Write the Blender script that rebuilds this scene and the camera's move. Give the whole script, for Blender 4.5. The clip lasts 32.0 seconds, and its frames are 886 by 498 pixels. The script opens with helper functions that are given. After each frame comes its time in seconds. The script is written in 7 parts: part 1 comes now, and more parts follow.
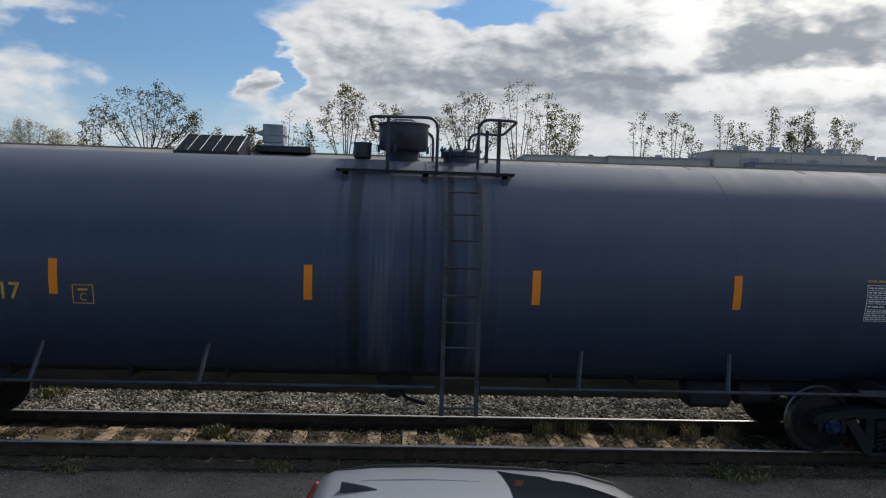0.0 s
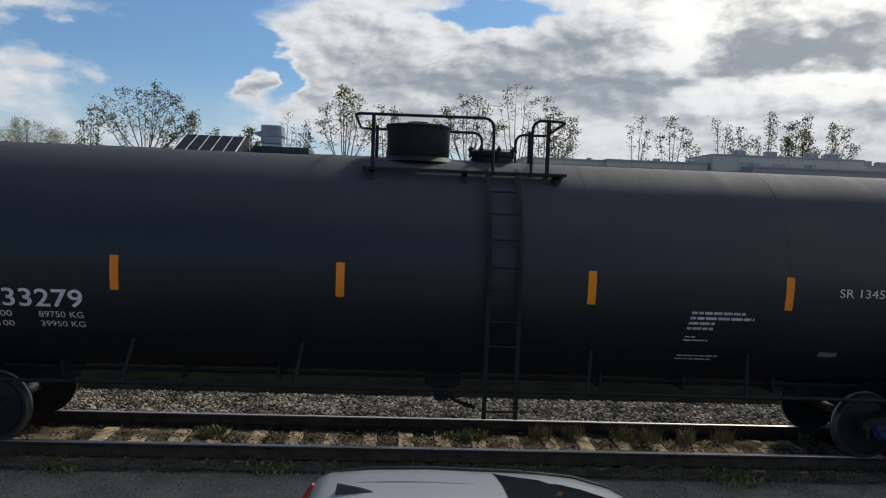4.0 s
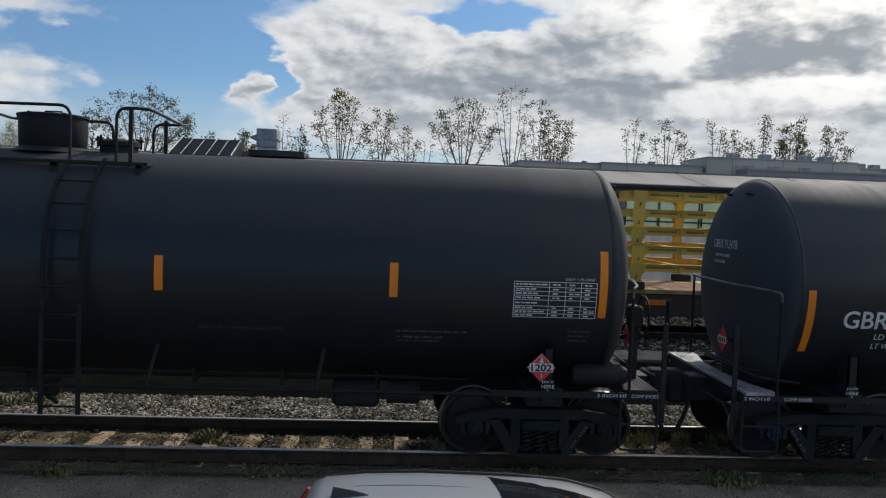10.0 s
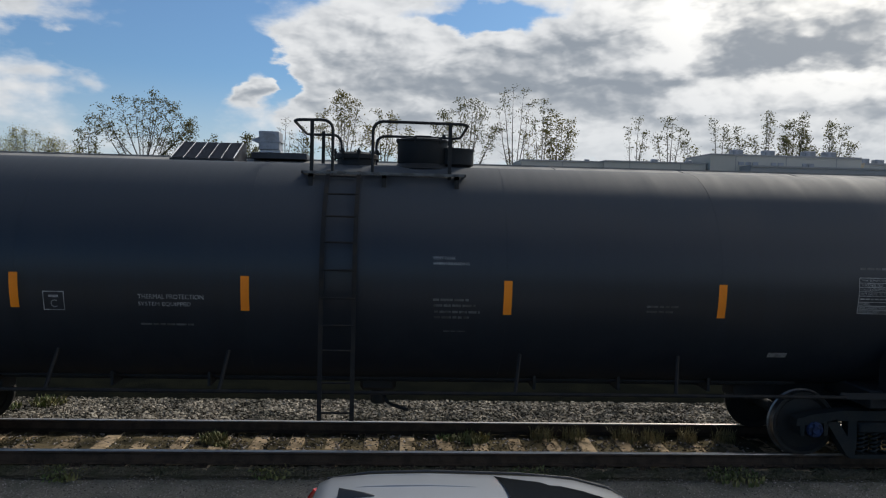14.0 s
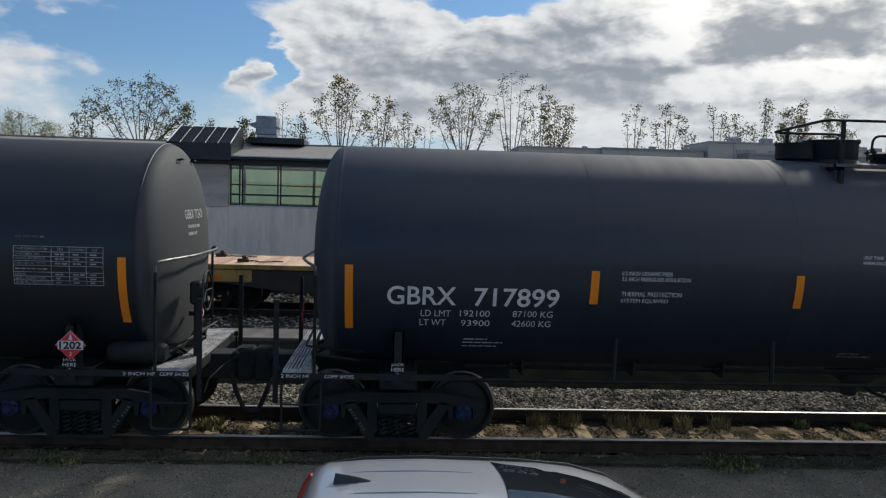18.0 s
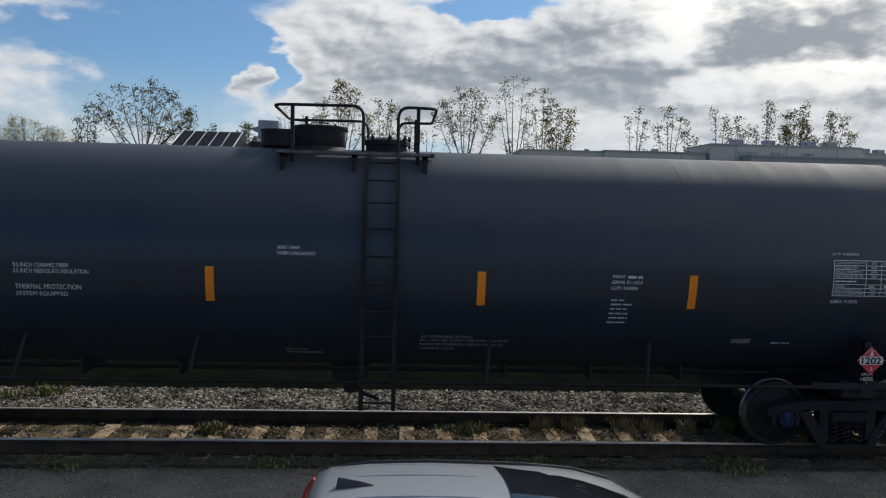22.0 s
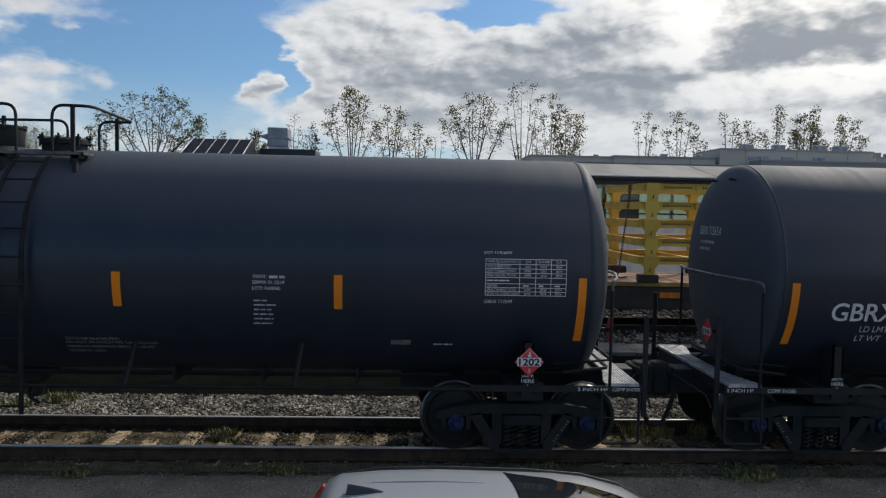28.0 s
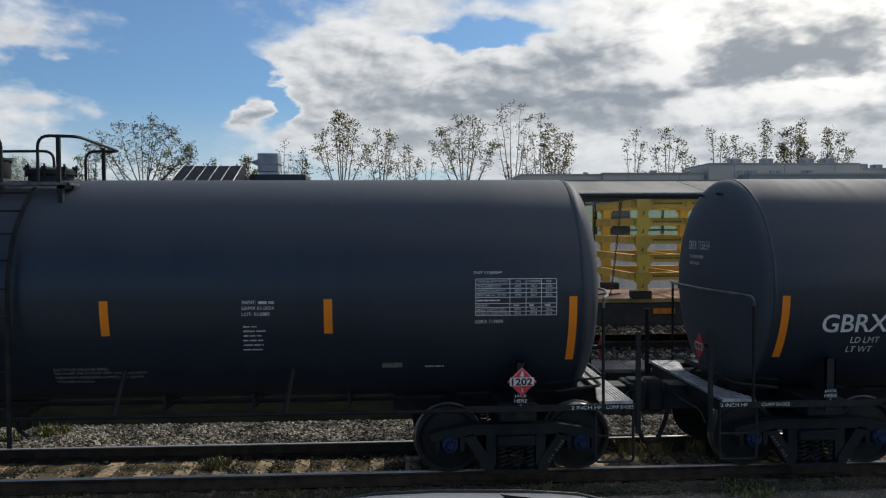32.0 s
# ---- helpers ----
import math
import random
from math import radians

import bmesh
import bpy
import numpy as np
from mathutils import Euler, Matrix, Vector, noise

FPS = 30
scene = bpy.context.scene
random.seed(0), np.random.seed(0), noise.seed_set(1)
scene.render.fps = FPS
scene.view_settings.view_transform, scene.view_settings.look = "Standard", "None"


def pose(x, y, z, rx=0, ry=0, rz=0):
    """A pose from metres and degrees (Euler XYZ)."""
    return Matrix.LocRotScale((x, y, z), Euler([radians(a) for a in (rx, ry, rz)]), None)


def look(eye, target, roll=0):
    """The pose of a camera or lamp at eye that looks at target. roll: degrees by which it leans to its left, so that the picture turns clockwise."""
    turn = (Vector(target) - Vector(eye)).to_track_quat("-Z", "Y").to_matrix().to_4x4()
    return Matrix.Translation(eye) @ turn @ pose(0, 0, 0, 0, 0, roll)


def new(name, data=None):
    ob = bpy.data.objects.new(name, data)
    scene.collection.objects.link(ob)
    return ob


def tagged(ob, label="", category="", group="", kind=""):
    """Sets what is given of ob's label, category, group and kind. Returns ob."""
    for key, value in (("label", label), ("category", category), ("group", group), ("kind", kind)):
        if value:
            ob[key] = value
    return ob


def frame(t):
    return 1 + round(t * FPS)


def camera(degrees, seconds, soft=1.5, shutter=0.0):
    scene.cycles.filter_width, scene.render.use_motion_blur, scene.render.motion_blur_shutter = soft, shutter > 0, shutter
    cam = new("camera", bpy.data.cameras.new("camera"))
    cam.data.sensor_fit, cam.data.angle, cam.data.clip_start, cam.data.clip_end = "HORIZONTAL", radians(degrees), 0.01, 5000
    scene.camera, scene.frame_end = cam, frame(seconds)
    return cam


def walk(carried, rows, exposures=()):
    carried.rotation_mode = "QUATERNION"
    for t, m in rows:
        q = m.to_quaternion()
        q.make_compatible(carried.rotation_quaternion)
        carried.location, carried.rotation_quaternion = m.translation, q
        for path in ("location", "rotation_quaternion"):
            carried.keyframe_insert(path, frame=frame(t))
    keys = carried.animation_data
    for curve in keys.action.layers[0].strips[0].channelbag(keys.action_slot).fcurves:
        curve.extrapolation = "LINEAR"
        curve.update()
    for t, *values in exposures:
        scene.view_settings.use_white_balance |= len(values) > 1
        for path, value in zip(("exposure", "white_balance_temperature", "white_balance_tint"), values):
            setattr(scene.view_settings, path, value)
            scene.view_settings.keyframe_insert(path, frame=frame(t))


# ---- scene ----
cam = camera(59.94, 32.0, soft=1.2, shutter=0.0)
PATH = [
    (0, (0.725, -11.277, 3.646), (1.261, -1.308, 3.080), 1.74),
    (0.5, (0.725, -11.277, 3.646), (1.265, -1.308, 3.080), 1.73),
    (1, (0.725, -11.277, 3.646), (1.270, -1.308, 3.091), 1.73),
    (1.5, (0.726, -11.280, 3.647), (1.255, -1.309, 3.092), 1.73),
    (2, (0.726, -11.283, 3.648), (1.259, -1.313, 3.093), 1.71),
    (2.5, (0.725, -11.285, 3.649), (1.261, -1.314, 3.101), 1.82),
    (3, (0.725, -11.286, 3.650), (1.254, -1.314, 3.113), 1.87),
    (3.5, (0.725, -11.288, 3.652), (1.254, -1.317, 3.109), 2.05),
    (5.5, (0.725, -11.290, 3.652), (1.426, -1.328, 3.134), 2.21),
    (6, (0.725, -11.289, 3.651), (1.426, -1.327, 3.135), 2.18),
    (6.5, (0.724, -11.287, 3.651), (1.418, -1.325, 3.134), 2.20),
    (7, (0.722, -11.284, 3.650), (1.397, -1.320, 3.133), 2.24),
    (7.5, (0.721, -11.283, 3.650), (1.399, -1.319, 3.146), 2.21),
    (8, (0.722, -11.288, 3.652), (1.377, -1.322, 3.147), 2.13),
    (8.5, (0.724, -11.295, 3.655), (1.368, -1.329, 3.152), 2.16),
    (9, (0.725, -11.304, 3.658), (1.359, -1.337, 3.158), 2.19),
    (9.5, (0.727, -11.315, 3.662), (1.356, -1.347, 3.167), 2.16),
    (10, (0.729, -11.321, 3.663), (1.352, -1.353, 3.165), 2.07),
    (10.5, (0.730, -11.316, 3.661), (1.355, -1.348, 3.174), 2.12),
    (11, (0.729, -11.309, 3.658), (1.374, -1.342, 3.173), 2.04),
    (11.5, (0.728, -11.309, 3.658), (1.359, -1.340, 3.177), 2.03),
    (12, (0.729, -11.313, 3.659), (1.318, -1.341, 3.193), 1.95),
    (12.5, (0.731, -11.317, 3.660), (1.313, -1.346, 3.176), 1.78),
    (13, (0.732, -11.318, 3.660), (1.321, -1.348, 3.168), 1.67),
    (13.5, (0.732, -11.314, 3.658), (1.321, -1.343, 3.172), 1.36),
    (14, (0.733, -11.308, 3.655), (1.308, -1.336, 3.161), 1.36),
    (14.5, (0.735, -11.302, 3.653), (1.312, -1.333, 3.128), 1.73),
    (16.5, (0.734, -11.288, 3.651), (1.332, -1.330, 2.963), 1.26),
    (17, (0.732, -11.284, 3.650), (1.330, -1.325, 2.960), 1.36),
    (17.5, (0.731, -11.283, 3.650), (1.381, -1.327, 2.971), 1.58),
    (18, (0.732, -11.290, 3.652), (1.348, -1.332, 2.981), 1.68),
    (18.5, (0.733, -11.298, 3.654), (1.282, -1.336, 2.989), 1.84),
    (19, (0.734, -11.299, 3.655), (1.240, -1.333, 2.999), 1.88),
    (19.5, (0.735, -11.295, 3.654), (1.225, -1.328, 3.008), 1.80),
    (20, (0.737, -11.293, 3.653), (1.283, -1.328, 3.020), 1.72),
    (20.5, (0.738, -11.292, 3.654), (1.277, -1.326, 3.037), 1.64),
    (21, (0.738, -11.292, 3.654), (1.287, -1.326, 3.036), 1.52),
    (21.5, (0.738, -11.290, 3.654), (1.320, -1.326, 3.038), 1.51),
    (22, (0.737, -11.285, 3.652), (1.318, -1.321, 3.025), 1.42),
    (22.5, (0.737, -11.276, 3.650), (1.295, -1.311, 3.031), 1.38),
    (23, (0.737, -11.270, 3.649), (1.288, -1.304, 3.031), 1.44),
    (23.5, (0.738, -11.268, 3.650), (1.398, -1.309, 3.042), 1.53),
    (24, (0.739, -11.272, 3.652), (1.514, -1.320, 3.049), 1.51),
    (24.5, (0.739, -11.277, 3.653), (1.490, -1.324, 3.054), 1.45),
    (25, (0.740, -11.280, 3.653), (1.445, -1.323, 3.053), 1.43),
    (25.5, (0.740, -11.280, 3.652), (1.404, -1.320, 3.063), 1.44),
    (27.5, (0.739, -11.288, 3.652), (1.232, -1.316, 3.094), 1.26),
    (28, (0.739, -11.289, 3.652), (1.200, -1.315, 3.102), 1.16),
    (28.5, (0.738, -11.288, 3.652), (1.183, -1.312, 3.112), 0.99),
    (29, (0.739, -11.285, 3.652), (1.175, -1.309, 3.116), 0.74),
    (29.5, (0.739, -11.281, 3.652), (1.246, -1.308, 3.116), 0.65),
    (30, (0.738, -11.279, 3.652), (1.352, -1.312, 3.123), 0.69),
    (30.5, (0.738, -11.278, 3.652), (1.340, -1.309, 3.135), 0.53),
    (31, (0.741, -11.276, 3.651), (1.311, -1.304, 3.160), 0.09),
    (31.5, (0.745, -11.276, 3.652), (1.303, -1.298, 3.307), -0.10),
    (32, (0.750, -11.277, 3.652), (1.305, -1.297, 3.378), -0.26),
]
walk(cam, [(t, look(eye, target, roll)) for t, eye, target, roll in PATH])

# how far the train has rolled towards -x, second by second
TRAVEL = [
    (0, -0.000), (1, -4.411), (2, -8.789), (3, -13.093), (3.5, -15.203), (5.5, -23.491),
    (6, -25.526), (7, -29.547), (8, -33.428), (9, -37.230), (10, -40.942), (11, -44.505),
    (12, -47.934), (13, -51.193), (14, -54.357), (14.5, -55.886), (16.5, -61.477), (17, -62.743),
    (18, -65.127), (19, -67.416), (20, -69.473), (21, -71.250), (22, -72.802), (23, -74.180),
    (24, -75.370), (25, -76.299), (25.5, -76.644), (27.5, -77.430), (28, -77.514), (28.5, -77.555),
    (29, -77.548), (30, -77.548), (31, -77.548), (32, -77.548),
]

# ---- light ----
SUN_AZ, SUN_EL = 36.0, 36.0      # degrees to the right of the track's far side, and above the horizon
EXPOSURE = 0.28
scene.view_settings.exposure = EXPOSURE


class Tree_of_nodes:
    """Short hand for node trees: every method adds a node and gives back its output."""

    def __init__(self, tree):
        self.t = tree
        tree.nodes.clear()

    def n(self, node_kind, **kw):
        nd = self.t.nodes.new(node_kind)
        for k, v in kw.items():
            if k == "op":
                nd.operation = v
            elif k == "kind":
                nd.data_type = v
            elif k == "blend":
                nd.blend_type = v
        return nd

    def put(self, socket, value):
        if hasattr(value, "is_output"):
            self.t.links.new(value, socket)
        else:
            socket.default_value = value

    def math(self, op, a, b=0.0, c=0.0, clamp=False):
        nd = self.n("ShaderNodeMath", op=op)
        nd.use_clamp = clamp
        for s, v in zip(nd.inputs, (a, b, c)):
            self.put(s, v)
        return nd.outputs[0]

    def vmath(self, op, a, b=(0, 0, 0)):
        nd = self.n("ShaderNodeVectorMath", op=op)
        self.put(nd.inputs[0], a)
        self.put(nd.inputs[1], b)
        return nd.outputs["Value"] if op in ("LENGTH", "DOT_PRODUCT") else nd.outputs[0]

    def noise(self, vec, scale, detail=4.0, rough=0.55, out="Fac", warp=0.0):
        nd = self.n("ShaderNodeTexNoise")
        self.put(nd.inputs["Vector"], vec)
        for k, v in (("Scale", scale), ("Detail", detail), ("Roughness", rough), ("Distortion", warp)):
            nd.inputs[k].default_value = v
        return nd.outputs[out]

    def voronoi(self, vec, scale, out="Distance", feature="F1"):
        nd = self.n("ShaderNodeTexVoronoi")
        nd.feature = feature
        self.put(nd.inputs["Vector"], vec)
        nd.inputs["Scale"].default_value = scale
        return nd.outputs[out]

    def step(self, x, lo, hi, a=0.0, b=1.0):
        nd = self.n("ShaderNodeMapRange")
        nd.interpolation_type = "SMOOTHSTEP"
        for s, v in zip(nd.inputs, (x, lo, hi, a, b)):
            self.put(s, v)
        return nd.outputs[0]

    def mix(self, f, a, b, blend="MIX"):
        nd = self.n("ShaderNodeMix", kind="RGBA", blend=blend)
        self.put(nd.inputs[0], f)
        for s, v in ((nd.inputs[6], a), (nd.inputs[7], b)):
            self.put(s, v if hasattr(v, "is_output") else (*v, 1.0))
        return nd.outputs[2]

    def xyz(self, vec):
        nd = self.n("ShaderNodeSeparateXYZ")
        self.put(nd.inputs[0], vec)
        return nd.outputs

    def join(self, x, y, z=0.0):
        nd = self.n("ShaderNodeCombineXYZ")
        for s, v in zip(nd.inputs, (x, y, z)):
            self.put(s, v)
        return nd.outputs[0]


def make_sky():
    world = bpy.data.worlds.new("sky")
    scene.world = world
    world.use_nodes = True
    g = Tree_of_nodes(world.node_tree)
    sky = g.n("ShaderNodeTexSky")
    sky.sky_type, sky.sun_disc = "NISHITA", False
    sky.sun_elevation, sky.sun_rotation = radians(SUN_EL), radians(SUN_AZ)
    sky.air_density, sky.dust_density, sky.ozone_density = 1.0, 0.6, 2.5
    way = g.n("ShaderNodeTexCoord").outputs["Generated"]
    x, y, z = g.xyz(way)
    az = g.math("MULTIPLY", g.math("ARCTAN2", x, y), 57.2958)
    el = g.math("MULTIPLY", g.math("ARCSINE", z), 57.2958)
    # cloud texture: stretched sideways as layers are near the horizon
    flat = g.join(g.math("MULTIPLY", az, 0.05), g.math("MULTIPLY", el, 0.10), 0.7)
    big = g.noise(flat, 2.0, 9.0, 0.52)
    fine = g.noise(flat, 7.0, 8.0, 0.55)

    def billow(vec):
        """Rounded heaps at several sizes, as cumulus has them."""
        nd = g.n("ShaderNodeTexVoronoi")
        nd.feature = "SMOOTH_F1"
        nd.normalize = True
        g.put(nd.inputs["Vector"], g.vmath("ADD", vec, g.vmath("MULTIPLY", puff.outputs["Color"], (0.10, 0.10, 0.0))))
        for k, v in (("Scale", 4.6), ("Detail", 3.0), ("Roughness", 0.5), ("Lacunarity", 2.2), ("Smoothness", 0.6)):
            nd.inputs[k].default_value = v
        return g.math("SUBTRACT", 1.0, nd.outputs["Distance"])
    puff = g.n("ShaderNodeTexNoise")
    g.put(puff.inputs["Vector"], flat)
    puff.inputs["Scale"].default_value, puff.inputs["Detail"].default_value, puff.inputs["Roughness"].default_value = 5.0, 6.0, 0.5
    here = g.vmath("ADD", g.join(az, el), g.vmath("MULTIPLY", g.vmath("SUBTRACT", puff.outputs["Color"], (0.5, 0.5, 0.5)), (6.5, 4.0, 0)))

    def heap(start, rows):
        """Adds soft masses, each (azimuth, elevation, half width, half height, weight), to a field."""
        f = start
        for a, e, w, h, k in rows:
            d = g.vmath("MULTIPLY", g.vmath("SUBTRACT", here, (a, e, 0)), (1 / w, 1 / h, 0))
            q = g.math("EXPONENT", g.math("MULTIPLY", g.vmath("DOT_PRODUCT", d, d), -0.8))
            f = g.math("MULTIPLY_ADD", q, k, f)
        return f
    # where the clouds of this afternoon stand, where they are thick and grey, and where thin and white
    masses = [
        (-25.6, 12.3, 3.0, 1.5, 0.35), (-23.8, 8.4, 3.8, 1.1, 0.32), (-10.9, 8.6, 1.1, 0.7, 0.95),
        (-3.7, 10.7, 5.0, 2.7, 0.5), (1.2, 11.6, 5.1, 2.9, 0.5), (-6.3, 10.4, 2.0, 1.8, 0.25), (-5.7, 7.2, 3.8, 1.1, 0.5),
        (-9.2, 8.7, 0.8, 1.6, -0.75), (9.1, 10.2, 7.4, 3.4, 0.6), (17.9, 10.5, 7.6, 4.6, 0.6), (27.2, 10.2, 7.3, 4.6, 0.7),
        (12.1, 6.2, 12.1, 1.7, 0.45), (27.4, 6.1, 8.3, 2.1, 0.5), (1.4, 6.0, 6.3, 1.3, 0.35), (-16.6, 9.8, 4.1, 3.2, -0.6),
        (5.6, 13.9, 4.8, 0.85, -0.8), (-10.3, 11.5, 1.6, 1.3, -0.4), (-23.5, 10.5, 4.0, 0.6, -0.22),
    ]
    greys = [
        (-25.6, 12.0, 3.0, 1.2, 0.35), (-23.8, 8.2, 3.4, 1.0, 0.35), (-10.9, 8.25, 1.2, 0.3, 0.35),
        (-2.9, 11.5, 2.5, 1.1, 0.2), (-0.8, 9.0, 4.6, 0.8, 0.28), (-7.7, 7.3, 1.7, 0.5, 0.4), (0.9, 6.6, 1.7, 0.5, 0.45),
        (14.2, 12.4, 3.0, 0.7, 0.5), (9.1, 10.8, 3.3, 1.1, 0.35), (5.9, 9.2, 4.6, 0.8, 0.45), (14.5, 9.1, 4.7, 0.8, 0.6),
        (14.9, 7.8, 3.0, 0.6, 0.45), (19.9, 9.3, 2.0, 0.6, 0.4), (25.0, 10.9, 3.6, 1.3, 0.6), (29.8, 11.4, 3.2, 1.3, 0.6),
        (23.6, 10.0, 1.4, 0.6, 0.35), (32.3, 7.0, 1.7, 0.7, 0.5), (19.7, 6.6, 1.9, 0.6, 0.35),
    ]
    whites = [
        (19.6, 12.7, 1.5, 1.9, -0.9), (28.3, 9.0, 3.9, 0.7, -0.7), (1.2, 13.2, 2.5, 0.8, -0.4), (12.2, 5.7, 2.8, 0.5, -0.3),
        (-4.9, 12.6, 2.1, 0.8, -0.3), (21.3, 8.0, 2.2, 0.8, -0.35), (-11.3, 8.7, 1.2, 0.3, -0.3), (7.8, 12.5, 2.9, 0.7, -0.3),
        (17.2, 10.9, 1.5, 0.6, -0.2),
    ]
    amount = g.math("MULTIPLY_ADD", big, 0.75, g.math("MULTIPLY", fine, 0.40))
    # behind the road the sky is clear low down, with broken cloud overhead and towards the sun's side
    amount = g.math("MULTIPLY_ADD", g.step(y, 0.45, -0.1), g.math("ADD", g.step(el, 38.0, 66.0, -0.12, 0.07), g.step(x, -0.75, 0.75, -0.26, 0.17)), amount)
    heaps = billow(flat)
    amount = heap(g.math("MULTIPLY_ADD", g.math("SUBTRACT", heaps, 0.6), 0.45, amount), masses)
    cover = g.step(amount, 0.53, 0.87)
    thick = g.step(amount, 0.72, 1.15)
    # lumps of a back-lit cloud: the side towards the sun is white, the far side and the thick parts are grey
    sd = (math.sin(radians(SUN_AZ)) * math.cos(radians(SUN_EL)), math.cos(radians(SUN_AZ)) * math.cos(radians(SUN_EL)), math.sin(radians(SUN_EL)))
    near_sun = g.step(g.vmath("DOT_PRODUCT", way, sd), 0.84, 1.0)
    relief = g.math("SUBTRACT", heaps, billow(g.vmath("ADD", flat, (0.028, 0.034, 0.0))))
    shade = heap(heap(g.math("MULTIPLY_ADD", g.noise(flat, 2.6, 5.0, 0.5), 0.9, -0.22), greys), whites)
    shade = g.math("MULTIPLY_ADD", relief, -3.0, shade)
    dark = g.math("MULTIPLY", g.math("MULTIPLY_ADD", thick, 0.65, 0.35), g.step(shade, -0.28, 0.90), clamp=True)
    cloud = g.mix(dark, (6.4, 6.5, 6.6), (2.3, 2.6, 3.0))
    # clouds away from the sun are lit from the front
    cloud = g.mix(g.step(y, 0.45, -0.2, 0.0, 1.0), cloud, g.mix(dark, (10.0, 10.0, 10.0), (6.0, 6.3, 6.7)))
    cloud = g.mix(near_sun, cloud, g.mix(dark, (14.0, 13.4, 12.2), (3.2, 3.35, 3.55)))
    blue = g.mix(1.0, sky.outputs[0], (0.35, 0.54, 0.70), "MULTIPLY")
    blue = g.mix(g.step(y, -0.3, 0.5, 0.05, 0.09), blue, (4.4, 4.8, 5.2))
    both = g.mix(cover, blue, cloud)
    # pale haze towards the horizon
    both = g.mix(g.step(el, 0.0, 10.0, 0.72, 0.0), both, (4.9, 5.25, 5.6))
    low = g.mix(g.step(el, -3.0, -0.5), (0.9, 0.9, 0.95), both)
    bg = g.n("ShaderNodeBackground")
    g.put(bg.inputs[0], low)
    bg.inputs[1].default_value = 0.105
    g.t.links.new(bg.outputs[0], g.n("ShaderNodeOutputWorld").inputs[0])
    lamp = bpy.data.lights.new("sun", "SUN")
    lamp.energy, lamp.angle, lamp.color = 2.9, radians(6.0), (1.0, 0.93, 0.82)
    ob = new("sun", lamp)
    ob.matrix_world = look(Vector(sd) * 60, (0, 0, 0))


make_sky()

# ---- materials ----


def material(name, colour, rough=0.6, metal=0.0, second=None, scale=3.0, mix_at=(0.42, 0.62), bump=0.0, bump_scale=60.0, grain=0.12,
             coat=0.0, vary=0.0, island=False, stretch=(1, 1, 1), rough_var=0.1, spec=0.5):
    """A painted, stony or metal surface: two colours mixed by large stains, fine grain on top, relief by a fine noise."""
    m = bpy.data.materials.new(name)
    m.use_nodes = True
    g = Tree_of_nodes(m.node_tree)
    p = g.n("ShaderNodeBsdfPrincipled")
    at = g.vmath("MULTIPLY", g.n("ShaderNodeTexCoord").outputs["Object"], stretch)
    info = g.n("ShaderNodeObjectInfo").outputs["Random"]
    if vary:
        at = g.vmath("ADD", at, g.join(g.math("MULTIPLY", info, 37.0), g.math("MULTIPLY", info, 11.0)))
    stain = g.step(g.noise(at, scale, 6.0, 0.6), *mix_at)
    c = g.mix(stain, colour, second or [v * 0.75 for v in colour])
    speck = g.noise(at, bump_scale, 3.0, 0.6)
    c = g.mix(1.0, c, g.mix(speck, [1 - grain] * 3, [1 + grain] * 3), "MULTIPLY")
    if vary:
        r = g.n("ShaderNodeNewGeometry").outputs["Random Per Island"] if island else info
        c = g.mix(1.0, c, g.mix(r, [1 - vary] * 3, [1 + vary] * 3), "MULTIPLY")
    g.put(p.inputs["Base Color"], c)
    g.put(p.inputs["Roughness"], g.math("ADD", rough, g.math("MULTIPLY", g.math("SUBTRACT", stain, 0.5), rough_var), clamp=True))
    p.inputs["Metallic"].default_value = metal
    p.inputs["Coat Weight"].default_value = coat
    p.inputs["Coat Roughness"].default_value = 0.06
    p.inputs["Specular IOR Level"].default_value = spec
    if bump:
        b = g.n("ShaderNodeBump")
        b.inputs["Strength"].default_value, b.inputs["Distance"].default_value = bump, 0.02
        g.put(b.inputs["Height"], speck)
        g.put(p.inputs["Normal"], b.outputs[0])
    g.t.links.new(p.outputs[0], g.n("ShaderNodeOutputMaterial").inputs[0])
    return m


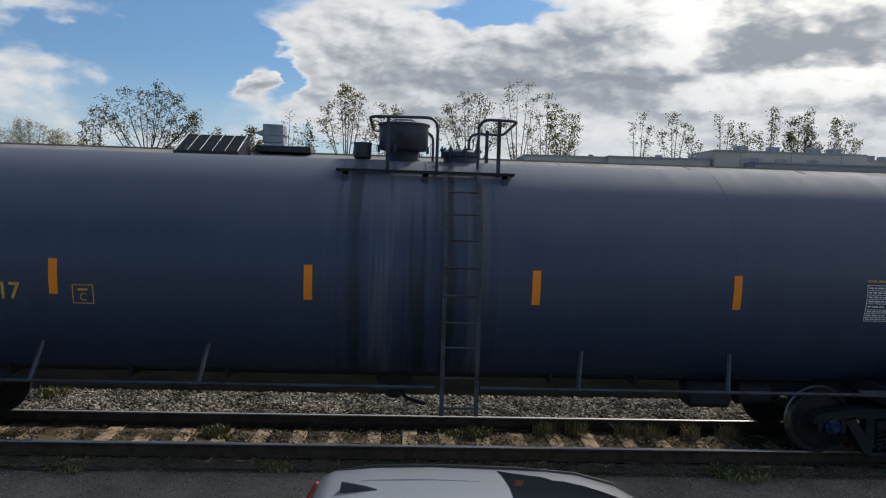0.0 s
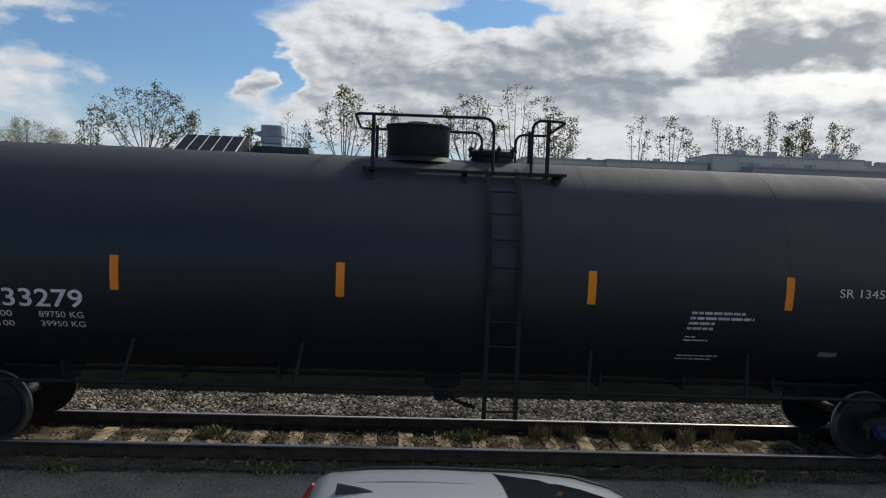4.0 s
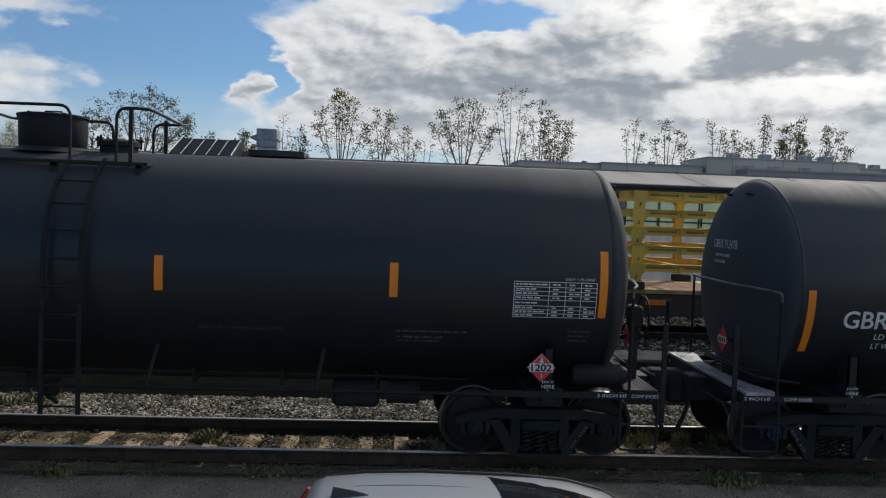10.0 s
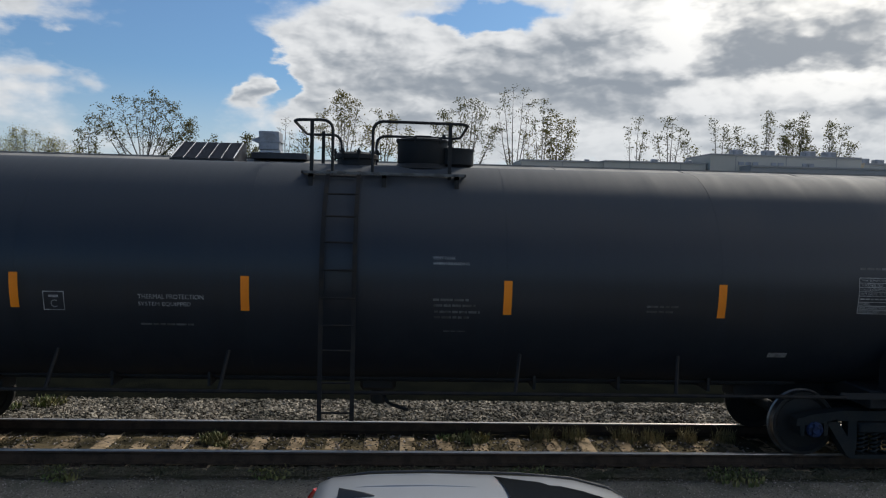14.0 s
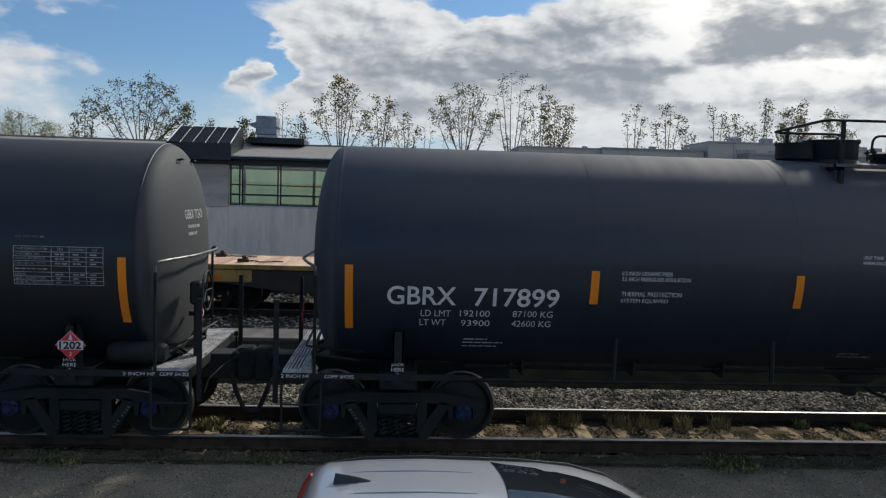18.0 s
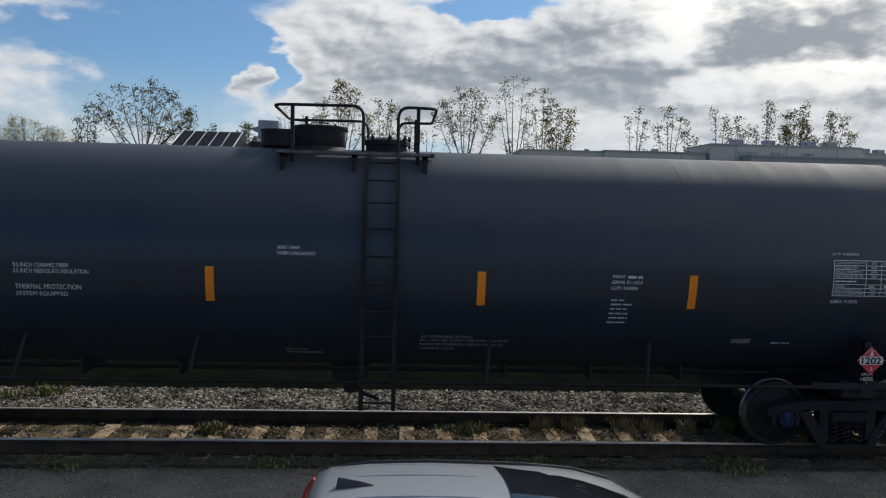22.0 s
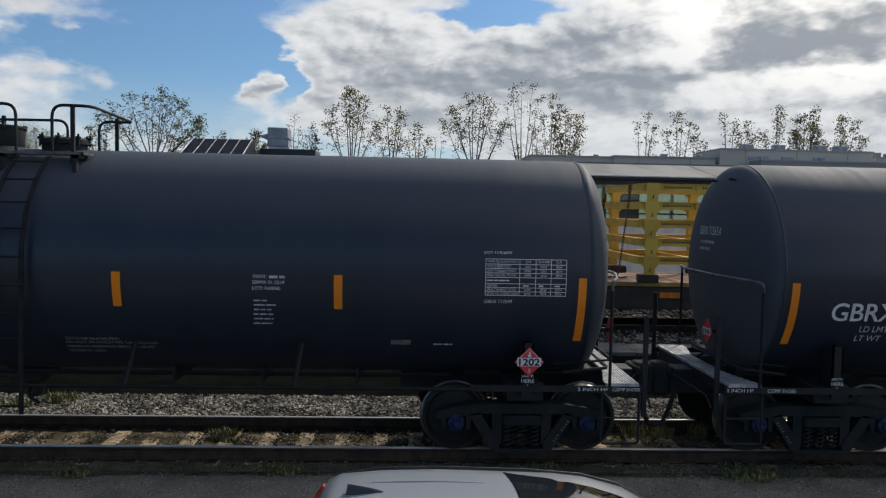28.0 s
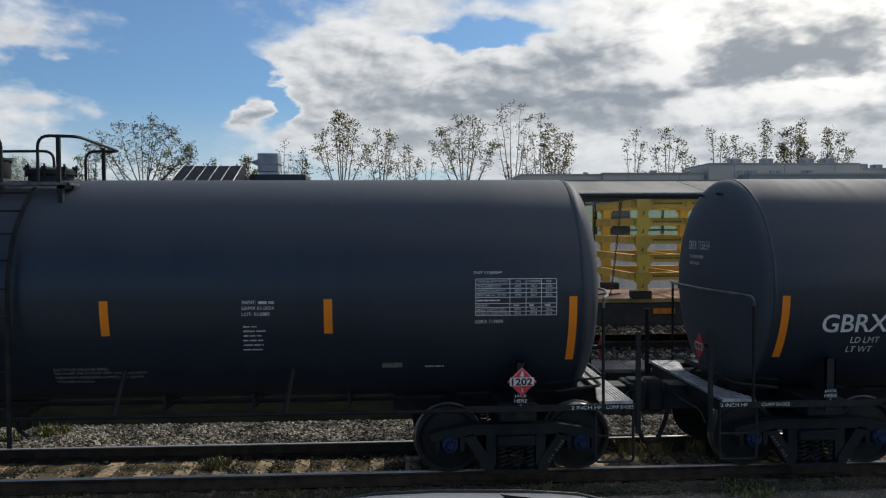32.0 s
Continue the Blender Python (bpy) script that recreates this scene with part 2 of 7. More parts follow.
def tank_paint(name, colour, dusty, rough, streaks=False):
    """Tank enamel: upper side paled by dust and a painted sky sheen, dust on the dished ends, faint rain streaks down
    the flanks, slight waviness of the thin jacket.
    """
    m = bpy.data.materials.new(name)
    m.use_nodes = True
    g = Tree_of_nodes(m.node_tree)
    p = g.n("ShaderNodeBsdfPrincipled")
    at = g.n("ShaderNodeTexCoord").outputs["Object"]
    x, y, z = g.xyz(at)
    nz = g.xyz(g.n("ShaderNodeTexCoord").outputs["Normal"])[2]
    blotch = g.noise(at, 0.9, 6.0, 0.6)
    rain = g.noise(g.vmath("MULTIPLY", at, (5.0, 0.25, 0.25)), 1.6, 6.0, 0.65)
    grain = g.noise(at, 45.0, 3.0, 0.6)
    # paler from mid flank to top: overhead sky sheen coloured in with the dust
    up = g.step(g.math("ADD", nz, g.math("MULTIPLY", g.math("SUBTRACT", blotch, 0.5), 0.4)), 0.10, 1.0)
    ends = g.math("MULTIPLY", g.step(g.math("ABSOLUTE", x), 7.75, 7.86), g.step(blotch, 0.2, 0.7, 0.75, 1.0))
    film = g.math("MAXIMUM", up, ends)
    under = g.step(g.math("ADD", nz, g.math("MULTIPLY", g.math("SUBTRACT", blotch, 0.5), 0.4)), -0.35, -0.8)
    c = g.mix(g.step(rain, 0.35, 0.75, 0.0, 0.5), colour, [v * 1.35 + 0.002 for v in colour])
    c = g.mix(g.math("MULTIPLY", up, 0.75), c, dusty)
    c = g.mix(g.math("MULTIPLY", ends, 0.8), c, [dusty[0] * 1.2, dusty[1] * 1.1, dusty[2] * 0.98])
    rgh = g.math("ADD", rough, g.math("MULTIPLY", g.math("SUBTRACT", rain, 0.5), 0.25))
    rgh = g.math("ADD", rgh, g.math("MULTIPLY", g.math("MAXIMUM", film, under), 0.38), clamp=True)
    if streaks:
        near = g.step(g.math("ABSOLUTE", g.math("SUBTRACT", x, 0.25)), 0.6, 1.35, 1.0, 0.0)
        run = g.noise(g.vmath("MULTIPLY", at, (3.2, 0.12, 0.12)), 1.5, 5.0, 0.6)
        oil = g.math("MULTIPLY", near, g.step(run, 0.50, 0.60))
        pale = g.math("MULTIPLY", near, g.step(run, 0.47, 0.38))
        c = g.mix(g.math("MULTIPLY", pale, 0.40), c, (0.15, 0.155, 0.16))
        c = g.mix(g.math("MULTIPLY", oil, 0.6), c, (0.006, 0.006, 0.007))
    c = g.mix(1.0, c, g.mix(grain, (0.9,) * 3, (1.1,) * 3), "MULTIPLY")
    g.put(p.inputs["Base Color"], c)
    g.put(p.inputs["Roughness"], rgh)
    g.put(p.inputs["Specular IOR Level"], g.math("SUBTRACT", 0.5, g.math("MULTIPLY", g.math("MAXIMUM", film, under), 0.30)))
    b = g.n("ShaderNodeBump")
    b.inputs["Strength"].default_value, b.inputs["Distance"].default_value = 0.025, 0.05
    g.put(b.inputs["Height"], g.noise(at, 2.2, 3.0, 0.5))
    g.put(p.inputs["Normal"], b.outputs[0])
    g.t.links.new(p.outputs[0], g.n("ShaderNodeOutputMaterial").inputs[0])
    return m


def leaf(name, colour, other):
    """Thin leaves that let part of the light through, each clump a shade of its own."""
    m = bpy.data.materials.new(name)
    m.use_nodes = True
    g = Tree_of_nodes(m.node_tree)
    r = g.n("ShaderNodeNewGeometry").outputs["Random Per Island"]
    c = g.mix(r, colour, other)
    d, t = g.n("ShaderNodeBsdfDiffuse"), g.n("ShaderNodeBsdfTranslucent")
    g.put(d.inputs[0], c)
    g.put(t.inputs[0], c)
    mx = g.n("ShaderNodeMixShader")
    mx.inputs[0].default_value = 0.5
    g.t.links.new(d.outputs[0], mx.inputs[1])
    g.t.links.new(t.outputs[0], mx.inputs[2])
    g.t.links.new(mx.outputs[0], g.n("ShaderNodeOutputMaterial").inputs[0])
    return m


def glass(name, tint, rough=0.0, weight=1.0):
    m = bpy.data.materials.new(name)
    m.use_nodes = True
    p = m.node_tree.nodes["Principled BSDF"]
    p.inputs["Base Color"].default_value = (*tint, 1)
    p.inputs["Roughness"].default_value = rough
    p.inputs["Transmission Weight"].default_value = weight
    p.inputs["IOR"].default_value = 1.45
    return m


def painted_view_pane(name):
    """Far panes: greenery and reflections in the glass painted on as streaks of green, tan and grey, with daylight
    coming through.
    """
    m = bpy.data.materials.new(name)
    m.use_nodes = True
    g = Tree_of_nodes(m.node_tree)
    at = g.n("ShaderNodeTexCoord").outputs["Object"]
    broad = g.step(g.noise(g.vmath("MULTIPLY", at, (0.25, 1, 1.6)), 1.0, 5.0, 0.6), 0.40, 0.62)
    smear = g.step(g.noise(g.vmath("MULTIPLY", at, (3.0, 1, 0.4)), 1.0, 6.0, 0.65), 0.38, 0.66)
    c = g.mix(broad, (0.26, 0.36, 0.32), (0.33, 0.38, 0.30))
    c = g.mix(g.math("MULTIPLY", smear, 0.6), c, (0.20, 0.28, 0.28))
    d, t = g.n("ShaderNodeBsdfDiffuse"), g.n("ShaderNodeBsdfTranslucent")
    g.put(d.inputs[0], c)
    g.put(t.inputs[0], c)
    mx = g.n("ShaderNodeMixShader")
    mx.inputs[0].default_value = 0.6
    g.t.links.new(d.outputs[0], mx.inputs[1])
    g.t.links.new(t.outputs[0], mx.inputs[2])
    g.t.links.new(mx.outputs[0], g.n("ShaderNodeOutputMaterial").inputs[0])
    return m


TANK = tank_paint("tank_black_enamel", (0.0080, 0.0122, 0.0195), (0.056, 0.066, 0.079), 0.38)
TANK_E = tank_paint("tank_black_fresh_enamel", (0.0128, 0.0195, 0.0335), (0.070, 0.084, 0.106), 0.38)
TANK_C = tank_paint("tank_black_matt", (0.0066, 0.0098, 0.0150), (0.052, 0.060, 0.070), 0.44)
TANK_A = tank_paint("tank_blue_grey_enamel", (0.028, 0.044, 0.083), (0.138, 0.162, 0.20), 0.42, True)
BLACK = material("black_iron", (0.017, 0.020, 0.0235), 0.65, 0.0, (0.024, 0.025, 0.026), 4.0, grain=0.2, bump=0.15, spec=0.2)
GREY_A = material("blue_grey_iron", (0.035, 0.045, 0.065), 0.55, 0.0, (0.02, 0.02, 0.022), 3.0, grain=0.2, bump=0.12)
CAST = material("cast_steel_grimy", (0.0185, 0.0235, 0.0265), 0.85, 0.0, (0.026, 0.029, 0.029), 5.0, grain=0.25, bump=0.3, bump_scale=40, spec=0.12)
WHEEL = material("wheel_steel", (0.018, 0.0205, 0.0215), 0.6, 0.0, (0.027, 0.026, 0.024), 3.0, grain=0.2, bump=0.1, spec=0.2)
TREAD = material("wheel_tread_polished", (0.22, 0.21, 0.20), 0.4, 0.9, (0.16, 0.15, 0.145), 9.0)
BLUE = material("bearing_cap_blue", (0.016, 0.034, 0.095), 0.6, 0.0, (0.008, 0.014, 0.035), 14.0, grain=0.15, spec=0.2)
GALV = material("grating_galvanised", (0.42, 0.43, 0.44), 0.55, 0.2, (0.26, 0.26, 0.265), 8.0, grain=0.15)
PIPE = material("handrail_steel", (0.013, 0.014, 0.016), 0.6, 0.0, (0.024, 0.022, 0.02), 6.0, spec=0.15)
PIPE_W = material("handrail_pale_grey", (0.11, 0.115, 0.12), 0.45, 0.1, (0.05, 0.05, 0.05), 7.0)
ORANGE = material("reflector_orange", (0.86, 0.25, 0.005), 0.45, 0.0, (0.78, 0.22, 0.006), 1.6, grain=0.04)
ORANGE_D = material("reflector_orange_dusty", (0.70, 0.19, 0.008), 0.55, 0.0, (0.5, 0.15, 0.02), 4.0)
WHITE = material("stencil_white", (0.72, 0.72, 0.72), 0.6, 0.0, (0.60, 0.60, 0.61), 6.0, grain=0.08)
WHITE_F = material("stencil_faded", (0.36, 0.365, 0.37), 0.6, 0.0, (0.20, 0.205, 0.21), 7.0, grain=0.15)
WHITE_M = material("stencil_white_dulled", (0.56, 0.565, 0.57), 0.6, 0.0, (0.42, 0.425, 0.43), 7.0, grain=0.1)
YELLOW_T = material("stencil_yellow", (0.62, 0.40, 0.05), 0.6, 0.0, (0.45, 0.28, 0.04), 9.0)
PLATE_G = material("aluminium_plate", (0.34, 0.35, 0.36), 0.4, 0.5, (0.22, 0.22, 0.23), 20.0)
RED = material("placard_red", (0.62, 0.035, 0.05), 0.45, 0.0, (0.5, 0.03, 0.04), 8.0)
PANEL_W = material("placard_white", (0.8, 0.8, 0.8), 0.5)
INK = material("placard_black", (0.01, 0.01, 0.012), 0.5)
RAIL_TOP = material("rail_head_polished", (0.50, 0.455, 0.41), 0.48, 0.85, (0.34, 0.31, 0.285), 4.0, stretch=(0.3, 4, 4))
RAIL_SIDE = material("rail_rusty", (0.065, 0.048, 0.036), 0.85, 0.0, (0.040, 0.032, 0.026), 5.0, grain=0.3, bump=0.25, spec=0.05)
TIE = material("tie_weathered_oak", (0.35, 0.27, 0.18), 0.88, 0.0, (0.10, 0.082, 0.056), 2.6, mix_at=(0.42, 0.64), stretch=(2.2, 1.4, 1), grain=0.35, bump=0.4, bump_scale=26, vary=0.3, spec=0.0)
TIE_F = material("tie_creosote", (0.07, 0.058, 0.047), 0.85, 0.0, (0.04, 0.034, 0.03), 5.0, stretch=(6, 0.6, 1), grain=0.25, vary=0.2)
STONE = material("ballast_stone", (0.255, 0.23, 0.19), 0.9, 0.0, (0.10, 0.095, 0.080), 1.6, vary=0.85, island=True, grain=0.2, spec=0.0)
BED = material("ballast_fines", (0.05, 0.047, 0.042), 0.95, 0.0, (0.03, 0.028, 0.026), 2.5, grain=0.4, bump=0.8, bump_scale=45, spec=0.0)
SOIL = material("track_soil", (0.14, 0.115, 0.072), 0.95, 0.0, (0.048, 0.044, 0.030), 1.9, mix_at=(0.40, 0.62), grain=0.45, bump=0.8, bump_scale=40, spec=0.0)
ASPHALT = material("worn_asphalt_gravel", (0.245, 0.225, 0.18), 0.92, 0.0, (0.155, 0.15, 0.118), 0.9, mix_at=(0.36, 0.66), grain=0.8, bump=1.0, bump_scale=34, spec=0.1)
# near-black: the shade beyond the train is put into this soil colour
SHADE_SOIL = material("soil_shade_black", (0.005, 0.006, 0.0055), 0.95, 0.0, (0.008, 0.009, 0.007), 1.6, grain=0.4, bump=0.7, bump_scale=40, spec=0.0)
SHOULDER = material("cinder_shoulder", (0.125, 0.112, 0.082), 0.95, 0.0, (0.080, 0.082, 0.052), 2.6, grain=0.5, bump=0.9, bump_scale=32, spec=0.1)
PEBBLE = material("loose_gravel", (0.30, 0.265, 0.235), 0.9, 0.0, (0.19, 0.17, 0.155), 4.0, vary=0.6, island=True, spec=0.05)
CONCRETE = material("concrete_slab", (0.165, 0.16, 0.152), 0.85, 0.0, (0.12, 0.117, 0.112), 1.3, grain=0.15, bump=0.2, vary=0.15, spec=0.08)
GRASS = material("weed_blades", (0.085, 0.12, 0.03), 0.7, 0.0, (0.17, 0.15, 0.055), 1.5, vary=0.4, island=True)
DRY = material("dry_grass", (0.24, 0.19, 0.085), 0.8, 0.0, (0.13, 0.12, 0.045), 1.5, vary=0.4, island=True)
DECK = material("deck_oak_planks", (0.56, 0.41, 0.29), 0.8, 0.0, (0.47, 0.29, 0.21), 0.8, stretch=(2, 0.6, 1), grain=0.15, bump=0.2, vary=0.2)
FLAT_Y = material("flatcar_faded_yellow", (0.40, 0.27, 0.075), 0.65, 0.0, (0.22, 0.14, 0.055), 1.4, grain=0.2)
FLAT_D = material("flatcar_underframe", (0.022, 0.020, 0.018), 0.75, 0.0, (0.045, 0.034, 0.025), 2.5, grain=0.25)
YELLOW = material("frame_yellow_paint", (0.68, 0.45, 0.065), 0.55, 0.0, (0.60, 0.37, 0.055), 1.1, grain=0.1, vary=0.08)
RUST = material("chain_rusty", (0.10, 0.06, 0.04), 0.75, 0.3, (0.05, 0.035, 0.03), 9.0)
WALL_W = material("painted_wall", (0.80, 0.73, 0.63), 0.75, 0.0, (0.66, 0.61, 0.54), 0.9, stretch=(2.5, 1, 0.5), grain=0.06)
WALL_S = material("lap_siding", (0.50, 0.46, 0.42), 0.75, 0.0, (0.40, 0.37, 0.34), 0.8, stretch=(0.5, 1, 3), grain=0.06)
ROOF = material("shelter_roof_metal", (0.27, 0.262, 0.248), 0.85, 0.0, (0.22, 0.215, 0.205), 0.7, stretch=(1, 0.3, 1), grain=0.05, spec=0.1)
FASCIA = material("dark_bronze_metal", (0.020, 0.023, 0.030), 0.4, 0.3, (0.03, 0.033, 0.04), 2.0)
TRIM_L = material("light_gutter_metal", (0.55, 0.56, 0.58), 0.4, 0.3, (0.45, 0.46, 0.48), 2.0)
SKYLIGHT = material("skylight_dark_panels", (0.030, 0.038, 0.055), 0.6, 0.0, (0.045, 0.055, 0.075), 1.0, spec=0.15)
GLASS = glass("shelter_glass", (0.84, 0.92, 0.88))
GLASS_F = painted_view_pane("far_panes_painted_view")
HVAC = material("hvac_grey_metal", (0.30, 0.32, 0.36), 0.5, 0.3, (0.22, 0.235, 0.26), 2.0)
WARE = material("warehouse_panel", (0.52, 0.49, 0.43), 0.8, 0.0, (0.47, 0.45, 0.40), 0.05, grain=0.03, bump_scale=3)
WARE_D = material("warehouse_panel_grey", (0.36, 0.355, 0.345), 0.8, 0.0, (0.31, 0.31, 0.305), 0.05, grain=0.03, bump_scale=3)
BARK = material("bark", (0.11, 0.095, 0.08), 0.9, 0.0, (0.07, 0.06, 0.05), 2.0, grain=0.2)
LEAF = leaf("autumn_leaf_green", (0.085, 0.095, 0.05), (0.18, 0.17, 0.09))
LEAF_Y = leaf("autumn_leaf_gold", (0.21, 0.185, 0.075), (0.13, 0.125, 0.06))
LEAF_W = leaf("willow_leaf_pale", (0.36, 0.34, 0.17), (0.27, 0.27, 0.14))
PAINT = material("car_paint_silver_white", (0.28, 0.30, 0.325), 0.35, 0.0, (0.27, 0.29, 0.315), 0.6, grain=0.015, coat=1.0, rough_var=0.0)
CAR_GLASS = material("car_glass_dark", (0.012, 0.014, 0.016), 0.03, 0.0, (0.014, 0.016, 0.018), 1.0, grain=0.0, rough_var=0.0)
PLASTIC = material("black_plastic", (0.018, 0.021, 0.026), 0.4, 0.0, (0.02, 0.023, 0.028), 5.0, grain=0.05)
TAIL = material("tail_lamp_red", (0.55, 0.02, 0.02), 0.15, 0.0, (0.4, 0.015, 0.015), 9.0, coat=1.0)
LENS = material("lamp_lens_clear", (0.6, 0.6, 0.62), 0.1, 0.0, (0.5, 0.5, 0.52), 9.0, coat=1.0)
TYRE = material("tyre_rubber", (0.015, 0.015, 0.016), 0.85)
ALLOY = material("alloy_rim", (0.45, 0.45, 0.46), 0.35, 0.8)
GRAF = material("graffiti_red", (0.50, 0.09, 0.12), 0.6, 0.0, (0.40, 0.15, 0.16), 4.0)
GRAF_L = material("graffiti_pink", (0.66, 0.42, 0.45), 0.6)
SIGN = material("sign_grey_blue", (0.42, 0.46, 0.52), 0.5)
EARTH = material("open_ground", (0.060, 0.056, 0.044), 0.95, 0.0, (0.045, 0.048, 0.030), 0.08, grain=0.3, spec=0.0)

# ---- mesh tools ----


def finish(bm, name, mats, smooth=40):
    me = bpy.data.meshes.new(name)
    bm.normal_update()
    bm.to_mesh(me)
    bm.free()
    for m in mats if isinstance(mats, (list, tuple)) else (mats,):
        me.materials.append(m)
    if smooth:
        me.polygons.foreach_set("use_smooth", [True] * len(me.polygons))
        me.set_sharp_from_angle(angle=radians(smooth))
    return me


def part(name, bm, mats, parent, label="", smooth=40):
    """Links a bmesh, or a finished mesh, as ONE object under a thing or a part."""
    me = bm if isinstance(bm, bpy.types.Mesh) else finish(bm, name, mats, smooth)
    ob = new(name, me)
    ob.parent = parent
    return tagged(ob, label)


def thing(name, label, category, group="", kind="", at=None):
    ob = new(name)
    if at is not None:
        ob.matrix_basis = at
    return tagged(ob, label, category, group, kind)


def solid(name, bm, mats, label="", category="", group="", kind="", smooth=40):
    ob = new(name, finish(bm, name, mats, smooth))
    return tagged(ob, label, category, group, kind)


def box(bm, x0, x1, y0, y1, z0, z1, bevel=0.0, mat=0, m=None):
    v = [bm.verts.new((x, y, z)) for x in (x0, x1) for y in (y0, y1) for z in (z0, z1)]
    fs = [bm.faces.new([v[i] for i in q]) for q in ((0, 1, 3, 2), (4, 6, 7, 5), (0, 4, 5, 1), (2, 3, 7, 6), (0, 2, 6, 4), (1, 5, 7, 3))]
    for f in fs:
        f.material_index = mat
    if m is not None:
        bmesh.ops.transform(bm, matrix=m, verts=v)
    if bevel:
        bmesh.ops.bevel(bm, geom=list({e for f in fs for e in f.edges}), offset=bevel, segments=1, affect="EDGES", profile=0.5)
    return fs


def rounded(points, r, steps=5):
    """A polyline with its corners rounded."""
    pts = [Vector(p) for p in points]
    out = [pts[0]]
    for a, b, c in zip(pts, pts[1:], pts[2:]):
        u, w = (a - b), (c - b)
        d = min(r, u.length * 0.49, w.length * 0.49)
        p, q = b + u.normalized() * d, b + w.normalized() * d
        for i in range(steps + 1):
            t = i / steps
            out.append((1 - t) ** 2 * p + 2 * t * (1 - t) * b + t * t * q)
    out.append(pts[-1])
    return out


def tube(bm, points, r, seg=8, mat=0, ends=True):
    pts = [Vector(p) for p in points]
    n = len(pts)
    dirs = [(pts[min(i + 1, n - 1)] - pts[max(i - 1, 0)]).normalized() for i in range(n)]
    ref = Vector((0, 0, 1)) if abs(dirs[0].z) < 0.9 else Vector((1, 0, 0))
    rings = []
    for i in range(n):
        s = dirs[i].cross(ref)
        s = s.normalized() if s.length > 1e-4 else Vector((0, 1, 0))
        ref = s.cross(dirs[i]).normalized()
        rr = r[i] if isinstance(r, (list, tuple)) else r
        rings.append([bm.verts.new(pts[i] + (s * math.cos(a) + ref * math.sin(a)) * rr) for a in (2 * math.pi * k / seg for k in range(seg))])
    fs = []
    for a, b in zip(rings, rings[1:]):
        for k in range(seg):
            fs.append(bm.faces.new((a[k], a[(k + 1) % seg], b[(k + 1) % seg], b[k])))
    if ends:
        fs.append(bm.faces.new(rings[0][::-1]))
        fs.append(bm.faces.new(rings[-1]))
    for f in fs:
        f.material_index = mat
    return rings


def lathe(bm, profile, axis="z", seg=32, at=(0, 0, 0), mats=None):
    """profile: (radius, along) pairs, turned about an axis through at."""
    rings = []
    for r, h in profile:
        ring = []
        if r < 1e-5:
            p = {"z": (0, 0, h), "y": (0, h, 0), "x": (h, 0, 0)}[axis]
            ring = [bm.verts.new(Vector(p) + Vector(at))]
        else:
            for k in range(seg):
                a = 2 * math.pi * k / seg
                c, s = r * math.cos(a), r * math.sin(a)
                p = {"z": (c, s, h), "y": (c, h, s), "x": (h, c, s)}[axis]
                ring.append(bm.verts.new(Vector(p) + Vector(at)))
        rings.append(ring)
    for i, (a, b) in enumerate(zip(rings, rings[1:])):
        for k in range(seg):
            q = [a[k % len(a)], a[(k + 1) % len(a)], b[(k + 1) % len(b)], b[k % len(b)]]
            q = list(dict.fromkeys(q))
            if len(q) > 2:
                f = bm.faces.new(q)
                if mats:
                    f.material_index = mats[i]
    bmesh.ops.recalc_face_normals(bm, faces=bm.faces)


def prism(bm, outline, y0, y1, mat=0):
    """An outline of (x, z) pairs, drawn out from y0 to y1."""
    a = [bm.verts.new((x, y0, z)) for x, z in outline]
    b = [bm.verts.new((x, y1, z)) for x, z in outline]
    fs = [bm.faces.new(a), bm.faces.new(b[::-1])]
    n = len(a)
    for i in range(n):
        fs.append(bm.faces.new((a[(i + 1) % n], a[i], b[i], b[(i + 1) % n])))
    for f in fs:
        f.material_index = mat
    bmesh.ops.recalc_face_normals(bm, faces=fs)


def from_arrays(name, verts, faces, mats, smooth=0):
    me = bpy.data.meshes.new(name)
    me.from_pydata([tuple(v) for v in verts], [], [tuple(f) for f in faces])
    for m in mats if isinstance(mats, (list, tuple)) else (mats,):
        me.materials.append(m)
    return me


WORDS = {}
BOLD = ("GATX", "233279", "TILX", "732478", "GBRX", "712478", "717899", "715654", "1202", "17")


def set_type(words):
    """Turns every word into flat outlines once: vertices scaled to a width and height of 1, and faces."""
    obs = []
    for w in sorted(set(words)):
        cu = bpy.data.curves.new("type", "FONT")
        cu.body, cu.resolution_u, cu.offset = w, 3, 0.03 if w == "1202" else 0.012 if w in BOLD else 0.0
        obs.append((w, new("type", cu)))
    dg = bpy.context.evaluated_depsgraph_get()
    for w, ob in obs:
        me = bpy.data.meshes.new_from_object(ob.evaluated_get(dg))
        v = np.array([x.co[:2] for x in me.vertices])
        lo, hi = v.min(0), v.max(0)
        WORDS[w] = ((v - lo) / (hi - lo), [tuple(f.vertices) for f in me.polygons])
        bpy.data.meshes.remove(me)
    for w, ob in obs:
        cu = ob.data
        bpy.data.objects.remove(ob)
        bpy.data.curves.remove(cu)


def flat_word(bm, word, x0, x1, z0, z1, y, mat=0):
    vs, fs = WORDS[word]
    vv = [bm.verts.new((x0 + a * (x1 - x0), y, z0 + b * (z1 - z0))) for a, b in vs]
    for f in fs:
        try:
            bm.faces.new([vv[i] for i in f]).material_index = mat
        except ValueError:
            pass

# ---- the place: ground, tracks, path, platform, shelter building, warehouse ----


